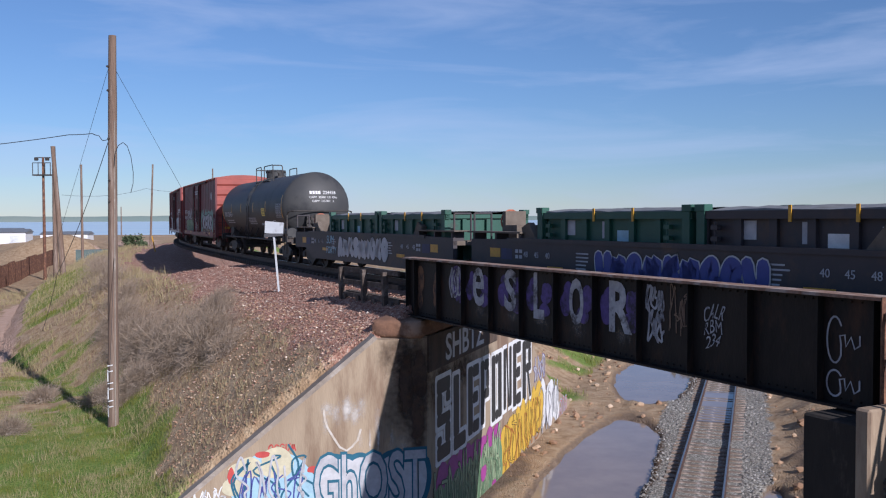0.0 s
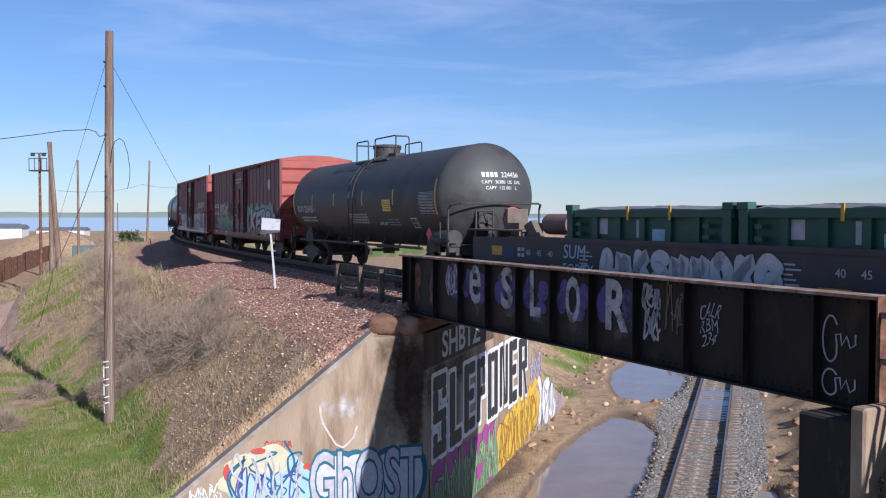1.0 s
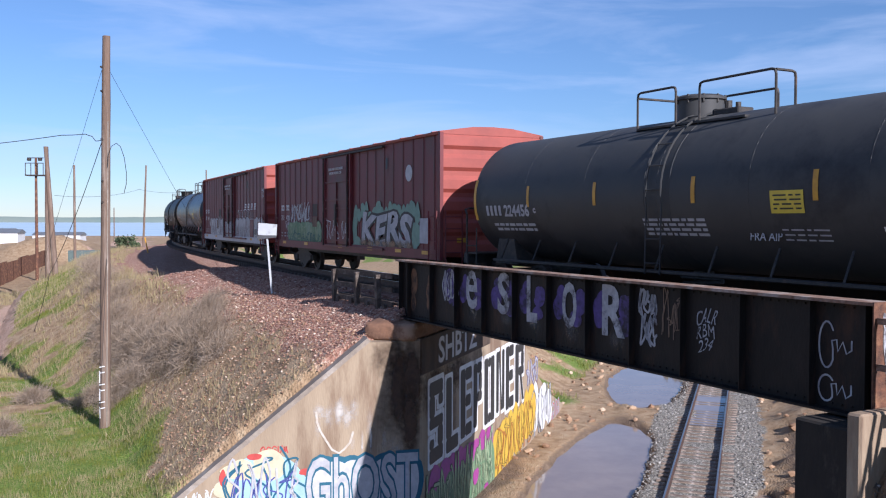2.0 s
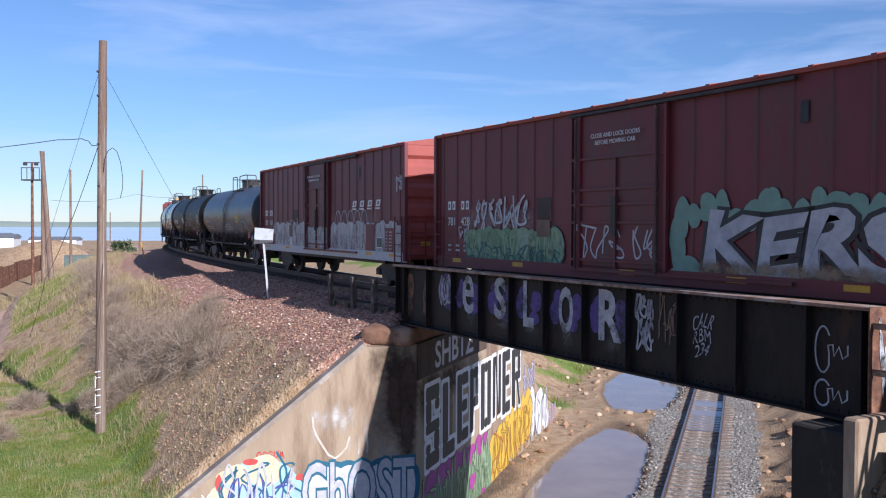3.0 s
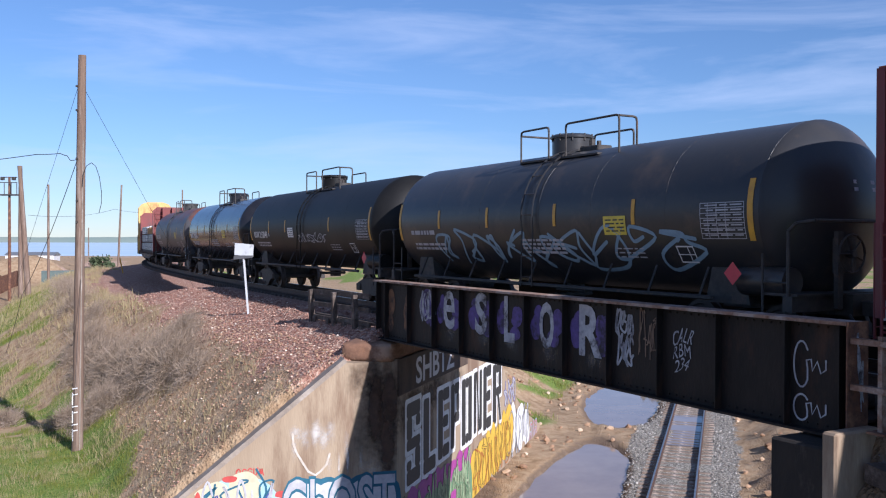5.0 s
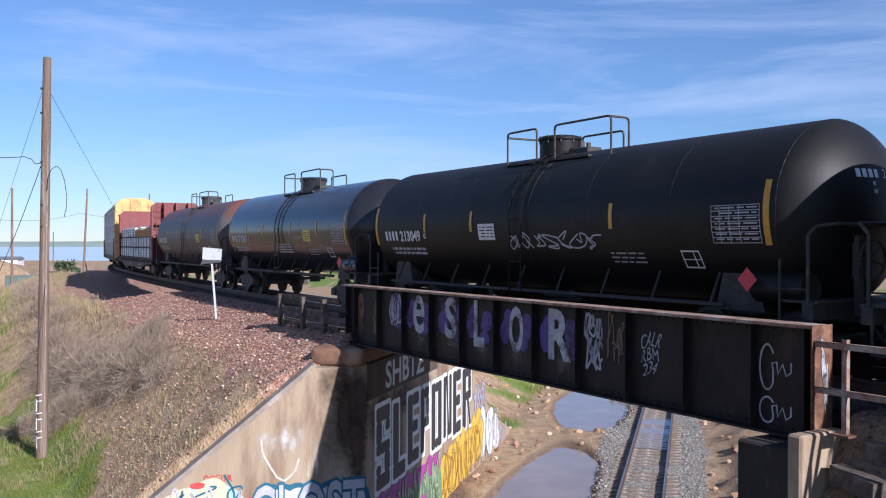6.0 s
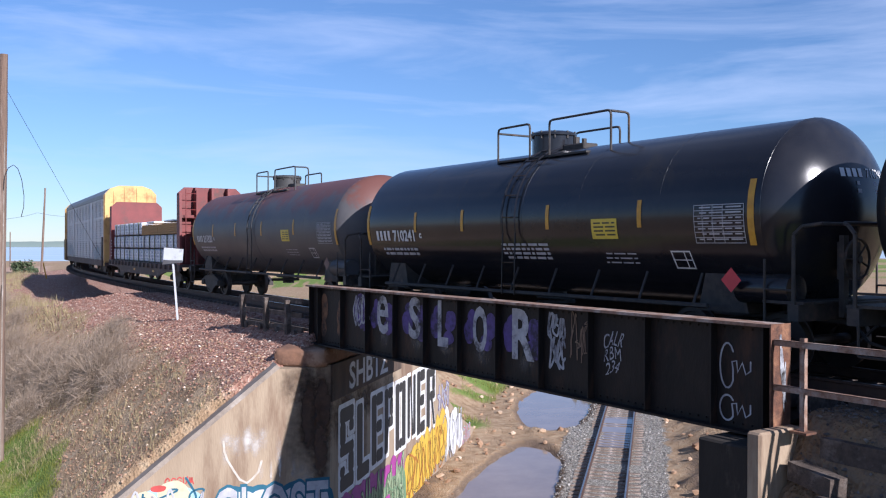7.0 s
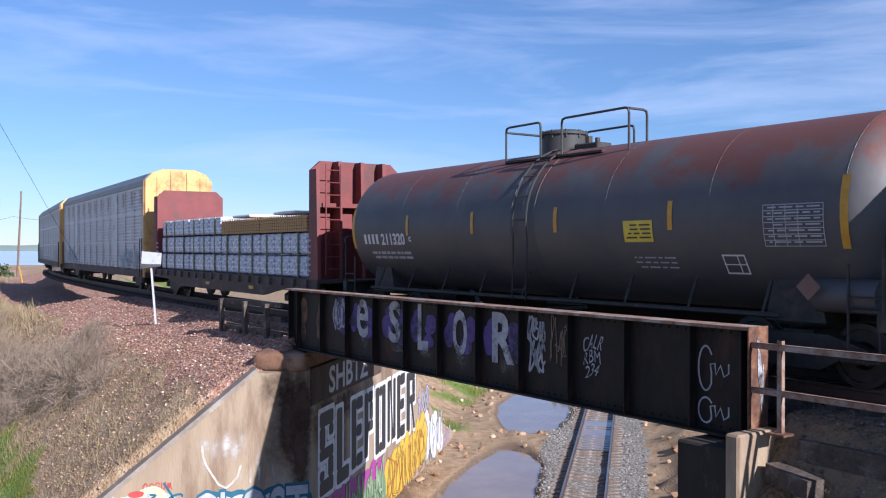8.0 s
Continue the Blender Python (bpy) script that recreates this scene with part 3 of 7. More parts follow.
def build_left_abutment():
    a = thing("left_abutment", None, "graffiti-painted concrete bridge abutment with sloping wing walls", "abutment", kind="structure")
    wall = part("wall", prism(B(), [(0, -7.6), (20.4, -7.6), (19.7, -6.58), (16.6, -5.5), (14.3, -4.4), (12.3, -3.15), (11.3, -2.3), (9.8, -1.15), (0, -1.15)], 0, 0.9), M["concrete"], a, m=ABUT)
    d = (WING_END - CORNER)
    ang = math.degrees(math.atan2(d.y, d.x))
    wm = pose(CORNER.x, CORNER.y, 0, 0, 0, ang)
    # x along the wing to its foot, y back into the fill is negative here
    part("wing_wall", prism(B(), [(0.0, -7.6), (7.6, -7.6), (7.6, -6.15), (1.45, -1.2), (0.0, -1.2)], 0.0, -0.5), M["concrete"], a, m=wm)
    part("coping", beam(B(), (1.35, -0.24, -1.12), (7.6, -0.24, -6.12), 0.62, 0.12), M["coping"], a, "grey weathered coping", m=wm)
    part("upper_course", box(B(), 0.02, 6.8, -0.05, 0.4, -2.12, -1.15, 0.02), M["grime_shade"], a, "brown-stained upper course with under-girder shade in its colour", m=ABUT)
    part("bearing_cap", rough_block(-0.3, 5.6, 0.02, 1.5, -1.27, -0.68), M["capstone"], a, "rust-stained crumbling bearing seat", m=ABUT, smooth=50)
    return a


build_left_abutment()


def build_right_abutment():
    a = thing("right_abutment", NEARG, "weathered concrete bridge pier at the girder's end", "abutment", kind="structure")
    part("pier", box(B(), -3.62, -2.6, -3.2, 2.93, -7.6, -0.7, 0.03), M["pier"], a, "grimy pier face with the girder's shade in its colour")
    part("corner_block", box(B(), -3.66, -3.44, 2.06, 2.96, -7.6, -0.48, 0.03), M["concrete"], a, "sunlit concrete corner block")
    part("back_wall", box(B(), -4.7, -3.66, 1.3, 2.06, -4.0, -0.5, 0.03), M["concrete"], a, "rust-stained back wall")
    return a


build_right_abutment()


# ---- paint shapes ----
def tuft(bm, x0, x1, y0, y1, f):
    vs = [bm.verts.new(f(x, y)) for x, y in ((x0, y0), (x1, y0), (x1, y1), (x0, y1))]
    bm.faces.new(vs)


def ribbon(bm, pts, w, f, y=0.0):
    """A painted stroke of width w along points in a plane; f maps (across, up, proud) to space."""
    n = len(pts)
    row = []
    for i in range(n):
        a, b = Vector(pts[max(i - 1, 0)]), Vector(pts[min(i + 1, n - 1)])
        d = (b - a)
        d = d.normalized() if d.length > 1e-6 else Vector((1, 0))
        nrm = Vector((-d.y, d.x)) * w / 2
        p = Vector(pts[i])
        row.append((bm.verts.new(f(*(p + nrm), y)), bm.verts.new(f(*(p - nrm), y))))
    for a, b in zip(row, row[1:]):
        bm.faces.new((a[0], a[1], b[1], b[0]))
    for i, k in ((0, -1), (n - 1, 1)):
        p = Vector(pts[i])
        q = Vector(pts[1 if i == 0 else n - 2])
        d = (p - q).normalized() * w / 2
        ang = math.atan2(d.y, d.x)
        fan = [bm.verts.new(f(p.x + math.cos(ang + radians(g)) * w / 2, p.y + math.sin(ang + radians(g)) * w / 2, y)) for g in (-90, -45, 0, 45, 90)]
        bm.faces.new(fan)


GLYPHS = (
    ((0.9, 0.85), (0.5, 1.0), (0.1, 0.7), (0.15, 0.2), (0.5, 0.0), (0.9, 0.2), (0.85, 0.45), (0.5, 0.45)),
    ((0.85, 0.85), (0.5, 1.0), (0.15, 0.78), (0.5, 0.52), (0.88, 0.3), (0.55, 0.0), (0.1, 0.15)),
    ((0.1, 0.0), (0.12, 0.6), (0.35, 1.0), (0.6, 0.85), (0.62, 0.4), (0.7, 0.05), (0.95, 0.1)),
    ((0.5, 1.0), (0.12, 0.75), (0.1, 0.25), (0.5, 0.0), (0.9, 0.3), (0.88, 0.75), (0.5, 1.0), (0.3, 0.8)),
    ((0.1, 1.0), (0.15, 0.3), (0.4, 0.0), (0.75, 0.2), (0.85, 0.7), (0.9, 1.0)),
    ((0.05, 0.0), (0.2, 0.9), (0.35, 0.3), (0.5, 0.2), (0.65, 0.9), (0.8, 0.4), (0.95, 0.0)),
    ((0.2, 1.0), (0.25, 0.4), (0.2, 0.0), (0.3, 0.5), (0.8, 0.95), (0.45, 0.5), (0.9, 0.0)),
)


def curl(rng, x0, x1, z0, z1, turns=4, steps=5):
    """A smooth hand-drawn sign inside a cell."""
    g = rng.choice(GLYPHS)
    lean = rng.uniform(-0.15, 0.2)
    ctl = [Vector((x1 + (x0 - x1) * (u + lean * (v - 0.5) + rng.uniform(-0.07, 0.07)), z0 + (z1 - z0) * (v + rng.uniform(-0.06, 0.06)))) for u, v in g]
    if turns > 4:
        # a tangled hand: wide, overlapping strokes
        w = (x1 - x0) * 0.55
        ctl = [Vector((v.x + rng.uniform(-w, w), v.y + rng.uniform(-0.18, 0.18) * (z1 - z0))) for v in ctl]
        ctl += [Vector((x0 + (x1 - x0) * rng.random(), z0 + (z1 - z0) * rng.random())) for k in range(turns - 4)]
    ctl = [ctl[0], *ctl, ctl[-1]]
    out = []
    for a, b, c, d in zip(ctl, ctl[1:], ctl[2:], ctl[3:]):
        for k in range(steps):
            t = k / steps
            out.append(0.5 * ((2 * b) + (c - a) * t + (2 * a - 5 * b + 4 * c - d) * t * t + (3 * b - a - 3 * c + d) * t ** 3))
    out.append(ctl[-2])
    return [(p.x, p.y) for p in out]


def scrawl(parent, x0, x1, z0, z1, n, w, f, layers, seed, m=None, turns=4):
    """Unreadable spray lettering: n hand-drawn signs side by side, in layers of (material, extra width)."""
    for k, (material, extra) in enumerate(layers):
        rng = random.Random(seed)
        st = (x1 - x0) / n
        for i in range(n):
            bm = B()
            ribbon(bm, curl(rng, x0 + st * (i + 0.12), x0 + st * (i + 0.9), z0 + w, z1 - w, turns), w + extra, f, 0.004 * (k + 1))
            part("graffiti", bm, material, parent, "sprayed graffiti", m=m)


def blob(rng, cx, cz, rx, rz, n=30, rough=0.22):
    k = [rng.uniform(-rough, rough) for i in range(8)]
    k = [k[i % 8] * (1 - f) + k[(i + 1) % 8] * f for i in range(8) for f in (0, 0.27, 0.5, 0.73)][:30]
    return [(cx + rx * (1 + k[i]) * math.cos(2 * math.pi * i / n), cz + rz * (1 + k[i]) * math.sin(2 * math.pi * i / n)) for i in range(n)]


def blobs(parent, cells, material, f, seed, y=0.003, m=None, label="sprayed graffiti"):
    rng = random.Random(seed)
    for k, (cx, cz, rx, rz) in enumerate(cells):
        bm = B()
        y += 0.0003
        ring = [bm.verts.new(f(a, b, y)) for a, b in blob(rng, cx, cz, rx, rz)]
        mid = bm.verts.new(f(cx, cz, y))
        for i in range(len(ring)):
            bm.faces.new((mid, ring[i], ring[(i + 1) % len(ring)]))
        part("graffiti", bm, material, parent, label, m=m)


def paint(name, c, rough=0.6):
    M[name] = mat("spray_" + name, c, tuple(0.8 * v for v in c), rough, 0, 5, 8)


for nm, c in (("p_green", (0.16, 0.27, 0.15)), ("p_lime", (0.33, 0.42, 0.25)), ("p_teal", (0.03, 0.15, 0.14)), ("p_mint", (0.2, 0.33, 0.26)), ("p_fog", (0.22, 0.33, 0.42)), ("p_blue", (0.07, 0.08, 0.30)), ("p_purple", (0.10, 0.06, 0.26)), ("p_silver", (0.55, 0.55, 0.57)), ("p_sky", (0.36, 0.55, 0.66)), ("p_yellow", (0.66, 0.42, 0.05)), ("p_red", (0.5, 0.07, 0.06)), ("p_magenta", (0.35, 0.06, 0.27)), ("p_orange", (0.45, 0.17, 0.04)), ("p_navy", (0.02, 0.12, 0.19)), ("p_charcoal", (0.035, 0.033, 0.032)), ("p_cream", (0.6, 0.55, 0.38))):
    paint(nm, c)

def wall_letters(parent, body, x0, x1, z0, z1, layers, place, shear=0.0, gap=1.0):
    """Words painted from x0 to x1 and z0 to z1, in layers of (material, fattening, proud); place maps (along, up, proud)."""
    for material, fat, proud in layers:
        me = letters(body, 1.0, 0.0, 0.0, shear, gap)
        xs = [v.co.x for v in me.vertices]
        zs = [v.co.z for v in me.vertices]
        a, b, lo, hi = min(xs), max(xs), min(zs), max(zs)
        bpy.data.meshes.remove(me)
        me = letters(body, 1.0, fat, 0.0, shear, gap)
        for v in me.vertices:
            v.co = place(x0 + (v.co.x - a) / (b - a) * (x1 - x0), z0 + (v.co.z - lo) / (hi - lo) * (z1 - z0), proud)
        me.materials.append(material)
        part("graffiti", me, None, parent, "painted graffiti letters")


def mist_material(name, c1, c2):
    """A thin sprayed or soaked-in film that fades out to its edges."""
    m = mat(name, c1, c2, 0.8, 0, 6, 9)
    nt = m.node_tree
    tc = nt.nodes.new("ShaderNodeTexCoord")
    no = nt.nodes.new("ShaderNodeTexNoise")
    no.inputs["Scale"].default_value, no.inputs["Detail"].default_value = 7.0, 9.0
    nt.links.new(tc.outputs["Object"], no.inputs["Vector"])
    at = nt.nodes.new("ShaderNodeAttribute")
    at.attribute_name = "thin"
    mu = nt.nodes.new("ShaderNodeMath")
    mu.operation = "MULTIPLY_ADD"
    mu.inputs[1].default_value, mu.inputs[2].default_value = 1.6, -0.8
    nt.links.new(no.outputs["Fac"], mu.inputs[0])
    ad = nt.nodes.new("ShaderNodeMath")
    ad.operation = "ADD"
    ad.use_clamp = True
    nt.links.new(mu.outputs[0], ad.inputs[0])
    nt.links.new(at.outputs["Fac"], ad.inputs[1])
    off = nt.nodes.new("ShaderNodeMath")
    off.operation = "MULTIPLY"
    nt.links.new(ad.outputs[0], off.inputs[0])
    nt.links.new(at.outputs["Fac"], off.inputs[1])
    nt.links.new(off.outputs[0], nt.nodes["Principled BSDF"].inputs["Alpha"])
    return m


def mist(parent, cells, material, f, y=0.003, m=None, label="thin sprayed mist"):
    """Round puffs of spray, dense in the middle and fading outwards."""
    for k, (cx, cz, rx, rz, dense) in enumerate(cells):
        vs, fs, val = [f(cx, cz, y + 0.0004 * k)], [], [dense]
        n = 20
        for r, d in ((0.4, 0.85), (0.75, 0.4), (1.0, 0.0)):
            for i in range(n):
                t = 2 * math.pi * i / n
                vs.append(f(cx + rx * r * math.cos(t), cz + rz * r * math.sin(t), y + 0.0004 * k))
                val.append(dense * d)
        for i in range(n):
            j = (i + 1) % n
            fs.append((0, 1 + i, 1 + j))
            for q in (0, 1):
                fs.append((1 + q * n + i, 1 + (q + 1) * n + i, 1 + (q + 1) * n + j, 1 + q * n + j))
        me = bpy.data.meshes.new("graffiti")
        me.from_pydata([tuple(v) for v in vs], [], fs)
        me.attributes.new("thin", "FLOAT", "POINT").data.foreach_set("value", np.array(val, np.float32))
        me.materials.append(material)
        part("graffiti", me, None, parent, label, m=m)


M["mist"] = mist_material("thin_white_mist", (0.66, 0.63, 0.6), (0.56, 0.52, 0.47))
M["stain"] = mist_material("brown_stain_and_shade", (0.09, 0.05, 0.03), (0.05, 0.03, 0.02))
M["earth"] = mist_material("tan_spray", (0.36, 0.26, 0.16), (0.28, 0.2, 0.13))


M["p_sage"] = mat("sage_green_spray", (0.2, 0.31, 0.17), (0.14, 0.24, 0.13), 0.7, 0, 2.5, 9, 0, 40, (0.3, 0.4, 0.27), 0.3, 1.5)
M["oldsilver"] = mat("peeling_silver_spray", (0.5, 0.5, 0.51), (0.3, 0.29, 0.31), 0.55, 0, 2.2, 10, 0, 40, (0.14, 0.05, 0.045), 0.3, 1.7, (2.2, 1, 0.7))

# ---- train ----
SPEED = 15.85
CARS, WHEELS = [], []
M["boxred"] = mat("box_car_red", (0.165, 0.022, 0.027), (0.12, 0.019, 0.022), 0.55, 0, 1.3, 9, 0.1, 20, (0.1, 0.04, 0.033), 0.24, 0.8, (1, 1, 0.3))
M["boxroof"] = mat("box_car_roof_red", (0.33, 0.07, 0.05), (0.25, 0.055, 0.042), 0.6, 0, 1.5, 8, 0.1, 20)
M["tankgrey"] = mat("tank_grey", (0.05, 0.051, 0.053), (0.064, 0.063, 0.061), 0.55, 0, 0.9, 9, 0.05, 8, (0.03, 0.03, 0.033), 0.3, 0.5, (1, 1, 1), 0.3, 0.35, 0.65, 0.06)
M["tankdust"] = mat("dusty_tank_grey", (0.026, 0.028, 0.033), (0.038, 0.036, 0.035), 0.36, 0, 0.9, 9, 0.05, 8, (0.07, 0.055, 0.045), 0.25, 0.6, spec=0.35)
M["tankblack"] = mat("tank_black", (0.007, 0.007, 0.0075), (0.012, 0.0115, 0.011), 0.5, 0, 0.9, 9, 0.05, 8, (0.02, 0.018, 0.016), 0.2, 0.6, spec=0.22)
M["tankgloss"] = mat("glossy_tank_black", (0.012, 0.013, 0.018), (0.02, 0.02, 0.024), 0.2, 0, 0.9, 9, 0.04, 6, (0.028, 0.025, 0.022), 0.2, 0.6, spec=0.4)
M["tankrust"] = mat("rusting_tank_grey", (0.074, 0.074, 0.082), (0.105, 0.098, 0.096), 0.5, 0, 0.9, 10, 0.08, 8, (0.13, 0.054, 0.043), 0.34, 0.8, spec=0.4, top=(2.2, 3.7))
M["green"] = mat("bin_green", (0.014, 0.07, 0.046), (0.022, 0.085, 0.058), 0.55, 0, 1.5, 8, 0.08, 15, (0.03, 0.05, 0.04), 0.2, 1.2)
M["tarp"] = mat("grey_tarpaulin", (0.2, 0.2, 0.2), (0.12, 0.12, 0.12), 0.7, 0, 3, 8, 0.3, 8)
M["wellside"] = mat("well_car_plum", (0.05, 0.04, 0.044), (0.035, 0.031, 0.036), 0.6, 0, 1.5, 8, 0.1, 15, (0.075, 0.05, 0.04), 0.22, 1.0)
M["bluepanel"] = mat("dull_blue_panel", (0.035, 0.038, 0.11), (0.03, 0.03, 0.08), 0.6, 0, 3, 8)
M["tanplate"] = mat("dusty_steel_plate", (0.15, 0.12, 0.092), (0.1, 0.078, 0.06), 0.8, 0, 4, 8)
M["rackgrey"] = mat("autorack_panel_grey", (0.62, 0.64, 0.66), (0.5, 0.52, 0.54), 0.5, 0.0, 1.4, 9, 0.05, 12, (0.22, 0.2, 0.19), 0.2, 0.8)
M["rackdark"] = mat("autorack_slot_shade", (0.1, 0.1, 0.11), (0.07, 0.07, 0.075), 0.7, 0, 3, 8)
M["rackyellow"] = mat("faded_yellow_steel", (0.66, 0.44, 0.15), (0.55, 0.34, 0.12), 0.6, 0, 1.5, 9, 0.1, 12, (0.4, 0.2, 0.07), 0.25, 1.2)
M["rackroof"] = mat("grey_roof_steel", (0.2, 0.21, 0.22), (0.15, 0.155, 0.165), 0.5, 0.2, 1.5, 8)
M["sill"] = mat("brown_sill_steel", (0.075, 0.048, 0.04), (0.05, 0.035, 0.03), 0.7, 0, 2, 8, 0.2, 15, (0.15, 0.12, 0.1), 0.2, 1.5)
M["bulkred"] = mat("bulkhead_red", (0.2, 0.04, 0.036), (0.14, 0.03, 0.028), 0.6, 0, 1.5, 8, 0.1, 12, (0.1, 0.04, 0.035), 0.2, 1)
M["wrap"] = mat("printed_lumber_wrap", (0.78, 0.8, 0.84), (0.19, 0.24, 0.37), 0.4, 0, 6, 9, 0.2, 12, (0.75, 0.77, 0.8), 0.24, 3, (1, 1, 2.5), 0.4, 0.42, 0.56)
M["wrapwhite"] = mat("white_lumber_wrap", (0.7, 0.72, 0.74), (0.55, 0.57, 0.6), 0.4, 0, 5, 8)
M["lumber"] = mat("pale_sawn_lumber", (0.55, 0.36, 0.16), (0.44, 0.27, 0.12), 0.8, 0, 6, 8, 0.1, 20, None, 0.3, 0.6, (0.3, 4, 4))
M["strap"] = mat("green_strap", (0.2, 0.21, 0.1), (0.13, 0.14, 0.07), 0.7)
M["orange"] = mat("orange_wheel_paint", (0.5, 0.16, 0.09), (0.35, 0.11, 0.06), 0.6)
M["tanktan"] = mat("brown_reservoir_paint", (0.2, 0.11, 0.085), (0.15, 0.085, 0.07), 0.6)
M["placard"] = mat("red_placard", (0.6, 0.04, 0.06), (0.5, 0.04, 0.05), 0.5)
M["bar"] = M["greywhite"]

TRUCK = {}


def truck_meshes():
    bm = B()
    for y in (-1.0, 1.0):
        prism(bm, [(-1.15, 0.36), (-1.15, 0.56), (-0.55, 0.74), (0.55, 0.74), (1.15, 0.56), (1.15, 0.36), (0.75, 0.42), (0.42, 0.24), (-0.42, 0.24), (-0.75, 0.42)], y - 0.09, y + 0.09)
        for x in (-0.89, 0.89):
            box(bm, x - 0.16, x + 0.16, y - 0.14, y + 0.14, 0.36, 0.58, 0.03)
    box(bm, -0.25, 0.25, -1.0, 1.0, 0.45, 0.78)
    TRUCK["frame"] = mesh_of("truck", bm, M["blacksteel"])
    bm = B()
    for x in (-0.24, 0, 0.24):
        for y in (-1.0, 1.0):
            for k in range(4):
                rod(bm, (x, y, 0.28 + 0.09 * k), (x, y, 0.34 + 0.09 * k), 0.09, n=10)
    TRUCK["spring"] = mesh_of("spring", bm, M["rust"])
    bm = B()
    rod(bm, (0, -1.12, 0), (0, 1.12, 0), 0.08, n=10)
    for y in (-0.755, 0.755):
        sg = 1 if y > 0 else -1
        lathe_y = [(0.0, 0.20), (0.03, 0.2), (0.035, 0.37), (0.065, 0.38), (0.065, 0.455), (-0.055, 0.465), (-0.06, 0.49), (-0.085, 0.485), (-0.085, 0.2)]
        n, rings = 24, []
        for a, r in lathe_y:
            rings.append([bm.verts.new((r * math.sin(2 * math.pi * i / n), y + sg * a, r * math.cos(2 * math.pi * i / n))) for i in range(n)])
        for p, q in zip(rings, rings[1:] + rings[:1]):
            for i in range(n):
                bm.faces.new((p[i], q[i], q[(i + 1) % n], p[(i + 1) % n]))
    TRUCK["wheels"] = mesh_of("wheelset", bm, M["wheel"], 35)


truck_meshes()


def truck(parent, x):
    t = part("truck", TRUCK["frame"], None, parent, m=pose(x, 0, 0))
    part("spring", TRUCK["spring"], None, t, "rusty coil springs")
    for dx in (-0.89, 0.89):
        w = part("wheelset", TRUCK["wheels"], None, t, "worn steel wheelset", m=pose(dx, 0, 0.458))
        WHEELS.append(w)
    return t


def coupler(parent, x, sgn):
    bm = box(B(), x, x + sgn * 0.55, -0.1, 0.1, 0.78, 1.0)
    box(bm, x + sgn * 0.5, x + sgn * 0.72, -0.16, 0.16, 0.74, 1.04, 0.03)
    part("coupler", bm, M["blacksteel"], parent)
    part("air_hose", pipe(B(), [(x, 0.4, 0.8), (x + sgn * 0.25, 0.45, 0.55), (x + sgn * 0.55, 0.3, 0.45)], 0.025), M["black"], parent)


def ladder(parent, x, y, z0, z1, w=0.4, n=6, material=None, along="x", name="ladder"):
    bm = B()
    for k in (-w / 2, w / 2):
        a, b = ((x + k, y, z0), (x + k, y, z1)) if along == "x" else ((x, y + k, z0), (x, y + k, z1))
        rod(bm, a, b, 0.022, n=6)
    lad = part(name, bm, material or M["blacksteel"], parent)
    for i in range(n):
        z = z0 + (z1 - z0) * (i + 0.5) / n
        a, b = ((x - w / 2, y, z), (x + w / 2, y, z)) if along == "x" else ((x, y - w / 2, z), (x, y + w / 2, z))
        part("rung", rod(B(), a, b, 0.016, n=5), material or M["blacksteel"], lad)
    return lad


def side_letters(parent, body, x, z, y, size, material=None, shear=0.0, name="lettering"):
    me = letters(body, size, 0, 0.003, shear)
    me.materials.append(material or M["greywhite"])
    part(name, me, None, parent, m=pose(x, y, z, 0, 0, 180))


RAD, ZC, DOME = 1.49, 2.46, 0.74


def on_shell(a, b, y=0.004):
    """A spot on the near side of a tank."""
    return (a, math.sqrt(max((RAD + y + 0.004) ** 2 - (b - ZC) ** 2, 0.01)), b)


def shell_patch(bm, x0, x1, z0, z1, proud=0.004, n=5):
    col = [[bm.verts.new(on_shell(x, z0 + (z1 - z0) * i / n, proud)) for x in (x0, x1)] for i in range(n + 1)]
    for a, b in zip(col, col[1:]):
        bm.faces.new((a[0], a[1], b[1], b[0]))
    return bm


def shell_lines(parent, rng, x0, x1, z0, z1, rows, material=None, name="lettering", lo=0.25, hi=0.8):
    """Small unreadable lettering as bars."""
    bm = B()
    h = (z1 - z0) / rows
    for i in range(rows):
        x = x0
        while x < x1 - 0.05:
            w = min(rng.uniform(0.08, 0.3), x1 - x)
            shell_patch(bm, x, x + w, z0 + h * i + h * lo, z0 + h * i + h * hi, 0.005, 1)
            x += w + 0.05
    part(name, bm, material or M["bar"], parent)


def shell_mark(parent, x, z, w, h, material):
    """One plain block of a stencilled mark on the shell."""
    part("lettering", shell_patch(B(), x - w, x, z, z + h, 0.006, 2), material, parent)


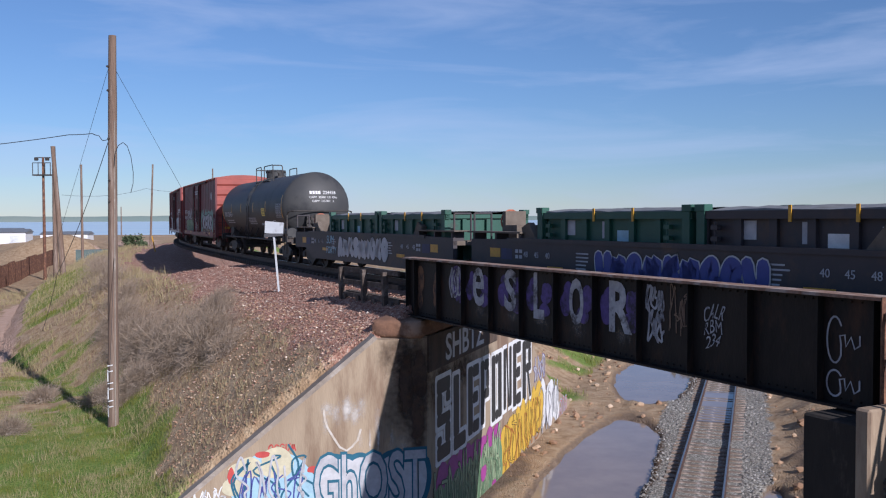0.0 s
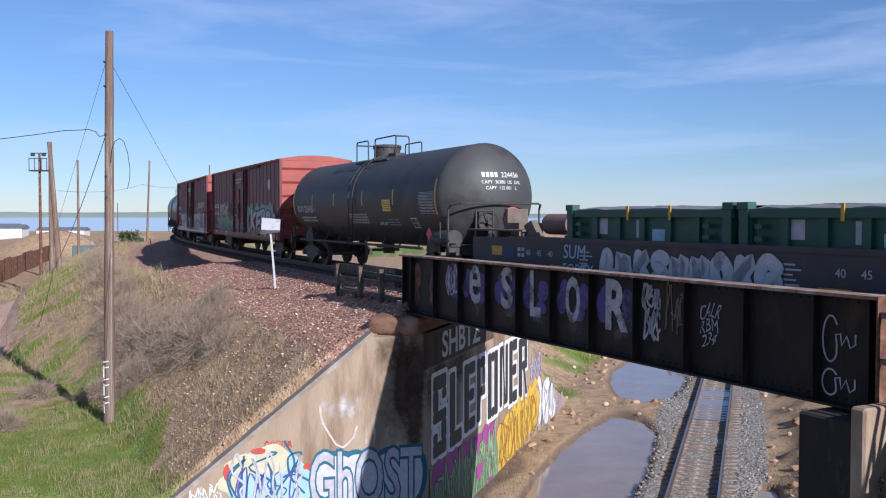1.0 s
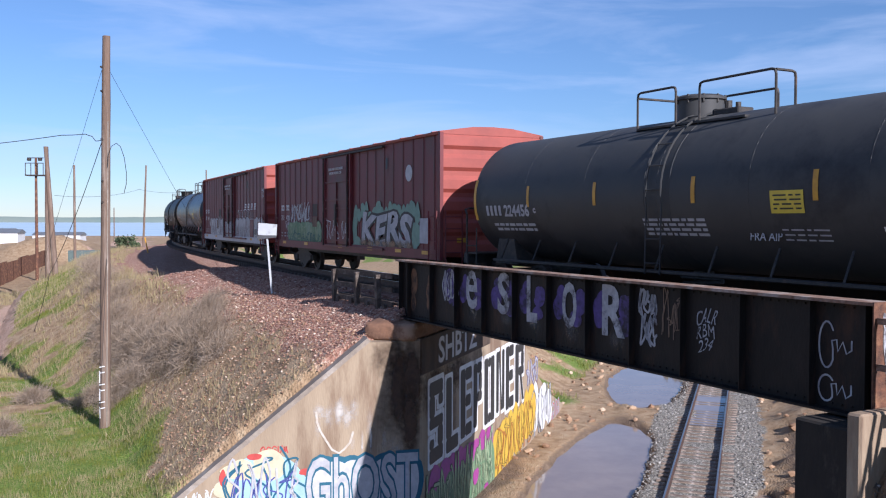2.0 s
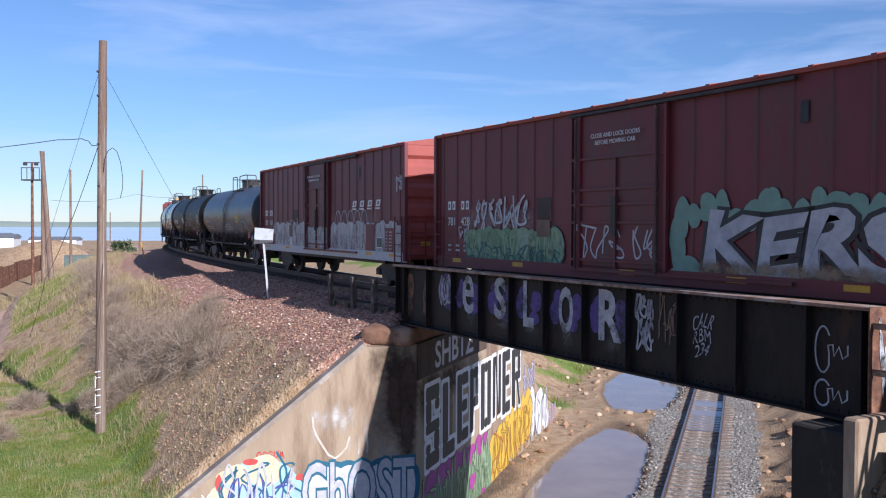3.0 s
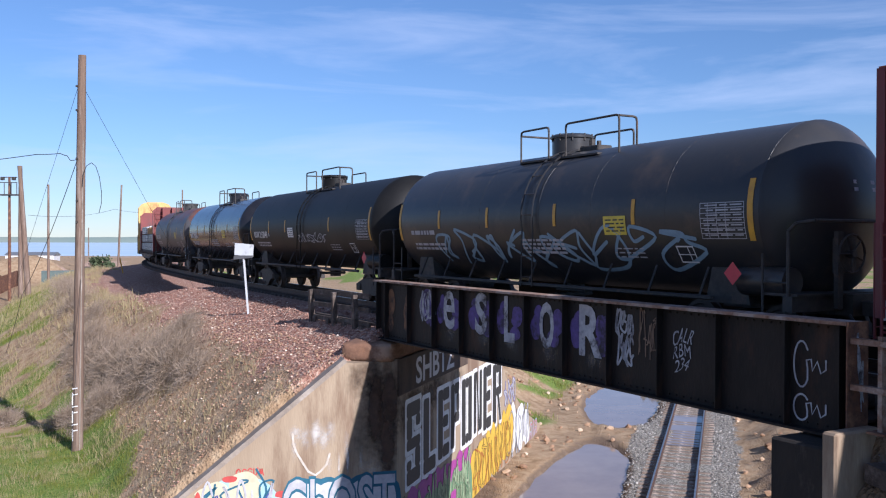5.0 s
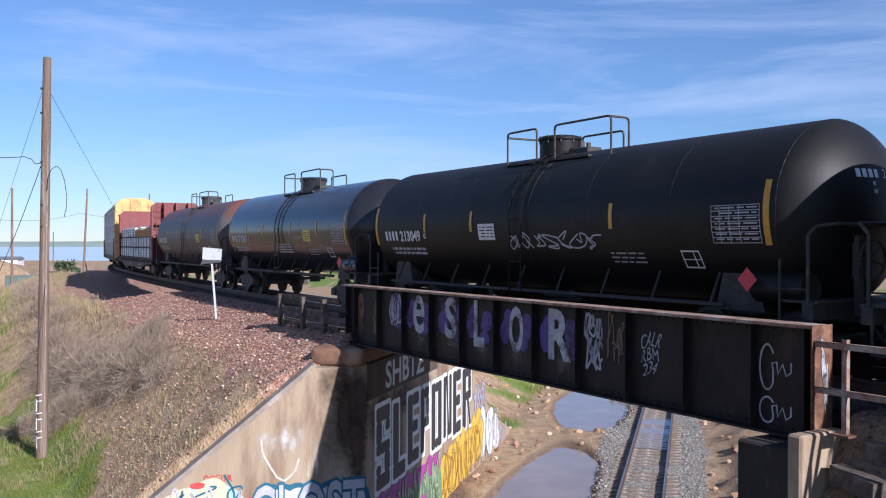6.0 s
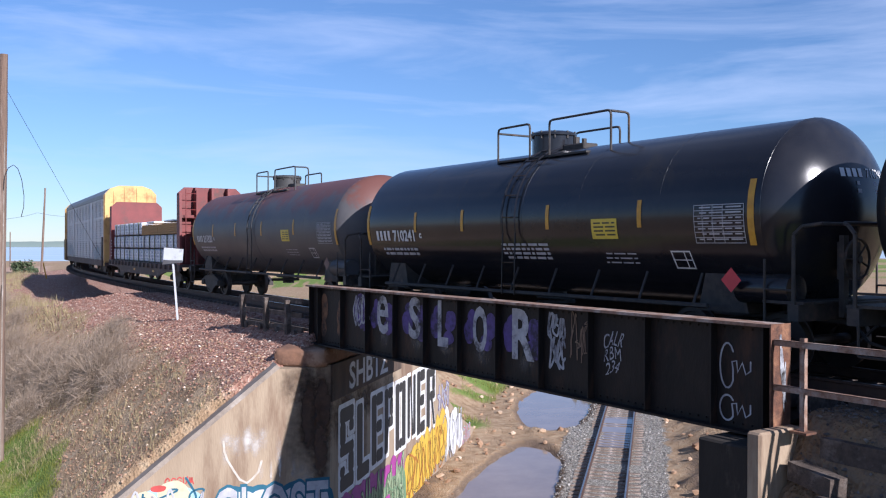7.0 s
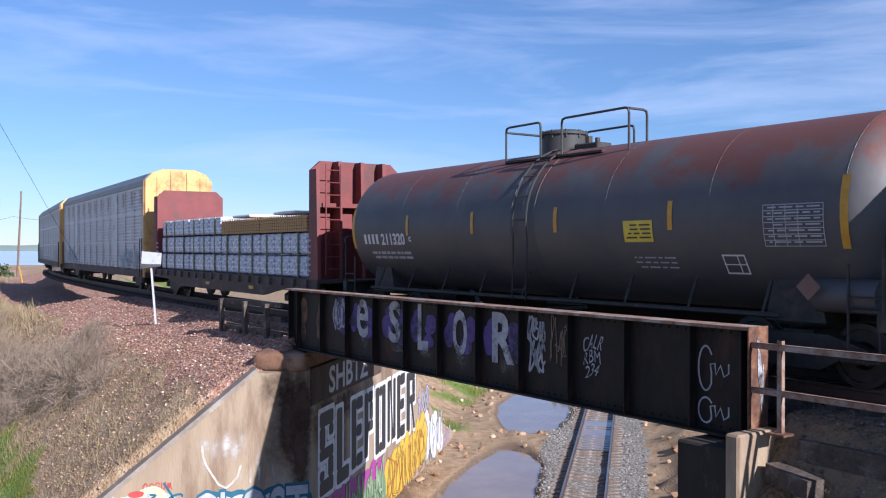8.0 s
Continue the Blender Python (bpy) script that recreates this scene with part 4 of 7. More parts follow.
def tank_car(s0, s1, paint_mat, label, seed, marks, rusty=False, big_mark=0.0, white_spray=0.0, grey_panels=True):
    """A tank car whose shell reaches from s0 to s1 at the clip's start."""
    L = s1 - s0
    hl = L / 2
    rng = random.Random(seed)
    c = thing("tank_car", None, label, "tank car", "tank cars of the train")
    heads = [(i / 16) ** 2 if i < 8 else 0.25 + 0.75 * math.sin(math.pi / 2 * (i - 8) / 8) for i in range(17)]
    left = [(-hl + DOME * (1 - u), RAD * math.sqrt(max(0.0, 1 - u ** 1.5))) for u in heads[::-1]]
    body = [(-hl + DOME + 0.3, RAD), (hl - DOME - 0.3, RAD)]
    right = [(-x, r) for x, r in left[::-1]]
    part("tank", lathe(B(), left + body + right, 64, ZC), paint_mat, c, smooth=30)
    for i in range(7):
        x = -hl + DOME + (L - 2 * DOME) * i / 6
        part("weld_seam", lathe(B(), [(x - 0.012, RAD - 0.004), (x - 0.008, RAD + 0.003), (x + 0.008, RAD + 0.003), (x + 0.012, RAD - 0.004)], 48, ZC), paint_mat, c, smooth=60)
    # belt and side ladder at the middle
    part("belt", lathe(B(), [(-0.36, RAD - 0.004), (-0.355, RAD + 0.006), (-0.33, RAD + 0.006), (-0.325, RAD - 0.004)], 48, ZC), paint_mat, c, smooth=30)
    part("belt", lathe(B(), [(0.34, RAD - 0.004), (0.345, RAD + 0.006), (0.37, RAD + 0.006), (0.375, RAD - 0.004)], 48, ZC), paint_mat, c, smooth=30)
    bm = B()
    for k in (0.22, -0.2):
        pts = [(k, (RAD + 0.06) * math.sin(radians(a)), ZC + (RAD + 0.06) * math.cos(radians(a))) for a in range(12, 101, 8)] + [(k, RAD + 0.06, 0.95)]
        pipe(bm, pts, 0.018, 5)
    lad = part("ladder", bm, M["tankgrey"] if rusty else paint_mat, c)
    steps = [((RAD + 0.06) * math.sin(radians(a)), ZC + (RAD + 0.06) * math.cos(radians(a))) for a in range(20, 100, 17)]
    for y, z in steps + [(RAD + 0.06, z) for z in (1.15, 1.6)]:
        part("rung", rod(B(), (-0.2, y, z), (0.22, y, z), 0.014, n=5), M["tankgrey"] if rusty else paint_mat, lad)
    # manway, valves, platform with rails
    top = ZC + RAD
    man = part("manway", lathe(B(), [(top - 0.12, 0.0), (top - 0.12, 0.46), (top + 0.33, 0.46), (top + 0.34, 0.5), (top + 0.39, 0.5), (top + 0.43, 0.42), (top + 0.45, 0.0)], 28, 0, "z"), M["tankgrey"] if rusty else paint_mat, c, m=pose(0.45, 0, 0), smooth=30)
    for i in range(10):
        a = 2 * math.pi * i / 10
        part("bolt", rod(B(), (0.47 * math.cos(a), 0.47 * math.sin(a), top + 0.27), (0.47 * math.cos(a), 0.47 * math.sin(a), top + 0.43), 0.022, n=5), M["blacksteel"], man)
    part("valve", rod(rod(box(B(), -0.75, -0.1, -0.2, 0.2, top - 0.03, top + 0.1, 0.02), (-0.3, 0, top + 0.08), (-0.3, 0, top + 0.26), 0.07), (-0.6, 0.05, top + 0.08), (-0.6, 0.05, top + 0.2), 0.05), M["blacksteel"], c)
    part("platform", box(box(B(), -1.5, 1.4, 0.42, 0.8, top - 0.2, top - 0.16), -1.5, 1.4, -0.8, -0.42, top - 0.2, top - 0.16), M["blacksteel"], c)
    steel = M["tankgrey"] if rusty else M["blacksteel"]
    lat, foot, zt = 0.76, top - 0.24, top + 0.55

    def bent(pts, r=0.024):
        """A rail of bent pipe: its inner corners are rounded."""
        pts = [Vector(q) for q in pts]
        out = [pts[0]]
        for a, b, d in zip(pts, pts[1:], pts[2:]):
            e = min(0.1, (a - b).length / 2, (d - b).length / 2)
            i, j = b + (a - b).normalized() * e, b + (d - b).normalized() * e
            out += [i, i.lerp(b, 0.6).lerp(b.lerp(j, 0.4), 0.5), j]
        part("railing", pipe(B(), out + [pts[-1]], r, 6), steel, c)

    bent([(1.42, lat, foot), (1.42, lat, zt), (0.3, lat, zt), (0.3, lat, foot)])
    bent([(1.42, lat, zt - 0.1), (1.42, -0.1, zt - 0.1), (1.42, -lat, zt - 0.1), (1.42, -lat, foot)])
    bent([(-0.34, lat, foot), (-0.34, lat, zt), (-2.15, lat, zt), (-2.15, lat, foot)])
    bent([(-2.15, lat, zt - 0.02), (-2.15, 0.3, zt - 0.02), (-2.15, 0.3, foot + 0.15)])
    bent([(0.6, -lat, foot), (0.6, -lat, zt - 0.06), (-0.8, -lat, zt - 0.06), (-0.8, -lat, foot)])
    # running rail along the side, saddles, sills
    part("side_rail", pipe(B(), [(-hl + 1.7, 1.5, 1.0), (hl - 1.7, 1.5, 1.0)], 0.04, 6), M["blacksteel"], c)
    for i in range(9):
        x = -hl + 2 + (L - 4) * i / 8
        part("bracket", rod(B(), (x, 1.5, 1.0), (x, 1.28, 1.5), 0.025, n=5), M["blacksteel"], c)
    bm = rod(B(), (0.3, 0.0, 0.62), (0.3, 0, 1.05), 0.2, n=12)
    rod(bm, (-0.5, 0.3, 0.85), (0.6, 0.3, 0.85), 0.04, n=6)
    rod(bm, (0.1, -0.3, 0.75), (0.1, 0.7, 0.75), 0.05, n=6)
    part("outlet_valve", bm, M["blacksteel"], c)
    for sg in (-1, 1):
        truck(c, sg * (hl - 1.75))
        bm = box(B(), sg * (hl - 2.6), sg * (hl + 0.1), -0.32, 0.32, 0.78, 1.12)
        box(bm, sg * (hl - 0.28), sg * (hl - 0.1), -1.45, 1.45, 0.86, 1.1)
        prism(bm, [(sg * (hl - 2.2), 0.9), (sg * (hl - 1.2), 0.9), (sg * (hl - 1.35), 1.5), (sg * (hl - 2.05), 1.5)], -1.15, 1.15)
        part("stub_sill", bm, M["blacksteel"], c)
        coupler(c, sg * (hl + 0.1), sg)
        for y in (1.42, -1.42):
            bm = pipe(B(), [(sg * (hl - 0.2), y, 0.9), (sg * (hl - 0.2), y, 2.1), (sg * (hl - 0.08), y * 0.98, 2.22)], 0.03, 6)
            rod(bm, (sg * (hl - 0.7), y, 0.6), (sg * (hl - 0.7), y, 1.75), 0.02, n=5)
            rod(bm, (sg * (hl - 0.25), y, 0.45), (sg * (hl - 0.7), y, 0.45), 0.02, n=5)
            rod(bm, (sg * (hl - 0.25), y, 0.45), (sg * (hl - 0.25), y, 1.0), 0.02, n=5)
            rod(bm, (sg * (hl - 0.7), y, 1.3), (sg * (hl - 0.2), y, 1.3), 0.018, n=5)
            part("grab_rail", bm, M["blacksteel"], c)
        part("end_rail", pipe(B(), [(sg * (hl - 0.08), -1.4, 2.22), (sg * (hl + 0.1), -1.2, 2.26), (sg * (hl + 0.1), 1.2, 2.26), (sg * (hl - 0.08), 1.4, 2.22)], 0.028, 6), M["blacksteel"], c)
        part("end_platform", box(B(), sg * (hl - 0.75), sg * (hl - 0.05), -1.4, 1.4, 1.1, 1.14), M["blacksteel"], c)
    # brake gear on the leading end
    bm = rod(B(), (-hl + 0.35, 1.15, 1.3), (-hl + 1.3, 1.15, 1.3), 0.24, n=14)
    part("air_reservoir", bm, paint_mat, c, smooth=40)
    bm = B()
    cx, cy, cz = -hl - 0.1, 0.35, 1.75
    ring = [(cx, cy + 0.3 * math.cos(2 * math.pi * i / 16), cz + 0.3 * math.sin(2 * math.pi * i / 16)) for i in range(17)]
    pipe(bm, ring, 0.02, 5)
    for i in range(5):
        rod(bm, (cx, cy, cz), ring[int(i * 3.2)], 0.016, n=5)
    rod(bm, (cx - 0.05, cy, cz), (cx + 0.15, cy, cz), 0.06, n=8)
    part("brake_wheel", bm, M["tanplate"] if rusty else M["blacksteel"], c)
    part("brake_stand", box(box(B(), -hl - 0.06, -hl + 0.02, 0.5, 0.62, 0.9, 2.1), -hl - 0.02, -hl + 0.1, 0.15, 0.55, 1.45, 2.0), M["blacksteel"], c)
    # markings
    for sg in (-1, 1):
        off = (0.72 if rusty else 0.9) if sg < 0 else 0.74
        part("reflector", shell_patch(B(), sg * (hl - off - 0.06), sg * (hl - off + 0.06), 1.95, 2.95), M["yellow"], c, "yellow reflector strip")
    for fx in marks:
        part("reflector", shell_patch(B(), fx * hl - 0.05, fx * hl + 0.05, 2.25, 2.72), M["yellow"], c, "yellow reflector strip")
    lx = 0.12 * hl if seed == 4 else -0.45 * hl
    part("label", shell_patch(B(), lx, lx + 0.66, 2.06, 2.42), M["white"] if seed == 4 else M["label"], c, "white information label" if seed == 4 else "yellow information label")
    shell_lines(c, rng, lx + 0.05, lx + 0.6, 2.1, 2.38, 4, M["black"], "lettering", 0.3, 0.68)
    if grey_panels:
        bm = B()
        x0, z0 = -hl + 1.02, 1.98
        for i in range(8):
            shell_patch(bm, x0, x0 + 0.98, z0 + 0.085 * i, z0 + 0.085 * i + 0.012, 0.005, 1)
        for k in (0, 0.4, 0.6, 0.8, 0.97):
            shell_patch(bm, x0 + k, x0 + k + 0.012, z0, z0 + 0.6, 0.005, 3)
        part("test_table", bm, M["bar"], c, "white stencilled table")
        shell_lines(c, rng, x0 + 0.05, x0 + 0.9, z0 + 0.02, z0 + 0.6, 7, None, "lettering", 0.4, 0.66)
    number = {1: "224456", 4: "213049", 5: "710241", 6: "211320"}.get(seed)

    def shell_text(body, size, x, z, material):
        me = letters(body, size, 0.012, 0.0)
        for v in me.vertices:
            v.co = on_shell(x - v.co.x, z + v.co.z, 0.006)
        me.materials.append(material)
        part("lettering", me, None, c)

    mark = M["bar"] if seed == 1 else M["white"]
    if number:
        for k in range(4):
            shell_mark(c, hl * 0.83 - 0.19 * k, 2.06, 0.11, 0.24, mark)
        shell_text(number, 0.36, hl * 0.83 - 1.36, 2.05, mark)
        shell_text("C", 0.14, hl * 0.83 - 2.12, 2.12, mark)
    else:
        shell_lines(c, rng, hl * 0.62, hl * 0.81, 2.05, 2.25, 1, M["bar"])
    shell_lines(c, rng, hl * 0.56, hl * 0.80, 1.68, 1.9, 2)
    shell_lines(c, rng, -hl * 0.16, hl * 0.06, 1.65, 2.0, 4) if seed % 2 else None
    shell_lines(c, rng, -hl * 0.5, -hl * 0.38, 1.6, 1.84, 3, None, "lettering", 0.35, 0.65)
    bm = B()
    sx = -hl * 0.68
    for p0, p1, q0, q1 in ((0, 0.42, 1.56, 1.585), (0, 0.42, 1.835, 1.86), (0, 0.025, 1.56, 1.86), (0.395, 0.42, 1.56, 1.86), (0.13, 0.15, 1.56, 1.86), (0, 0.42, 1.7, 1.715)):
        shell_patch(bm, sx + p0, sx + p1, q0, q1, 0.005, 1)
    part("stencil_frame", bm, M["white"], c, "white stencilled frame")
    # diamond placard low on the leading end
    bm = B()
    d = 0.19
    for x, z in ((-hl + 1.25, 1.42),):
        bm.faces.new([bm.verts.new((x + a, 1.5, z + b)) for a, b in ((-d, 0), (0, d), (d, 0), (0, -d))])
        bm.faces.new([bm.verts.new((x + a, 1.497, z + b)) for a, b in ((-d, 0), (0, -d), (d, 0), (0, d))])
    part("placard", bm, M["placard"] if seed != 6 else M["tanktan"], c, "diamond hazard placard")
    if white_spray:
        scrawl(c, -hl * 0.7 if white_spray > 1 else -hl * 0.35, hl * 0.62 if white_spray > 1 else hl * 0.04, 1.4 if white_spray > 1 else 1.85, 2.2, 9 if white_spray > 1 else 7, 0.07 if white_spray > 1 else 0.03, on_shell, [(M["p_fog"] if white_spray > 1 else M["bar"], 0.0)], seed, turns=6)

    def on_head(a, b, y=0.0):
        rr = min(math.hypot(a, b - ZC) / RAD, 0.98)
        return (-hl + DOME * (1 - (1 - rr * rr) ** (1 / 1.5)) - 0.008 - y, a, b)

    def head_text(body, size, y, z, material):
        me = letters(body, size, 0, 0.0)
        for v in me.vertices:
            v.co = on_head(y - v.co.x, z + v.co.z)
        me.materials.append(material)
        part("lettering", me, None, c)

    if number:
        bm = B()
        for k in range(4):
            y0 = 0.45 - 0.125 * k
            bm.faces.new([bm.verts.new(on_head(p, q)) for p, q in ((y0, 2.98), (y0 - 0.085, 2.98), (y0 - 0.085, 3.11), (y0, 3.11))])
        part("lettering", bm, M["white"], c)
        head_text(number, 0.2, -0.42, 2.98, M["white"])
    if seed == 1:
        head_text("CAPY  30380  US  GAL", 0.13, -0.15, 2.8, M["white"])
        head_text("CAPY  115 001   L", 0.13, -0.13, 2.64, M["white"])
        bm = B()
        d = 0.24
        bm.faces.new([bm.verts.new((-hl - 0.16, -0.55 + a, 1.72 + b)) for a, b in ((-d, 0), (0, d), (d, 0), (0, -d))])
        bm.faces.new([bm.verts.new((-hl - 0.155, -0.55 + a, 1.72 + b)) for a, b in ((-d, 0), (0, -d), (d, 0), (0, d))])
        part("placard", bm, M["placard"], c, "red diamond hazard placard")
        bm = B()
        bm.faces.new([bm.verts.new((-hl - 0.164, -0.55 + a, 1.72 + b)) for a, b in ((-0.17, -0.065), (-0.17, 0.065), (0.17, 0.065), (0.17, -0.065))])
        part("placard_field", bm, M["white"], c)
        me = letters("1987", 0.15, 0, 0.0)
        for v in me.vertices:
            v.co = (-hl - 0.168, -0.55 - v.co.x, 1.67 + v.co.z)
        me.materials.append(M["black"])
        part("lettering", me, None, c)
        side_letters(c, "FRA AIP", -hl * 0.33, 1.62, 1.3, 0.2)
    else:
        bm = B()
        for z in (2.86, 2.74):
            bm.faces.new([bm.verts.new(on_head(p, q)) for p, q in ((0.15, z), (-0.4, z), (-0.4, z + 0.06), (0.15, z + 0.06))])
        part("lettering", bm, M["bar"], c)
    CARS.append((c, (s0 + s1) / 2, hl - 1.75))
    return c


SIDE = 1.585


def on_side(a, b, y=0.0):
    return (a, SIDE - 0.056 + y, b)


def box_car(s0, s1, label, which):
    hl = (s1 - s0) / 2
    c = thing("box_car", None, label, "box car", "box cars of the train")
    b = part("body", box(B(), -hl + 0.06, hl - 0.06, -SIDE + 0.08, SIDE - 0.08, 0.95, 4.3), M["boxred"], c)
    d0, d1 = (-1.1, 1.78) if which == 1 else (-1.2, 1.45)        # the door's span
    rib = mesh_of("rib", prism(B(), [(-0.05, SIDE - 0.08), (-0.03, SIDE - 0.058), (0.03, SIDE - 0.058), (0.05, SIDE - 0.08)], 1.12, 4.26, "z"), M["boxred"])
    for x in np.arange(-hl + 0.53, hl - 0.3, 0.72):
        if not d0 - 0.15 < x < d1 + 0.15:
            part("rib", rib, None, c, m=pose(float(x), 0, 0))
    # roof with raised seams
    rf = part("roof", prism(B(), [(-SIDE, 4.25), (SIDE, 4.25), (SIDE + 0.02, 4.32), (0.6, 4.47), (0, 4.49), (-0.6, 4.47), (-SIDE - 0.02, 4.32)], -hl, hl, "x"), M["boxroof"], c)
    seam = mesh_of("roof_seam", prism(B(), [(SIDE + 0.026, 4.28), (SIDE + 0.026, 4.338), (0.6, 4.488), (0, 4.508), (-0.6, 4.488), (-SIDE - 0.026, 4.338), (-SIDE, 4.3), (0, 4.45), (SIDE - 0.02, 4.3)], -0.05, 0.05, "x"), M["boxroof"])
    n = 15
    for i in range(n):
        part("roof_seam", seam, None, rf, m=pose(-hl + 0.5 + (2 * hl - 1) * i / (n - 1), 0, 0))
    # corrugated ends
    for sg in (-1, 1):
        bm = B()
        prof = [(-hl + 0.06, 0.95)]
        z = 0.95
        while z < 3.95:
            prof += [(-hl + 0.05, z), (-hl - 0.02, z + 0.1), (-hl - 0.02, z + 0.34), (-hl + 0.05, z + 0.46)]
            z += 0.58
        prof += [(-hl + 0.05, 4.28), (-hl + 0.12, 4.28), (-hl + 0.12, 0.95)]
        prism(bm, [(sg * -p, q) for p, q in prof], -SIDE + 0.06, SIDE - 0.06)
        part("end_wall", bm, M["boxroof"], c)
        for y in (SIDE - 0.03, -SIDE + 0.03):
            part("corner_post", box(B(), sg * (hl - 0.1), sg * (hl + 0.03), y - 0.05, y + 0.05, 0.9, 4.3), M["boxred"], c)
        ladder(c, sg * (hl - 0.35), SIDE + 0.06, 0.55, 2.2, 0.5, 5, M["boxred"])
        ladder(c, sg * (hl + 0.12), SIDE - 0.35, 0.6, 2.2, 0.5, 5, M["boxred"], "y")
        part("end_reflector", box(B(), sg * (hl + 0.03), sg * (hl + 0.05), 0.8, 1.1, 1.35, 1.47), M["yellow"], c, "yellow reflector")
        truck(c, sg * (hl - 2.3))
        coupler(c, sg * (hl - 0.02), sg)
        part("draft_sill", box(B(), sg * (hl - 2.2), sg * (hl + 0.25), -0.3, 0.3, 0.7, 1.0), M["blacksteel"], c)
    part("side_sill", box(B(), -hl + 0.02, hl - 0.02, SIDE - 0.1, SIDE - 0.02, 0.87, 1.14), M["p_silver"] if which == 2 else M["boxred"], c, "silver-painted sill" if which == 2 else "")
    part("underframe", box(B(), -hl + 2.2, hl - 2.2, -1.3, 1.3, 0.75, 0.95), M["blacksteel"], c)
    # sliding door
    door = part("door", box(B(), d0, d1, SIDE - 0.08, SIDE - 0.02, 1.1, 4.15), M["boxred"], c)
    for z in (1.25, 2.0, 2.36, 2.66, 3.28):
        part("door_bar", box(B(), d0, d1, SIDE - 0.02, SIDE + 0.025, z - 0.025, z + 0.025), M["boxred"], door)
    for x, zt in ((d0, 4.15), (d0 + 0.3, 4.15), ((d0 + d1) / 2, 3.28), (d1 - 0.28, 4.15), (d1, 4.15)):
        part("door_bar", box(B(), x - 0.03, x + 0.03, SIDE - 0.03, SIDE + 0.03, 1.1, zt), M["boxred"], door)
    bm = pipe(B(), [(d1 - 0.2, SIDE + 0.06, 1.05), (d1 - 0.2, SIDE + 0.06, 4.1)], 0.03, 6)
    pipe(bm, [(d0 + 0.2, SIDE + 0.06, 1.05), (d0 + 0.2, SIDE + 0.06, 4.1)], 0.03, 6)
    box(bm, (d0 + d1) / 2 - 0.07, (d0 + d1) / 2 + 0.07, SIDE, SIDE + 0.07, 1.75, 2.5)
    part("lock_rod", bm, M["sill"], door)
    for z in (4.16, 1.02):
        part("door_rail", box(B(), d0 - 2.9, d1 + 0.1, SIDE - 0.03, SIDE + 0.05, z, z + 0.06), M["blacksteel"] if z > 2 else M["boxred"], c)
    for k, tx in enumerate(("CLOSE AND LOCK DOORS", "BEFORE MOVING CAR")):
        side_letters(c, tx, 0.34, 3.68 - 0.14 * k, SIDE + 0.037, 0.125, M["white"])
    # reporting marks as plain signs, the number below them
    for x in (7.27, 7.04, 6.56, 6.33):
        part("lettering", box(B(), x - 0.075, x + 0.075, SIDE - 0.06, SIDE - 0.052, 2.34, 2.56), M["white"], c)
        part("lettering_gap", box(B(), x - 0.025, x + 0.03, SIDE - 0.052, SIDE - 0.049, 2.39, 2.5), M["boxred"], c)
    for tx, x in zip(("781", "428") if which == 1 else ("782", "169"), (7.14, 6.42)):
        side_letters(c, tx, x, 1.94, SIDE - 0.052, 0.3, M["white"])
    rng = random.Random(which)
    for k in range(6):
        x, z = 7.25 - 0.42 * (k % 3), 1.28 + 0.12 * (k // 3)
        part("lettering", box(B(), x - rng.uniform(0.06, 0.13), x + 0.1, SIDE - 0.06, SIDE - 0.053, z, z + 0.05), M["bar"], c)
    f = on_side

    def rect(x0, x1, z0, z1, material, y=0.003, name="panel", label=""):
        bm = B()
        tuft(bm, x0, x1, z0, z1, lambda a, q: f(a, q, y))
        part(name, bm, material, c, label)

    for x in (hl - 1.2, hl - 4.1, -hl + 5.2, -hl + 2.9, -hl + 1.0, 0.0):
        part("reflector", box(B(), x - 0.22, x + 0.22, SIDE - 0.022, SIDE - 0.012, 1.0, 1.1), M["yellow"], c, "yellow reflector")
    # dark tack boards and a small vent high on the side
    rect(-4.04, -4.19, 3.5, 3.84, M["black"], 0.004, "vent", "small dark vent")
    rect(2.6, 3.17, 2.1, 2.55, M["sill"], 0.004, "tack_board", "dark brown tack board")
    if which == 1:
        scrawl(c, 3.55, 6.0, 1.85, 2.6, 7, 0.06, f, [(M["p_silver"], 0.0)], 11, turns=6)
        mist(c, [(x, 2.1, 0.35, 0.4, 0.45) for x in np.arange(3.6, 6.2, 0.42)], M["mist"], f, 0.001)
        rect(2.3, 6.35, 1.14, 1.5, M["p_sage"], 0.002, "graffiti", "pale green sprayed field")
        blobs(c, [(x, 1.5, 0.42, 0.38) for x in np.arange(2.45, 6.3, 0.4)], M["p_sage"], f, 12, 0.004)
        scrawl(c, 2.2, 6.45, 1.05, 1.88, 12, 0.13, f, [(M["p_teal"], 0.05), (M["p_sage"], 0.0), (M["p_lime"], -0.08)], 13, turns=5)
        scrawl(c, 2.2, 6.4, 1.0, 1.5, 9, 0.035, lambda a, q, y: f(a, q, y + 0.012), [(M["p_teal"], 0.0)], 113, turns=6)
        scrawl(c, 6.15, 6.75, 1.55, 1.95, 3, 0.03, f, [(M["p_silver"], 0.0)], 114, turns=5)
        rect(2.62, 3.15, 1.7, 2.06, M["concretedark"], 0.02, "patch", "bare brown patch")
        scrawl(door, d0 + 0.2, d1 - 0.2, 1.3, 1.95, 5, 0.04, lambda a, q, y: (a, SIDE - 0.016 + y, q), [(M["p_silver"], 0.0)], 14, turns=5)
        spikes = [(x, 2.16 + 0.1 * math.sin(x * 5), 0.17 + 0.05 * (k % 2), 0.34 - 0.07 * (k % 3)) for k, x in enumerate(np.arange(-6.4, -1.2, 0.33))]
        blobs(c, spikes, M["p_mint"], f, 15, 0.002)
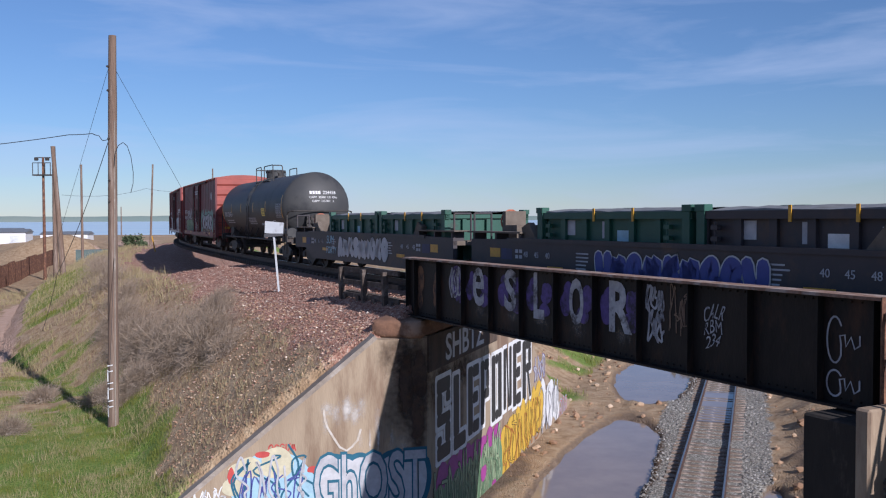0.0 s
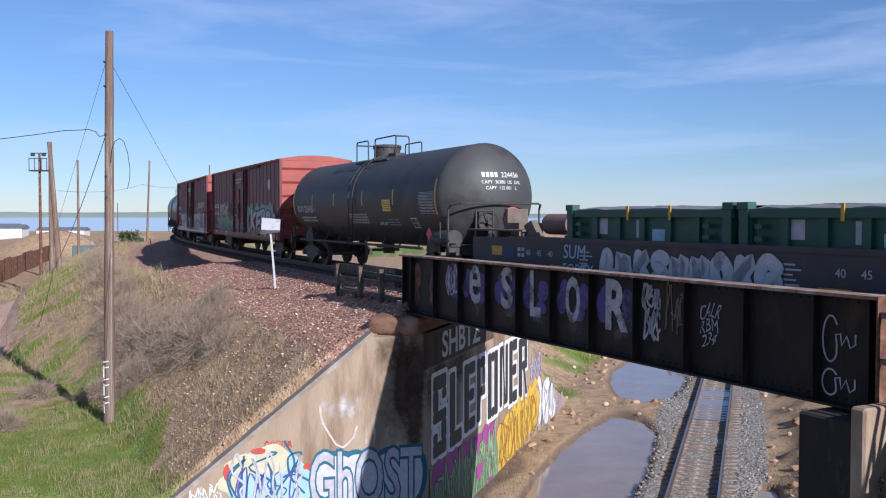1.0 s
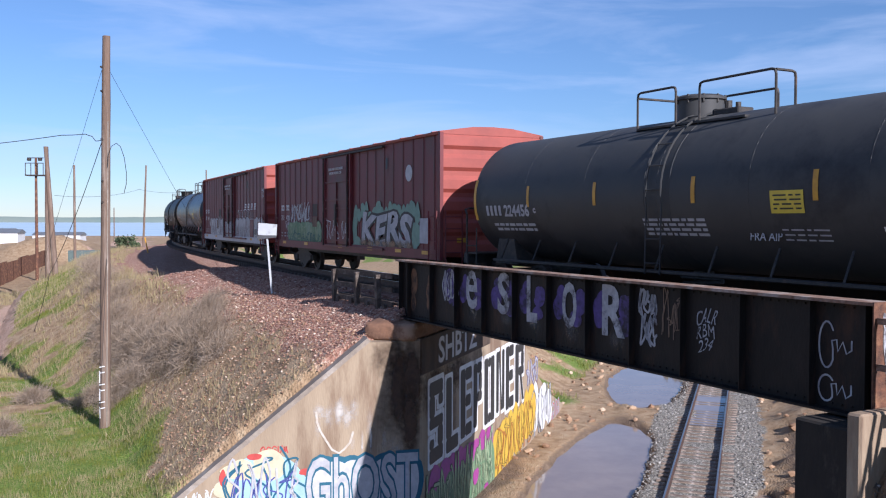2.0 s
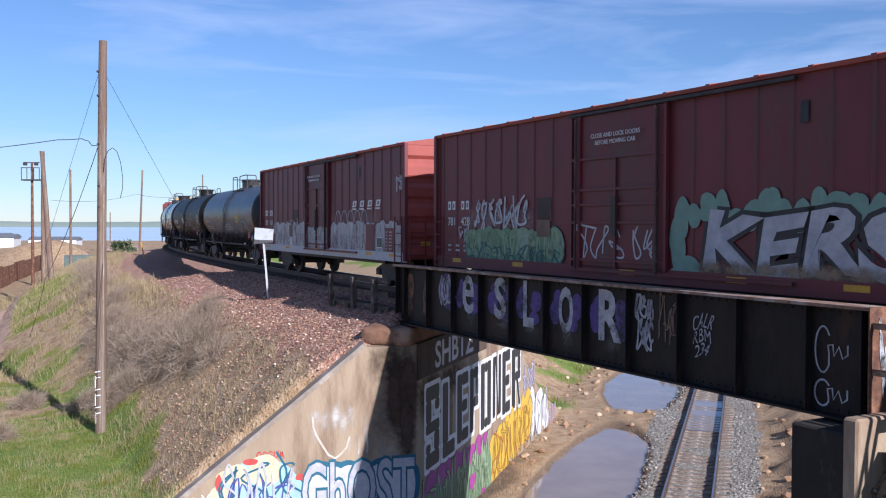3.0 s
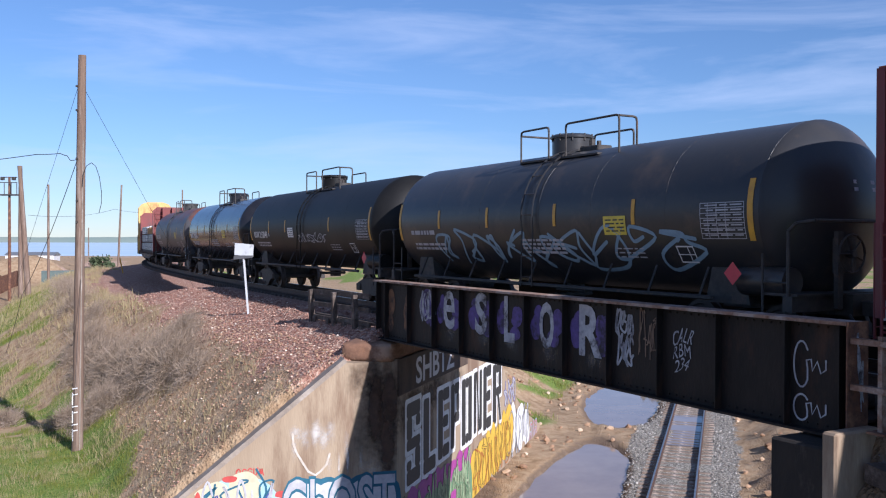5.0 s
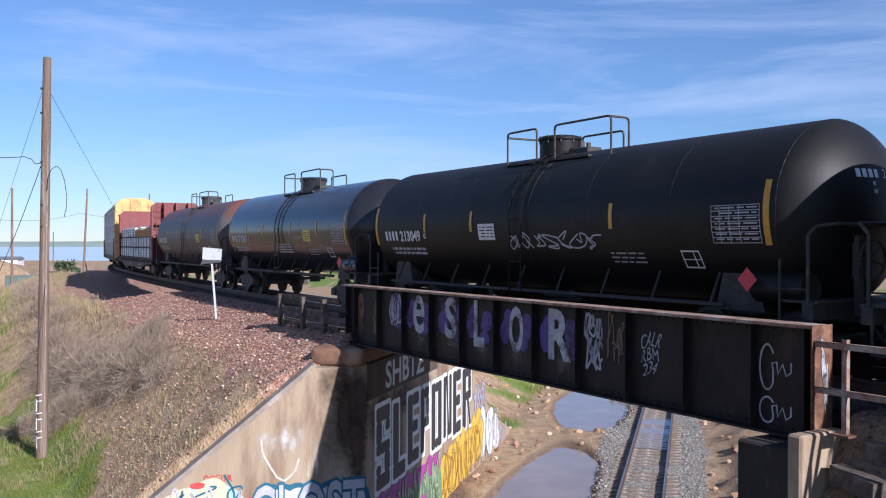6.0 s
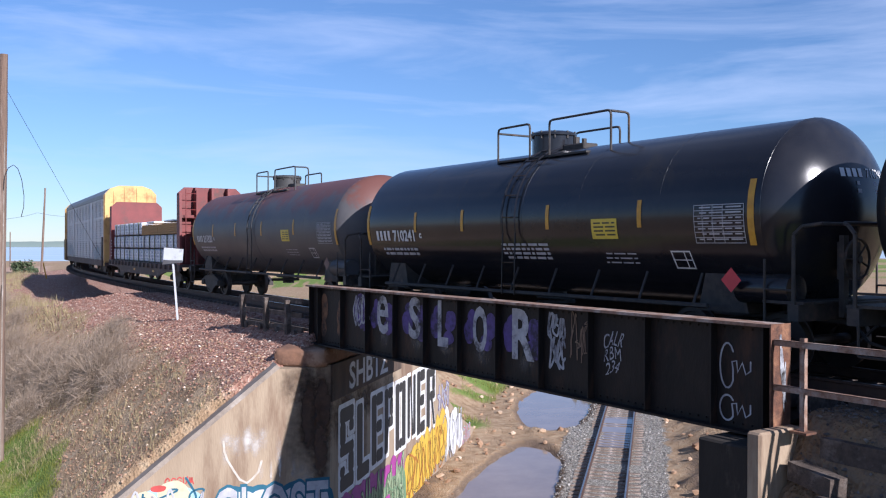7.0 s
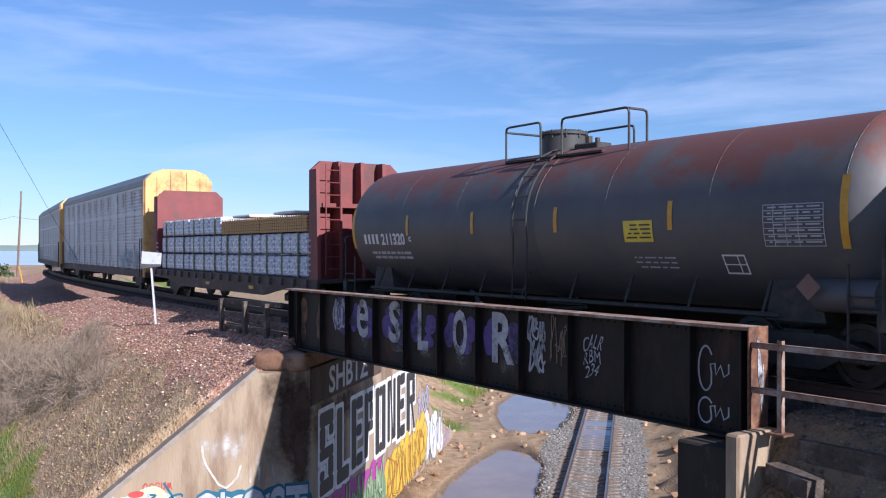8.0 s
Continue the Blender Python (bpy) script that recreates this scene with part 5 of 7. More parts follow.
        blobs(c, [(-1.35, 1.6, 0.2, 0.45), (-1.6, 1.2, 0.4, 0.2), (-6.3, 1.5, 0.3, 0.4)], M["p_mint"], f, 17, 0.003)
        wall_letters(c, "KERS", -2.05, -5.95, 1.2, 2.1, [(M["p_charcoal"], 0.1, 0.006), (M["greywhite"], 0.045, 0.012)], lambda a, q, y: f(a + 0.07 * math.sin(5 * q), q + 0.08 * math.sin(2.3 * a), y), 0.1, 1.0)
        mist(c, [(-2.2 - 0.6 * k, 1.22, 0.5, 0.2, 0.9) for k in range(7)], M["earth"], f, 0.018, None, "tan spray fading upwards")
        part("emblem", lathe(B(), [(0, 0.24), (0.004, 0.24), (0.004, 0.0)], 20, 0, "z"), M["p_silver"], c, "round white emblem", m=pose(-hl + 2.2, SIDE - 0.055, 3.3, -90, 0, 0))
        rect(-7.15, -6.6, 1.3, 2.0, M["greywhite"], 0.022)
    else:
        rect(d1 + 0.15, 5.75, 1.12, 1.8, M["oldsilver"], 0.002, "graffiti", "peeling silver spray")
        rect(-hl + 0.3, d0 - 0.15, 1.12, 1.8, M["oldsilver"], 0.002, "graffiti", "peeling silver spray")
        blobs(c, [(x, 1.82, 0.3, 0.2 + 0.06 * math.sin(7 * x)) for x in np.arange(-hl + 0.6, d0 - 0.3, 0.3)], M["oldsilver"], f, 22, 0.004)
        blobs(c, [(x, 1.82, 0.3, 0.2 + 0.06 * math.sin(7 * x)) for x in np.arange(d1 + 0.4, 5.9, 0.3)], M["oldsilver"], f, 23, 0.004)
        scrawl(c, d1 + 0.2, 5.9, 1.15, 2.1, 7, 0.05, f, [(M["p_charcoal"], 0.0), (M["p_silver"], -0.025)], 24, turns=5)
        scrawl(c, -4.6, d0 - 0.1, 1.1, 2.05, 8, 0.04, f, [(M["p_charcoal"], 0.0), (M["greywhite"], -0.02)], 25, turns=5)
        for k, x in enumerate(np.arange(-4.6, d0 - 0.3, 0.62)):
            bm = B()
            ribbon(bm, [(x + 0.28 * math.cos(radians(g)), 2.05 + 0.38 * math.sin(radians(g))) for g in range(0, 181, 20)], 0.03, f, 0.002)
            part("graffiti", bm, M["p_silver"], c, "sprayed silver arch")
        mist(c, [(x, 2.15, 0.4, 0.35, 0.35) for x in np.arange(-5.6, d0, 0.5)], M["mist"], f, 0.001)
        rect(d0 + 0.1, d1 - 0.1, 1.14, 1.85, M["oldsilver"], 0.041, "graffiti", "peeling silver spray")
        scrawl(door, d0 + 0.2, d1 - 0.2, 1.2, 1.95, 5, 0.06, lambda a, q, y: (a, SIDE - 0.008 + y, q), [(M["p_charcoal"], 0.02), (M["p_silver"], 0.0)], 27, turns=5)
        for k in range(4):
            x = -3.73 - 0.69 * k
            part("emblem", prism(B(), [(x + 0.2, 2.53), (x - 0.14, 2.53), (x - 0.22, 2.73), (x + 0.12, 2.73)], SIDE - 0.056, SIDE - 0.052), M["white"], c, "white slanted emblem bar")
            part("emblem_gap", prism(B(), [(x + 0.06, 2.58), (x - 0.05, 2.58), (x - 0.09, 2.68), (x + 0.02, 2.68)], SIDE - 0.052, SIDE - 0.049), M["boxred"], c)
            part("emblem", box(B(), x - 0.16, x + 0.24, SIDE - 0.056, SIDE - 0.052, 2.44, 2.49), M["white"], c, "white emblem underline")
        scrawl(c, -7.75, -7.2, 2.95, 3.42, 3, 0.035, f, [(M["p_silver"], 0.0)], 28, turns=5)
        rect(3.3, 3.7, 1.5, 1.95, M["concretedark"], 0.02)
        rect(3.25, 3.6, 1.16, 1.45, M["white"], 0.02)
        rect(-4.8, -5.5, 0.95, 1.97, M["boxred"], 0.02, "panel", "clean red panel")
        rect(-6.4, -7.05, 1.05, 1.86, M["boxred"], 0.02, "panel", "clean red stencil panel")
        for k in range(7):
            rect(-6.48, -6.6, 1.72 - 0.1 * k, 1.75 - 0.1 * k, M["bar"], 0.024, "lettering")
            rect(-6.75, -6.95, 1.72 - 0.1 * k, 1.75 - 0.1 * k, M["bar"], 0.024, "lettering")
        rect(-5.74, -6.18, 1.24, 1.58, M["white"], 0.02, "stencil_frame")
        rect(-5.77, -6.15, 1.27, 1.55, M["black"], 0.023, "stencil_field")
        rect(-5.94, -5.96, 1.3, 1.52, M["white"], 0.026, "stencil_line")
        side_letters(c, "BX-212", -5.96, 1.08, SIDE - 0.03, 0.15, M["white"])
    CARS.append((c, (s0 + s1) / 2, hl - 2.3))
    return c


def well_car(s0, s1, label, spray, seed):
    """A well car unit, its floor between the trucks sunk between deep side sills."""
    hl = (s1 - s0) / 2
    c = thing("well_car", None, label, "well car", "well cars of the train")
    for y in (1.4, -1.4):
        bm = prism(B(), [(-hl + 2.2, 0.42), (hl - 2.2, 0.42), (hl - 1.4, 0.8), (hl, 0.8), (hl, 1.4), (hl - 2.0, 1.42), (-hl + 2.0, 1.42), (-hl, 1.4), (-hl, 0.8), (-hl + 1.4, 0.8)], y - 0.06, y + 0.06)
        side = part("side_sill", bm, M["wellside"], c, "plum-grey deep side sill")
        part("top_chord", box(B(), -hl + 1.8, hl - 1.8, y - 0.11, y + 0.09, 1.36, 1.45), M["wellside"], c)
    part("floor", box(B(), -hl + 2, hl - 2, -1.3, 1.3, 0.42, 0.5), M["blacksteel"], c)
    f = lambda a, q, y: (a, 1.462 + y, q)
    for sg in (-1, 1):
        part("end_deck", box(B(), sg * (hl - 2.2), sg * hl, -1.45, 1.45, 1.2, 1.32), M["tanplate"], c, "dusty end platform")
        part("walkway", box(B(), sg * (hl - 2.4), sg * (hl + 0.15), 1.05, 1.5, 1.56, 1.6), M["tanplate"], c, "dusty steel walkway")
        for x in (hl - 2.3, hl - 1.2, hl - 0.1):
            part("bracket", box(B(), sg * x - 0.04, sg * x + 0.04, 1.1, 1.45, 1.3, 1.58), M["wellside"], c)
        truck(c, sg * (hl - 0.9))
        coupler(c, sg * hl, sg)
        part("gusset", prism(B(), [(sg * (hl - 2.9), 1.42), (sg * (hl - 2.35), 1.42), (sg * (hl - 2.25), 1.7), (sg * (hl - 2.55), 1.82)], 1.2, 1.36), M["tanplate"], c, "pale guide plate")
        part("stanchion", pipe(B(), [(sg * (hl - 0.05), 1.4, 1.2), (sg * (hl - 0.05), 1.4, 2.05), (sg * (hl - 0.05), 0.9, 2.05), (sg * (hl - 0.05), 0.9, 1.2)], 0.03, 6), M["wellside"], c)
        part("panel", box(B(), sg * (hl - 1.2) - 0.24, sg * (hl - 1.2) + 0.24, 1.46, 1.466, 0.98, 1.2), M["yellow"], c, "yellow warning panel")
        part("panel", box(B(), sg * (hl - 1.75) - 0.25, sg * (hl - 1.75) + 0.25, 1.46, 1.464, 0.94, 1.2), M["bluepanel"], c, "dull blue painted patch")
        for k in range(4):
            x, z = sg * (hl - 2.2 - 0.17 * (k % 2)), 0.98 + 0.13 * (k // 2)
            part("lettering", box(B(), x - 0.06, x + 0.06, 1.46, 1.464, z, z + 0.08), M["bar"], c)
        for k, tx in enumerate(("48", "45", "40")):
            side_letters(c, tx, sg * (hl - 2.6 - 0.45 * k), 1.02, 1.466, 0.19)
        rng = random.Random(seed + sg)
        bm = B()
        for i in range(5):
            ribbon(bm, [(sg * (hl - 4.6), 0.85 + 0.08 * i), (sg * (hl - 4.6) - rng.uniform(0.2, 0.45), 0.85 + 0.08 * i)], 0.03, f, 0.004)
        part("lettering", bm, M["bar"], c)
    # reservoir and hand brake on the end next to the tank car
    x = hl - 1.0
    part("air_reservoir", rod(B(), (hl - 2.6, 0.2, 1.72), (hl - 1.6, 0.2, 1.72), 0.25, n=16), M["tanktan"], c, "brown air reservoir", smooth=40)
    bm = pipe(B(), [(hl - 0.35, 0.5 + 0.28 * math.cos(2 * math.pi * i / 14), 1.85 + 0.28 * math.sin(2 * math.pi * i / 14)) for i in range(15)], 0.025, 5)
    part("brake_wheel", bm, M["orange"], c, "orange hand brake wheel")
    part("brake_stand", box(box(B(), hl - 0.6, hl - 0.45, 0.2, 0.8, 1.3, 2.1), hl - 1.3, hl - 0.6, 0.2, 0.9, 1.3, 1.75), M["tanplate"], c, "dusty brake housing")
    fill, width = spray
    if seed == 31:
        side_letters(c, "SUM", hl - 4.4, 1.02, 1.468, 0.42, M["p_sky"], 0.1, "graffiti")
        side_letters(c, "FORTY", hl - 4.5, 0.66, 1.468, 0.36, M["p_sky"], 0.1, "graffiti")
    scrawl(c, -hl + 4.6, hl - 5.3, 0.5, 1.38, 9, width, f, [(M["p_charcoal"], 0.12), (M["p_silver"], 0.06), (fill, 0.0)], seed, turns=3)
    for xx in (-hl + 3.6, hl - 3.8, -hl + 6.2):
        part("reflector", box(B(), xx - 0.3, xx + 0.3, 1.46, 1.468, 0.75, 0.85), M["yellow"], c, "yellow reflector")
    CARS.append((c, (s0 + s1) / 2, hl - 0.9))
    return c


def waste_bin(s0, s1, car_s, half, label, dull, seed, hump=False):
    """A half-height open container under a tarpaulin, riding in a well car."""
    hl = (s1 - s0) / 2
    b = thing("waste_container", None, label, "container", "half-height containers")
    body = M["green"] if not dull else M["wellside"]
    part("body", box(B(), -hl + 0.08, hl - 0.08, -1.2, 1.2, 0.52, 1.98), body, b)
    rib = mesh_of("rib", box(B(), -0.08, 0.08, 1.2, 1.27, 0.55, 1.92), body)
    for i in range(7):
        part("rib", rib, None, b, m=pose(-hl + 0.2 + (2 * hl - 0.4) * i / 6, 0, 0))
    part("top_rim", box(box(B(), -hl, hl, 1.2, 1.31, 1.9, 2.04), -hl, hl, -1.31, -1.2, 1.9, 2.04), body, b)
    part("end_rim", box(B(), -hl, -hl + 0.1, -1.31, 1.31, 1.92, 2.03), M["green"], b)
    part("end_rim", box(B(), hl - 0.1, hl, -1.31, 1.31, 1.92, 2.03), M["green"], b)
    for x in (-hl, hl):
        sg = 1 if x > 0 else -1
        for y in (1.24, -1.24):
            bm = box(B(), x - 0.14 * sg - 0.1, x - 0.14 * sg + 0.1, y - 0.09, y + 0.09, 0.55, 2.04)
            box(bm, x - 0.12 * sg - 0.13, x - 0.12 * sg + 0.13, y - 0.1, y + 0.1, 2.03, 2.16, 0.01)
            part("corner_post", bm, M["green"], b)
        bm = B()
        for y in (-0.75, 0.0, 0.75):
            box(bm, x - 0.03, x + 0.03, y - 0.06, y + 0.06, 0.6, 1.9)
        part("end_rib", bm, M["green"], b)
    rng = random.Random(seed)
    bm = B()
    n, k = 14, 6
    rows = [[bm.verts.new((-hl + 0.25 + (2 * hl - 0.5) * i / n, -1.22 + 2.44 * j / k, 2.06 + (0.0 if j in (0, k) else 0.05) + rng.uniform(-0.02, 0.02))) for j in range(k + 1)] for i in range(n + 1)]
    low_r = [[bm.verts.new((r[j].co.x, r[j].co.y * 1.02, 1.95)) for j in (0, k)] for r in rows]
    for i in range(n):
        for j in range(k):
            bm.faces.new((rows[i][j], rows[i + 1][j], rows[i + 1][j + 1], rows[i][j + 1]))
        bm.faces.new((rows[i][0], rows[i + 1][0], low_r[i + 1][0], low_r[i][0]))
        bm.faces.new((rows[i][k], rows[i + 1][k], low_r[i + 1][1], low_r[i][1]))
    part("tarpaulin", bm, M["tarp"], b, "sagging grey tarpaulin")
    for x in (-hl * 0.35, hl * 0.15):
        part("strap", box(B(), x - 0.03, x + 0.03, 1.31, 1.33, 1.85, 2.12), M["yellow"], b, "yellow tie-down strap")
    for x, w, z, h, material in ((hl * 0.55, 0.4, 1.55, 0.32, M["bar"]), (-hl * 0.2, 0.5, 1.45, 0.22, M["p_sky"] if not dull else M["white"]), (hl * 0.05, 0.22, 1.5, 0.35, M["bar"])):
        part("label", box(B(), x - w / 2, x + w / 2, 1.2, 1.206, z, z + h), material, b)
    if dull:
        part("label", box(B(), -hl * 0.62 - 0.3, -hl * 0.62 + 0.3, 1.275, 1.281, 1.38, 1.78), M["white"], b, "white warning label")
        for q, tx in enumerate(("DO NOT", "HUMP")):
            side_letters(b, tx, -hl * 0.62, 1.61 - 0.17 * q, 1.284, 0.16, M["black"])
    for x in (hl * 0.8, -hl * 0.75):
        bm = B()
        for z in (1.55, 1.75):
            box(bm, x - 0.08, x + 0.08, 1.26, 1.36, z - 0.04, z + 0.04)
        rod(bm, (x, 1.33, 1.4), (x, 1.33, 1.85), 0.02, n=5)
        part("hasp", bm, body, b)
    CARS.append((b, car_s, half, pose((s0 + s1) / 2 - car_s, 0, 0)))
    return b


def bulkhead_car(s0, s1):
    hl = (s1 - s0) / 2
    c = thing("bulkhead_flat_car", None, "brown flat car with tall red end bulkheads", "flat car")
    part("deck", box(B(), -hl, hl, -1.4, 1.4, 0.98, 1.1), M["sill"], c)
    part("side_sill", prism(B(), [(-hl, 0.8), (-hl + 2.6, 0.72), (-hl + 4, 0.5), (hl - 4, 0.5), (hl - 2.6, 0.72), (hl, 0.8), (hl, 1.08), (-hl, 1.08)], 1.38, 1.46), M["sill"], c, "streaked brown side sill")
    pocket = mesh_of("stake_pocket", box(B(), -0.06, 0.06, 1.46, 1.54, 0.86, 1.06), M["sill"])
    for i in range(18):
        part("stake_pocket", pocket, None, c, m=pose(-hl + 0.6 + (2 * hl - 1.2) * i / 17, 0, 0))
    for sg in (-1, 1):
        poly = [(-1.42, 1.0), (1.42, 1.0), (1.42, 4.15), (1.12, 4.42), (-1.12, 4.42), (-1.42, 4.15)]
        part("bulkhead", prism(B(), poly, sg * (hl - 0.62), sg * (hl - 0.5), "x"), M["bulkred"], c, "tall red steel bulkhead")
        for y in (-1.38, -0.7, 0.0, 0.7, 1.38):
            zt = 4.4 if abs(y) < 1 else 4.16
            part("bulkhead_rib", prism(B(), [(sg * (hl - 0.5), 1.0), (sg * hl, 1.0), (sg * (hl - 0.12), zt), (sg * (hl - 0.5), zt)], y - 0.05, y + 0.05), M["bulkred"], c)
        part("bulkhead_beam", box(B(), sg * (hl - 0.5), sg * (hl - 0.2), -1.4, 1.4, 3.1, 3.22), M["bulkred"], c)
        ladder(c, sg * (hl - 0.02), 0.95, 1.2, 4.3, 0.45, 9, M["bulkred"], "y")
        truck(c, sg * (hl - 2.0))
        coupler(c, sg * hl, sg)
        part("draft_sill", box(B(), sg * (hl - 3), sg * (hl + 0.2), -0.3, 0.3, 0.7, 1.0), M["blacksteel"], c)
        bm = B()
        for i in range(6):
            box(bm, sg * (hl - 0.62) - 0.16, sg * (hl - 0.62) + 0.12, 1.422, 1.43, 1.3 + 0.17 * i, 1.35 + 0.17 * i)
        part("lettering", bm, M["bar"], c)
    for x in (-hl + 5, 1.0):
        part("reflector", box(B(), x - 0.2, x + 0.2, 1.46, 1.47, 0.66, 0.76), M["yellow"], c, "yellow reflector")
    CARS.append((c, (s0 + s1) / 2, hl - 2.0))
    return c


def lumber_pack(x0, x1, y0, y1, z0, z1, car_s, half, bare=False, seed=0):
    """A strapped stack of boards, printed wrap over it or bare."""
    rng = random.Random(seed)
    hx, hy, hz = (x1 - x0) / 2, (y1 - y0) / 2, (z1 - z0)
    p = thing("lumber_pack", None, "bare strapped stack of sawn boards on a flat car" if bare else "stack of boards in printed blue and white wrap", "lumber pack", "lumber packs on the flat car")
    if bare:
        board = mesh_of("board", box(B(), -hx, hx, -hy, hy, 0.0, 0.075), M["lumber"])
        for i in range(int(hz / 0.095)):
            part("board", board, None, p, m=pose(rng.uniform(-0.02, 0.02), 0, 0.005 + i * 0.095))
        end = mesh_of("board_end", box(B(), -0.03, 0.03, hy, hy + 0.012, 0, hz - 0.05), M["lumber"])
        for i in range(int(2 * hx / 0.17)):
            part("board_end", end, None, p, m=pose(-hx + 0.1 + i * 0.17, 0, 0))
        part("cover", box(B(), -hx * 0.5, hx * 0.4, -hy, hy, hz - 0.02, hz + 0.07, 0.03), M["wrapwhite"], p, "white plastic cover")
    else:
        n = max(int(2 * hx / 0.6), 1)
        wrap = mesh_of("wrap", box(B(), -hx / n + 0.012, hx / n - 0.012, -hy, hy, 0.03, hz - 0.03, 0.035), M["wrap"])
        for i in range(n):
            part("wrap", wrap, None, p, m=pose(-hx + hx / n * (2 * i + 1), rng.uniform(-0.025, 0.025), 0))
        part("bunk", box(B(), -hx, hx, -hy * 0.9, hy * 0.9, 0.0, 0.035), M["tie"], p)
        for i in range(n):
            x = -hx + hx / n * (2 * i + 2)
            if i % 2 == 0:
                part("strap", box(B(), x - 0.035, x + 0.035, hy + 0.012, hy + 0.034, 0, hz), M["strap"], p, "green strap")
    CARS.append((p, car_s, half, pose((x0 + x1) / 2, (y0 + y1) / 2, z0)))


def autorack(s0, s1):
    hl = (s1 - s0) / 2
    c = thing("autorack_car", None, "tall grey autorack car with a faded yellow end door", "autorack", "autorack cars of the train")
    # solid block; its dark grey stands for the shade between the panels
    part("core", box(B(), -hl + 0.1, hl - 0.1, -1.4, 1.4, 0.95, 4.9), M["rackdark"], c, "solid core coloured dark as the shade behind the panels")
    part("sill", box(B(), -hl, hl, -1.46, 1.46, 0.66, 0.98), M["sill"], c, "rusty brown sill")
    arch = [(-1.5, 4.72), (1.5, 4.72), (1.5, 4.95), (1.2, 5.28), (0.7, 5.46), (-0.7, 5.46), (-1.2, 5.28), (-1.5, 4.95)]
    part("roof", prism(B(), arch, -hl + 0.25, hl - 0.25, "x"), M["rackroof"], c, "grey curved roof")
    for sg in (-1, 1):
        door = part("end_door", prism(B(), [(a * 0.98, q) for a, q in [(-1.5, 0.9)] + [(1.5, 0.9)] + arch[2:]], sg * (hl - 0.25), sg * hl, "x"), M["rackyellow"], c, "faded yellow end door")
        bm = B()
        for y in (-0.95, -0.35, 0.35, 0.95):
            box(bm, sg * hl, sg * (hl + 0.05), y - 0.03, y + 0.03, 1.0, 5.1 if abs(y) > 0.5 else 5.35)
        part("door_rib", bm, M["rackyellow"], door)
        part("corner_post", box(B(), sg * (hl - 0.3), sg * (hl - 0.12), 1.4, 1.52, 0.7, 4.9), M["rackyellow"], c)
        ladder(c, sg * (hl - 0.5), 1.56, 0.7, 2.4, 0.4, 6, M["blacksteel"])
        truck(c, sg * (hl - 3.2))
        coupler(c, sg * hl, sg)
    # stacked steel panels with ribs, post by post
    n = 12
    w = (2 * hl - 1.0) / n
    bm = B()
    z = 1.02
    prof = []
    while z < 4.66:
        prof += [(1.405, z), (1.45, z + 0.015), (1.45, z + 0.1), (1.405, z + 0.115)]
        z += 0.15
    prof += [(1.38, z), (1.38, 1.02)]
    prism(bm, [(a, q) for a, q in prof], -w / 2 + 0.06, w / 2 - 0.06, "x")
    panel = mesh_of("side_panel", bm, M["rackgrey"])
    post = mesh_of("post", box(B(), -0.055, 0.055, 1.38, 1.475, 0.98, 4.75), M["rackgrey"])
    band = mesh_of("band", box(B(), -w / 2, w / 2, 1.44, 1.47, 0, 0.1), M["rackgrey"])
    for i in range(n):
        x = -hl + 0.5 + w * (i + 0.5)
        part("side_panel", panel, None, c, m=pose(x, 0, 0))
        part("post", post, None, c, m=pose(x - w / 2, 0, 0))
        for z in (2.2, 3.5, 4.6):
            part("band", band, None, c, m=pose(x, 0, z))
    part("post", post, None, c, m=pose(hl - 0.5, 0, 0))
    f = lambda a, q, y: (a, 1.472 + y, q)
    for x0 in (-hl + 1.5, hl - 5.5):
        scrawl(c, x0, x0 + 4.0, 1.05, 1.9, 5, 0.1, f, [(M["p_silver"], 0.05), (M["p_sky"], -0.03)], int(s0 + x0), turns=5)
    for x in (-hl * 0.45, hl * 0.55):
        part("sign_panel", box(B(), x - 0.45, x + 0.45, 1.45, 1.482, 1.6, 4.6), M["rackgrey"], c)
    CARS.append((c, (s0 + s1) / 2, hl - 3.2))
    return c


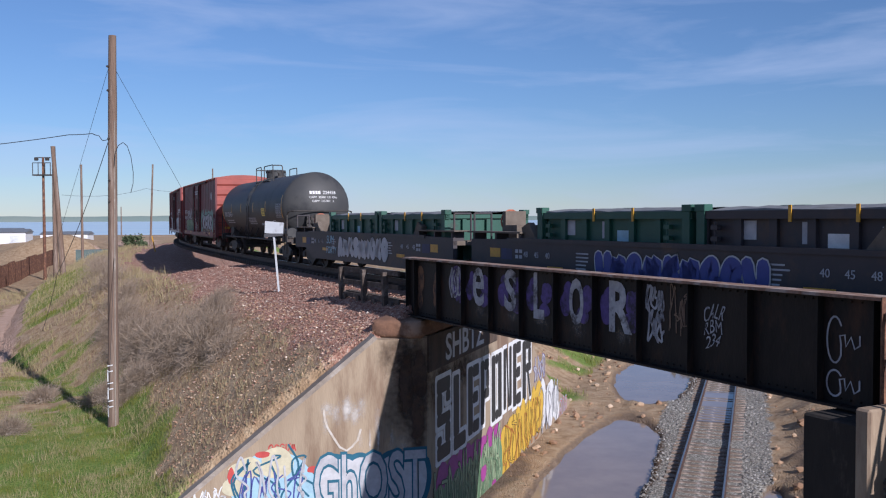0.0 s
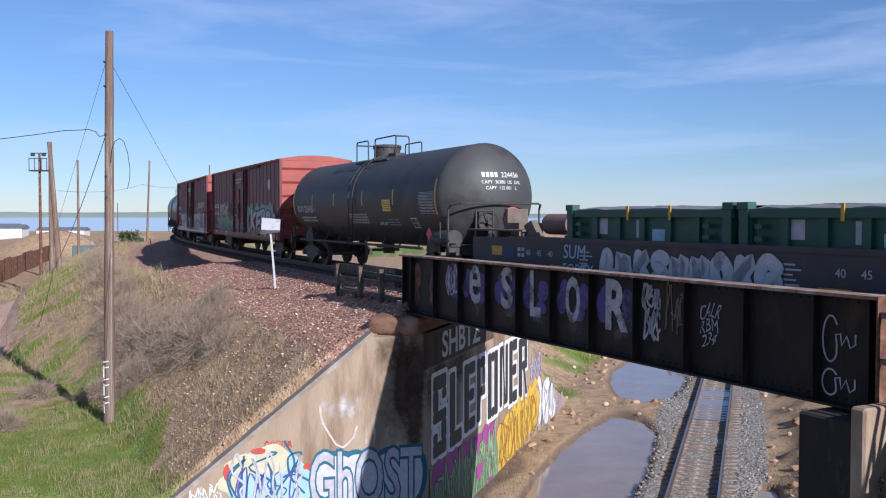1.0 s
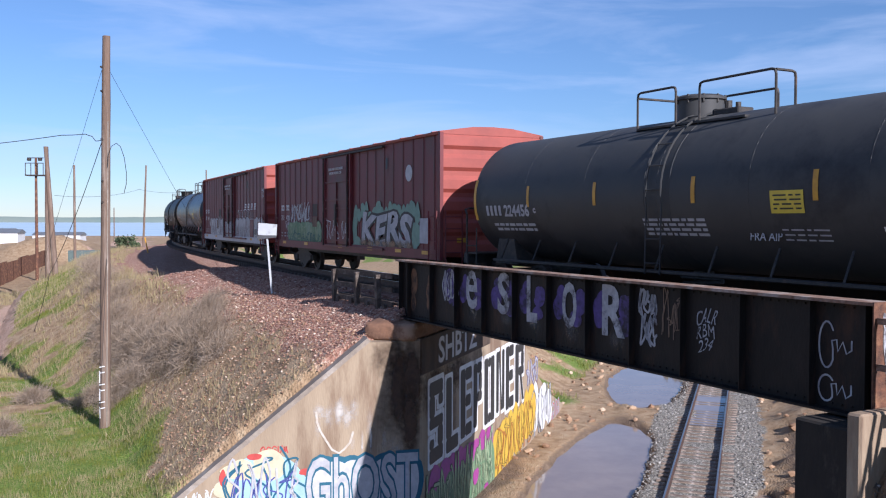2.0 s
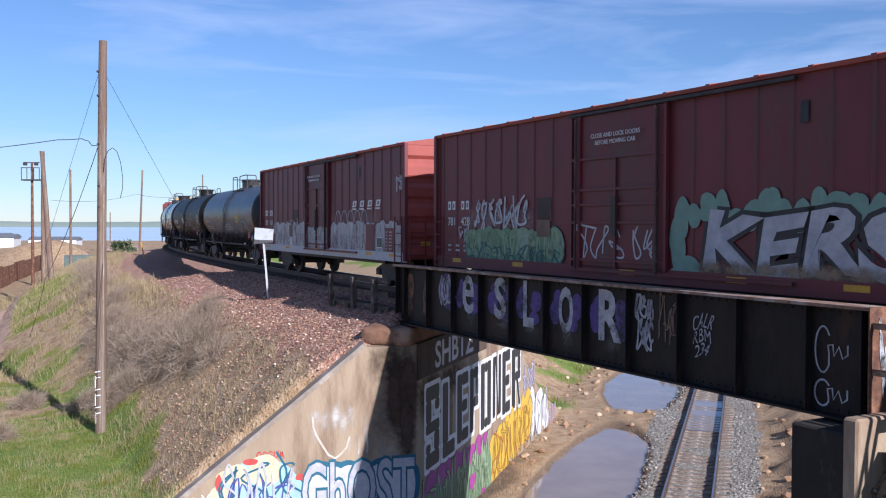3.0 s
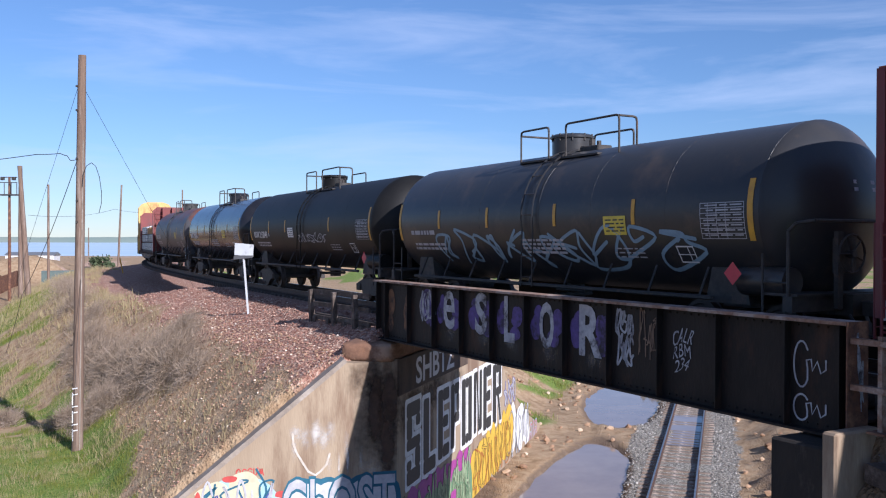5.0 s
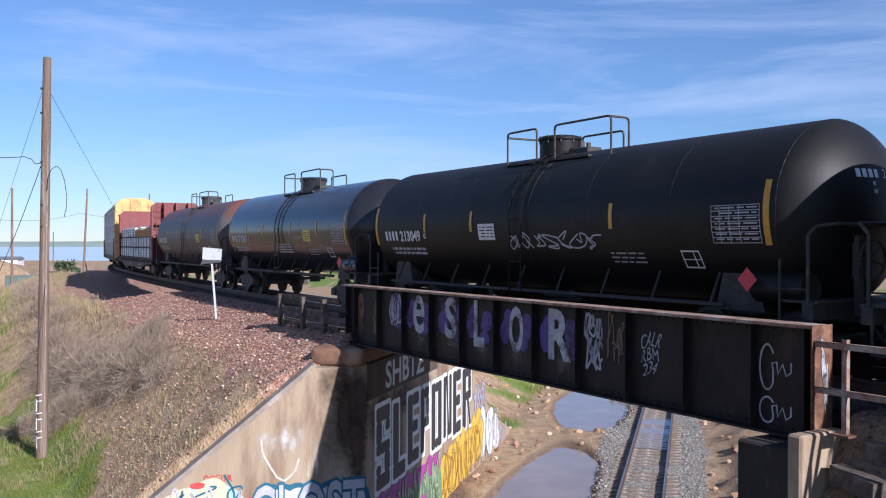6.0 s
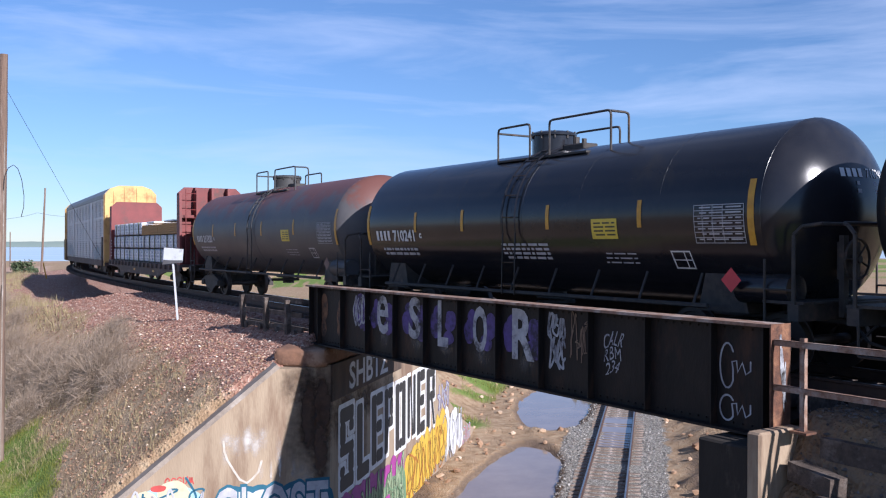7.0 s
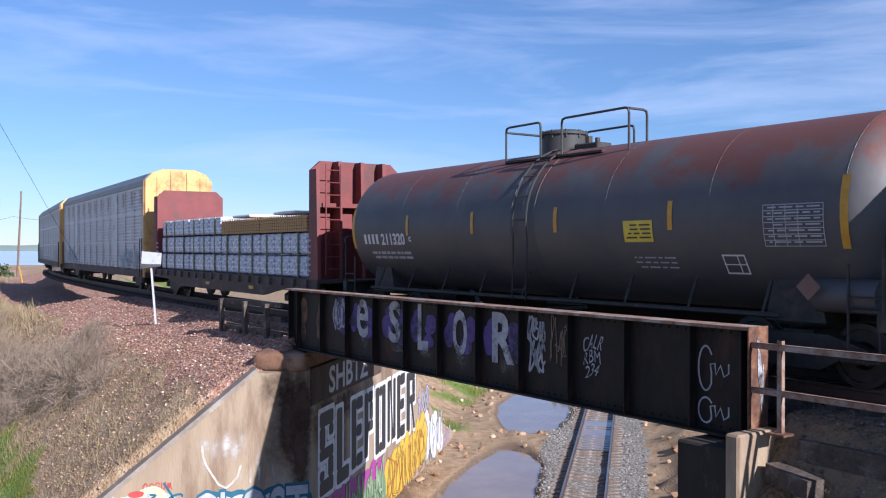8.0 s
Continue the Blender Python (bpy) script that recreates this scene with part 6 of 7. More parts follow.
def build_train():
    well_car(10.3, 24.9, "plum-grey well car carrying half-height containers, silver graffiti", (M["p_silver"], 0.2), 31)
    well_car(-5.2, 9.3, "plum-grey well car with blue graffiti and containers", (M["p_blue"], 0.26), 33)
    for s0, s1, cs, lab, dull, k in ((16.1, 21.0, 17.6, "green half-height container under a grey tarpaulin", False, 1), (11.05, 16.0, 17.6, "green half-height container with white labels", False, 2), (1.35, 6.45, 2.05, "green half-height container under a tarpaulin", False, 3), (-3.8, 1.25, 2.05, "plum-brown half-height container with warning label", True, 4)):
        waste_bin(s0, s1, cs, 6.4, lab, dull, k)
    tank_car(26.12, 41.16, M["tankgrey"], "matte dark grey tank car with yellow reflector strips", 1, (0.58, 0.25, -0.13, -0.48))
    box_car(42.1, 58.1, "oxide-red box car with green and white graffiti", 1)
    box_car(60.0, 76.0, "oxide-red box car with silver graffiti along its sill", 2)
    tank_car(77.42, 91.75, M["tankdust"], "dusty dark grey tank car with pale blue graffiti", 3, (0.58, 0.25, -0.13, -0.48), white_spray=2.0)
    tank_car(92.3, 107.16, M["tankblack"], "matte black tank car with a white sprayed tag", 4, (0.54, 0.25, -0.4), big_mark=0.08, white_spray=1.0)
    tank_car(107.7, 121.36, M["tankgloss"], "glossy black tank car with yellow information label", 5, (0.55, 0.26, -0.17, -0.53), big_mark=0.05)
    tank_car(121.85, 136.91, M["tankrust"], "dark grey tank car with a rusty top", 6, (0.56, 0.22, -0.13, -0.5), rusty=True, big_mark=0.04)
    cs, half = (138.3 + 155.0) / 2, (155.0 - 138.3) / 2 - 2.0
    bulkhead_car(138.3, 155.0)
    k = 0
    for x0, x1 in ((-7.4, -3.75), (-3.7, -0.1), (0.0, 3.6), (3.7, 7.3)):
        for t in range(3):
            for y0, y1 in ((0.03, 1.32), (-1.32, -0.03)):
                k += 1
                bare = t == 2 and x1 < 0
                lumber_pack(x0, x1, y0, y1, 1.1 + t * 0.67, 1.1 + t * 0.67 + (0.56 if bare else 0.66), cs, half, bare, k)
    autorack(156.0, 180.2)
    autorack(181.3, 206.3)


build_train()


# ---- paint on the bridge ----
def f_girder(a, q, y):
    return (a, GLAT - 0.114 + y, q)


def paint_girder():
    g = near_girder
    M["p_dirty"] = mat("weathered_white_spray", (0.46, 0.47, 0.5), (0.25, 0.25, 0.29), 0.75, 0, 5, 9, 0, 40, (0.05, 0.045, 0.045), 0.25, 2.5)
    M["p_violet"] = mat("weathered_violet_spray", (0.11, 0.07, 0.27), (0.05, 0.035, 0.11), 0.75, 0, 5, 9, 0, 40, (0.02, 0.018, 0.02), 0.3, 2.5)
    M["p_ochre"] = mat("weathered_orange_spray", (0.2, 0.1, 0.05), (0.09, 0.05, 0.03), 0.8, 0, 5, 9, 0, 40, (0.03, 0.02, 0.018), 0.35, 2.5)
    for body, s0, s1, z0, z1 in (("e", 7.62, 7.12, -0.1, 0.76), ("S", 6.16, 5.74, -0.08, 0.76), ("L", 4.98, 4.64, -0.14, 0.74), ("O", 3.7, 3.26, -0.14, 0.7), ("R", 2.4, 1.84, -0.14, 0.72)):
        blobs(g, [(s1 - 0.1, 0.36, 0.2, 0.26), (s0 + 0.12, 0.24, 0.22, 0.26), (s1 - 0.02, 0.02, 0.2, 0.16), (s0 + 0.05, 0.5, 0.14, 0.16)], M["p_violet"], f_girder, int(s0 * 10), 0.003)
        wall_letters(g, body, s0, s1, z0, z1, [(M["p_dirty"], 0.012 if body == "e" else 0.035, 0.008)], f_girder)
        mist(g, [(s0 * 0.5 + s1 * 0.5 - 0.1, -0.22, 0.3, 0.22, 0.3)], M["mist"], f_girder, 0.012)
    blobs(g, [(10.45, 0.3, 0.2, 0.4), (10.5, -0.2, 0.16, 0.25)], M["p_ochre"], f_girder, 3, 0.003)
    blobs(g, [(9.5, 0.25, 0.22, 0.4), (9.5, -0.15, 0.18, 0.28)], M["p_ochre"], f_girder, 4, 0.003)
    blobs(g, [(8.45, 0.3, 0.32, 0.42)], M["p_violet"], f_girder, 5, 0.003)
    for x0, x1, z0, z1, n, w, k, material in ((8.05, 8.8, 0.0, 0.72, 4, 0.05, 41, M["p_dirty"]), (0.95, 1.42, 0.3, 0.72, 3, 0.045, 42, M["p_dirty"]), (0.95, 1.35, -0.2, 0.3, 3, 0.045, 43, M["p_dirty"]), (0.33, 0.8, 0.0, 0.7, 4, 0.018, 44, M["concretedark"])):
        scrawl(g, x0, x1, z0, z1, n, w, f_girder, [(material, 0.0)], k, turns=6)
    # a three-line tag
    for k, (tx, x0, x1, z0, z1) in enumerate((("CALR", -0.02, -0.5, 0.28, 0.52), ("RBM", -0.06, -0.46, 0.06, 0.26), ("234", -0.06, -0.4, -0.16, 0.04))):
        wall_letters(g, tx, x0, x1, z0, z1, [(M["p_dirty"], 0.0, 0.008)], lambda a, q, y: f_girder(a + 0.03 * math.sin(13 * q + 5 * a), q - 0.12 * (a + 0.2) + 0.025 * math.sin(17 * a), y), 0.25)
    # two looping tags near the right end
    for zc, hh in ((0.24, 0.32), (-0.36, 0.18)):
        bm = B()
        line = [(-2.58 + 0.13 * math.cos(radians(a)), zc + hh * math.sin(radians(a))) for a in range(140, -141, -20)]
        line += [(-2.68, zc - 0.05), (-2.66, zc + 0.06), (-2.74, zc + 0.08), (-2.76, zc - 0.08), (-2.84, zc + 0.06), (-2.9, zc - 0.1), (-2.98, zc - 0.04), (-2.98, zc + 0.08)]
        ribbon(bm, line, 0.028, f_girder, 0.004)
        part("graffiti", bm, M["p_dirty"], g, "white sprayed tag")
    # pale scrawl on the rusty end plate
    scrawl(g, 2.12, 2.3, -0.2, 0.75, 1, 0.02, lambda a, q, y: (SP0 - 0.024 - y, a, q), [(M["p_dirty"], 0.0)], 52, turns=14)


paint_girder()


M["wash"] = mat("thin_white_wash", (0.56, 0.52, 0.47), (0.44, 0.37, 0.29), 0.8, 0, 6, 9)


BLOCKS = {
    "S": ((0, 1, 0.82, 1), (0, 0.4, 0.56, 0.82), (0.66, 1, 0.68, 0.82), (0, 1, 0.42, 0.56), (0.6, 1, 0.18, 0.42), (0, 0.34, 0.18, 0.3), (0, 1, 0, 0.18)),
    "L": ((0, 0.45, 0.19, 1), (0, 1, 0, 0.19)),
    "E": ((0, 0.42, 0, 1), (0.42, 1, 0.82, 1), (0.42, 0.9, 0.43, 0.6), (0.42, 1, 0, 0.18)),
    "P": ((0, 0.42, 0, 1), (0.42, 1, 0.83, 1), (0.66, 1, 0.54, 0.83), (0.42, 1, 0.38, 0.54)),
    "O": ((0, 0.37, 0, 1), (0.63, 1, 0, 1), (0.37, 0.63, 0.85, 1), (0.37, 0.63, 0, 0.15)),
    "N": ((0, 0.3, 0, 1), (0.7, 1, 0, 1), (0.28, 0.72, 0, 1, -0.36)),
    "R": ((0, 0.4, 0, 1), (0.4, 1, 0.84, 1), (0.66, 1, 0.6, 0.84), (0.4, 1, 0.45, 0.6), (0.5, 1.02, 0, 0.46, -0.3))}


def block_word(parent, cells, edge, place):
    """Square-cut painted letters, black on a wider white edging; each cell is a letter, its span and its height."""
    for material, grow, proud in ((M["white"], edge, 0.002), (M["p_charcoal"], 0.0, 0.008)):
        for ch, x0, x1, z0, z1 in cells:
            bm = B()
            for k, (a, b, c, d, *slant) in enumerate(BLOCKS[ch]):
                p, q = x0 + a * (x1 - x0) - grow, x0 + b * (x1 - x0) + grow
                lo, hi = z0 + c * (z1 - z0) - grow, z0 + d * (z1 - z0) + grow
                if slant:
                    w = (q - p) * (1 + slant[0]) * 0.6
                    ring = [(q - w, lo), (q, lo), (p + w, hi), (p, hi)]
                    bm.faces.new([bm.verts.new(place(i, j, proud + 0.0005 * k)) for i, j in ring])
                    continue
                cut = 0.07
                ring = [(p + cut, lo), (q - cut, lo), (q, lo + cut), (q, hi - cut), (q - cut, hi), (p + cut, hi), (p, hi - cut), (p, lo + cut)]
                bm.faces.new([bm.verts.new(place(i, j, proud + 0.0005 * k)) for i, j in ring])
            part("graffiti", bm, material, parent, "square-cut painted graffiti letter")


def paint_walls():
    a = [o for o in bpy.data.objects if o.name == "left_abutment"][0]
    d = (WING_END - CORNER)
    wing = pose(CORNER.x, CORNER.y, 0, 0, 0, math.degrees(math.atan2(d.y, d.x)))

    def f_wing(p, q, y):
        return tuple(wing @ Vector((p, 0.003 + y, q)))

    def f_wall(p, q, y):
        return tuple(ABUT @ Vector((p, -0.003 - y, q)))

    def f_course(p, q, y):
        return tuple(ABUT @ Vector((p, -0.054 - y, q)))

    cells = [(2.35, -4.9, 0.55, 0.75), (1.65, -4.95, 0.5, 0.8), (1.0, -4.95, 0.45, 0.7), (0.4, -4.9, 0.4, 0.75)]
    blobs(a, [(x, z, rx + 0.14, rz + 0.14) for x, z, rx, rz in cells], M["p_navy"], f_wing, 60, 0.002)
    blobs(a, cells, M["p_silver"], f_wing, 60, 0.006)
    wall_letters(a, "GhOST", 2.95, 0.06, -5.55, -4.12, [(M["p_navy"], 0.05, 0.01), (M["greywhite"], 0.012, 0.014)], f_wing)
    # the many-coloured piece
    blobs(a, [(4.0, -4.75, 1.15, 0.75), (3.3, -4.95, 0.5, 0.5)], M["p_sky"], f_wing, 61, 0.003)
    blobs(a, [(4.6, -4.3, 0.42, 0.24), (3.85, -4.25, 0.45, 0.36), (4.95, -4.75, 0.3, 0.22)], M["p_cream"], f_wing, 62, 0.006)
    blobs(a, [(5.02, -4.5, 0.09, 0.22), (4.25, -3.98, 0.2, 0.07), (3.0, -4.45, 0.14, 0.08)], M["p_red"], f_wing, 63, 0.008)
    scrawl(a, 3.0, 5.0, -5.5, -3.95, 3, 0.05, lambda p, q, y: f_wing(p, q, y + 0.008), [(M["p_navy"], 0.0)], 64, turns=6)
    scrawl(a, 3.2, 4.9, -5.4, -4.4, 4, 0.035, lambda p, q, y: f_wing(p, q, y + 0.012), [(M["p_blue"], 0.0)], 65, turns=5)
    scrawl(a, 3.1, 4.9, -5.4, -4.1, 4, 0.05, lambda p, q, y: f_wing(p, q, y + 0.016), [(M["greywhite"], 0.0)], 66, turns=5)
    scrawl(a, 5.1, 5.9, -5.25, -4.75, 4, 0.03, f_wing, [(M["white"], 0.0)], 67, turns=6)
    scrawl(a, 3.4, 4.1, -3.95, -3.72, 5, 0.03, f_wing, [(M["p_red"], 0.0)], 68, turns=4)
    # thin white spray with runs, over a shield-shaped outline
    mist(a, [(2.62, -2.95, 0.22, 0.28, 0.7), (2.38, -3.05, 0.2, 0.4, 0.55), (2.1, -2.95, 0.18, 0.45, 0.85), (1.92, -3.1, 0.2, 0.35, 0.75), (2.66, -3.3, 0.1, 0.4, 0.6), (1.72, -2.9, 0.16, 0.4, 0.6), (1.78, -3.75, 0.1, 0.3, 0.5), (1.32, -3.35, 0.12, 0.55, 0.5), (0.75, -3.9, 0.45, 0.3, 0.35)], M["mist"], f_wing)
    bm = B()
    ribbon(bm, [(2.7, -2.95), (2.68, -3.2), (2.6, -3.42), (2.46, -3.66), (2.3, -3.92), (2.12, -4.02), (1.98, -3.92), (1.84, -3.76), (1.76, -3.5)], 0.055, f_wing, 0.009)
    part("graffiti", bm, M["wash"], a, "white sprayed outline")
    mist(a, [(1.3, -3.7, 0.06, 0.5, 0.9), (1.52, -3.8, 0.05, 0.35, 0.8), (0.95, -3.7, 0.07, 0.4, 0.5), (0.6, -4.0, 0.2, 0.16, 0.5)], M["mist"], f_wing, 0.008)
    # run-off stains below the bearing, thickened to paint in the shade there
    mist(a, [(0.55, -2.4, 0.35, 1.5, 1.3), (0.2, -2.2, 0.4, 1.3, 1.2), (0.8, -1.6, 0.7, 0.7, 0.8), (0.25, -3.3, 0.35, 1.5, 1.1), (0.9, -3.0, 0.4, 1.4, 0.6)], M["stain"], f_wing, 0.001, None, "brown water stain deepened with painted shade")
    mist(a, [(1.2, -2.7, 1.4, 1.0, 1.0), (3.2, -2.5, 1.8, 0.7, 0.9), (2.4, -3.6, 1.0, 1.6, 0.8), (5.6, -2.5, 1.2, 0.7, 0.6)], M["stain"], f_wall, 0.001, None, "brown water stain deepened with painted shade")
    # big black and white word
    block_word(a, (("S", 0.75, 1.9, -4.68, -2.45), ("L", 2.2, 3.35, -4.72, -2.56), ("E", 3.6, 4.75, -4.62, -2.54), ("P", 4.95, 5.9, -4.58, -2.56), ("O", 6.2, 7.45, -4.75, -2.58), ("N", 7.7, 8.8, -4.65, -2.55), ("E", 9.0, 10.15, -4.8, -2.54), ("R", 10.4, 11.75, -4.86, -2.64)), 0.13, f_wall)
    wall_letters(a, "SHBTZ", 1.4, 5.1, -1.98, -1.28, [(M["p_charcoal"], 0.05, 0.002), (M["p_silver"], 0.02, 0.006)], f_course)
    blobs(a, [(1.2 + 0.8 * k, -5.35, 0.6, 0.5) for k in range(8)], M["p_magenta"], f_wall, 72, 0.010)
    blobs(a, [(0.9 + 0.75 * k, -6.3, 0.65, 0.95) for k in range(9)], M["p_green"], f_wall, 73, 0.014)
    scrawl(a, 0.4, 7.2, -7.2, -5.1, 16, 0.09, lambda p, q, y: f_wall(p, q, y + 0.014), [(M["p_charcoal"], 0.06), (M["p_lime"], 0.0)], 74, turns=6)
    scrawl(a, 0.6, 7.0, -7.1, -5.7, 9, 0.06, lambda p, q, y: f_wall(p, q, y + 0.024), [(M["p_green"], 0.0)], 174, turns=5)
    blobs(a, [(5.2, -6.1, 0.3, 0.25), (3.4, -6.6, 0.3, 0.2), (6.4, -6.9, 0.3, 0.3)], M["p_magenta"], f_wall, 71, 0.034)
    blobs(a, [(8.0 + 0.85 * k, -6.0 + 0.06 * k, 0.72, 0.95) for k in range(7)], M["p_yellow"], f_wall, 75, 0.010)
    scrawl(a, 7.6, 13.4, -6.8, -5.15, 9, 0.08, lambda p, q, y: f_wall(p, q, y + 0.012), [(M["p_charcoal"], 0.015), (M["p_yellow"], -0.035)], 76, turns=5)
    scrawl(a, 7.6, 13.2, -6.7, -5.3, 6, 0.05, lambda p, q, y: f_wall(p, q, y + 0.022), [(M["p_orange"], 0.0)], 176, turns=5)
    scrawl(a, 12.2, 14.6, -4.6, -3.6, 4, 0.09, f_wall, [(M["p_purple"], 0.05), (M["greywhite"], -0.02)], 77, turns=5)
    blobs(a, [(13.9, -5.7, 0.75, 1.0), (15.2, -5.75, 0.75, 0.95), (16.4, -6.1, 0.7, 0.7)], M["white"], f_wall, 78, 0.010)
    scrawl(a, 13.2, 17.0, -6.7, -4.9, 5, 0.09, lambda p, q, y: f_wall(p, q, y + 0.012), [(M["p_charcoal"], 0.0), (M["greywhite"], -0.045)], 79, turns=5)
    scrawl(a, 16.6, 18.9, -7.0, -6.0, 4, 0.1, f_wall, [(M["p_sky"], 0.06), (M["p_red"], -0.03)], 80, turns=4)


paint_walls()


# ---- by the bridge's ends ----
def walkway_fence():
    f = thing("walkway_fence", NEARG, "dark weathered timber fence beside the bridge approach", "fence")
    for s, lean in ((12.35, 0.03), (13.9, -0.02), (15.7, 0.04)):
        part("post", beam(B(), (s, 2.45, -1.0), (s + lean, 2.5, 0.42), 0.16, 0.14, (0, 1, 0)), M["tie"], f)
    for z in (0.36, -0.02, -0.42):
        part("rail", beam(B(), (11.6, 2.38, z + 0.05), (15.9, 2.42, z), 0.06, 0.14), M["tie"], f)
    for y in (1.75, 2.1):
        part("plank", beam(B(), (11.3, y, -0.36), (16.0, y, -0.36), 0.28, 0.07), M["tie"], f)
    for s in (12.0, 13.2, 14.4, 15.5):
        part("bearer", beam(B(), (s, 0.9, -0.48), (s, 2.5, -0.48), 0.2, 0.18), M["tie"], f)


walkway_fence()


def hand_rail():
    h = thing("hand_rail", NEARG, "rusty angle-iron hand rail bolted to the pier", "hand rail")
    for s in (-3.88, -6.6):
        part("post", box(box(B(), s - 0.035, s + 0.035, 2.4, 2.41, -0.5, 0.74), s - 0.035, s - 0.025, 2.34, 2.41, -0.5, 0.74), M["rustlight"], h)
        part("base_plate", box(B(), s - 0.13, s + 0.13, 2.28, 2.5, -0.5, -0.47), M["rust"], h)
    for z in (0.66, 0.06):
        part("rail", box(box(B(), -9.5, -3.46, 2.42, 2.43, z - 0.05, z + 0.03), -9.5, -3.46, 2.36, 2.43, z + 0.02, z + 0.03), M["rustlight"], h)


hand_rail()


def timbers():
    for a, b, w, hh in (((-4.05, 2.12, -0.68), (-9.5, 2.2, -0.72), 0.28, 0.28), ((-3.8, 2.42, -0.98), (-4.55, 2.62, -1.04), 0.26, 0.24), ((-4.4, 2.7, -1.28), (-8.0, 2.85, -1.34), 0.3, 0.28)):
        t = thing("timber", NEARG, "dark weathered baulk of timber beside the track", "timber", "timbers by the pier")
        part("baulk", beam(B(), a, b, w, hh), M["tie"], t)


timbers()


# ---- poles, wires, sign ----
def pole(x, y, height_m, r0, r1, label, lean=(0, 0), z=None):
    z = height(x, y) - 0.3 if z is None else z
    p = thing("utility_pole", pose(x, y, z), label, "utility pole", "utility poles")
    bm = B()
    n, seg = 14, 12
    rng = random.Random(int(x * 10))
    rows = []
    for i in range(seg + 1):
        f = i / seg
        r = r0 + (r1 - r0) * f
        rows.append([bm.verts.new((lean[0] * f + r * math.cos(2 * math.pi * k / n) + rng.uniform(-0.008, 0.008), lean[1] * f + r * math.sin(2 * math.pi * k / n), height_m * f)) for k in range(n)])
    for a, b in zip(rows, rows[1:]):
        for k in range(n):
            bm.faces.new((a[k], a[(k + 1) % n], b[(k + 1) % n], b[k]))
    bm.faces.new(rows[-1])
    part("shaft", bm, M["wood"], p, smooth=40)
    return p


def wire(pts, r, label, sag=0.0, n=12):
    w = thing("wire", None, label, "wire", "wires")
    out = []
    for a, b in zip(pts, pts[1:]):
        a, b = Vector(a), Vector(b)
        for i in range(n):
            f = i / n
            out.append(a.lerp(b, f) - Vector((0, 0, sag * 4 * f * (1 - f))))
    out.append(Vector(pts[-1]))
    part("strand", pipe(B(), out, r, 5), M["black"], w)


PX, PY = -11.235, 31.17
main_pole = pole(PX, PY, 13.45, 0.185, 0.13, "tall weathered wooden utility pole with painted marks", (0.175, 0.0))


def dress_pole():
    # conduit strip, bolts and white painted marks
    part("conduit", beam(B(), (0.13, -0.15, 0.3), (0.24, -0.1, 10.6), 0.03, 0.03, (0, 1, 0)), M["coping"], main_pole, "grey conduit strip")
    for z in (12.4, 11.6, 10.0, 8.6, 7.9):
        part("bolt", rod(B(), (0.05, -0.19, z), (0.05, -0.1, z), 0.04, n=6), M["blacksteel"], main_pole)
    f = lambda a, q, y: (a, -0.178 - y, q)
    for k in range(9):
        bm = B()
        z = 0.75 + 0.2 * k
        line = ((-0.09, z), (0.07, z + 0.03)) if k % 3 else ((-0.09, z - 0.12), (-0.09, z + 0.25))
        ribbon(bm, line, 0.035, f, 0.004)
        part("painted_mark", bm, M["white"], main_pole)


dress_pole()
POLE_Z = height(PX, PY) - 0.3
TOP = (PX + 0.1, PY, POLE_Z + 12.6)
wire([TOP, (-11.6, 50.0, -1.0)], 0.007, "thin guy wire from pole to ballast")
wire([TOP, (-23.5, 52.0, -5.0)], 0.007, "thin guy wire from pole to ground")
MID = (PX + 0.05, PY - 0.1, 4.62)
wire([MID, (-11.42, 31.1, 4.58), (-11.55, 31.15, 4.74), (-11.8, 31.2, 4.82), (-12.6, 31.2, 4.78), (-14.9, 31.2, 4.48), (-24, 34, 4.3)], 0.013, "black service wire hanging from pole", 0.012)
wire([MID, (-18.0, 43.0, -0.6), (-22.0, 50.0, -4.6)], 0.013, "black cable slanting from pole to ground", 0.3)
wire([(-11.0, 31.0, 3.7), (-10.97, 31.0, 4.12), (-10.86, 31.0, 4.4), (-10.7, 31.0, 4.5), (-10.56, 31.0, 4.38), (-10.44, 31.0, 4.02), (-10.37, 31.0, 3.5), (-10.38, 31.0, 3.14), (-10.46, 31.0, 2.82)], 0.011, "loose loop of cable on the pole", 0.0, 3)
wire([(PX + 0.17, PY - 0.15, POLE_Z + 6.0), (PX + 0.25, PY - 1.2, POLE_Z + 0.4)], 0.007, "thin guy wire down the pole")
def far_pole(x, y, top, r0, label, lean=(0, 0)):
    z = height(x, y) - 0.3
    pole(x, y, top - z, r0, r0 * 0.68, label, lean, z)


far_pole(-30.8, 74.8, 7.85, 0.24, "leaning weathered wooden pole beside the dirt road", (-0.7, 0))
far_pole(-33.4, 79.5, 8.2, 0.22, "weathered wooden pole beside a rusty fence")
far_pole(-50.8, 130.0, 9.65, 0.2, "bare wooden pole beyond the dirt road")
far_pole(-50.2, 158.0, 11.3, 0.2, "wooden pole behind the railway embankment", (0.7, 0))
far_pole(-71.4, 205.0, 4.7, 0.14, "thin far wooden pole near the bay")
far_pole(-37.8, 152.0, 10.2, 0.15, "wooden pole beyond the railway line")
wire([(-44.5, 108.0, 4.8), (-50.7, 158.0, 7.2), (-38.0, 150.0, 7.0)], 0.02, "thin far power wire", 0.6)


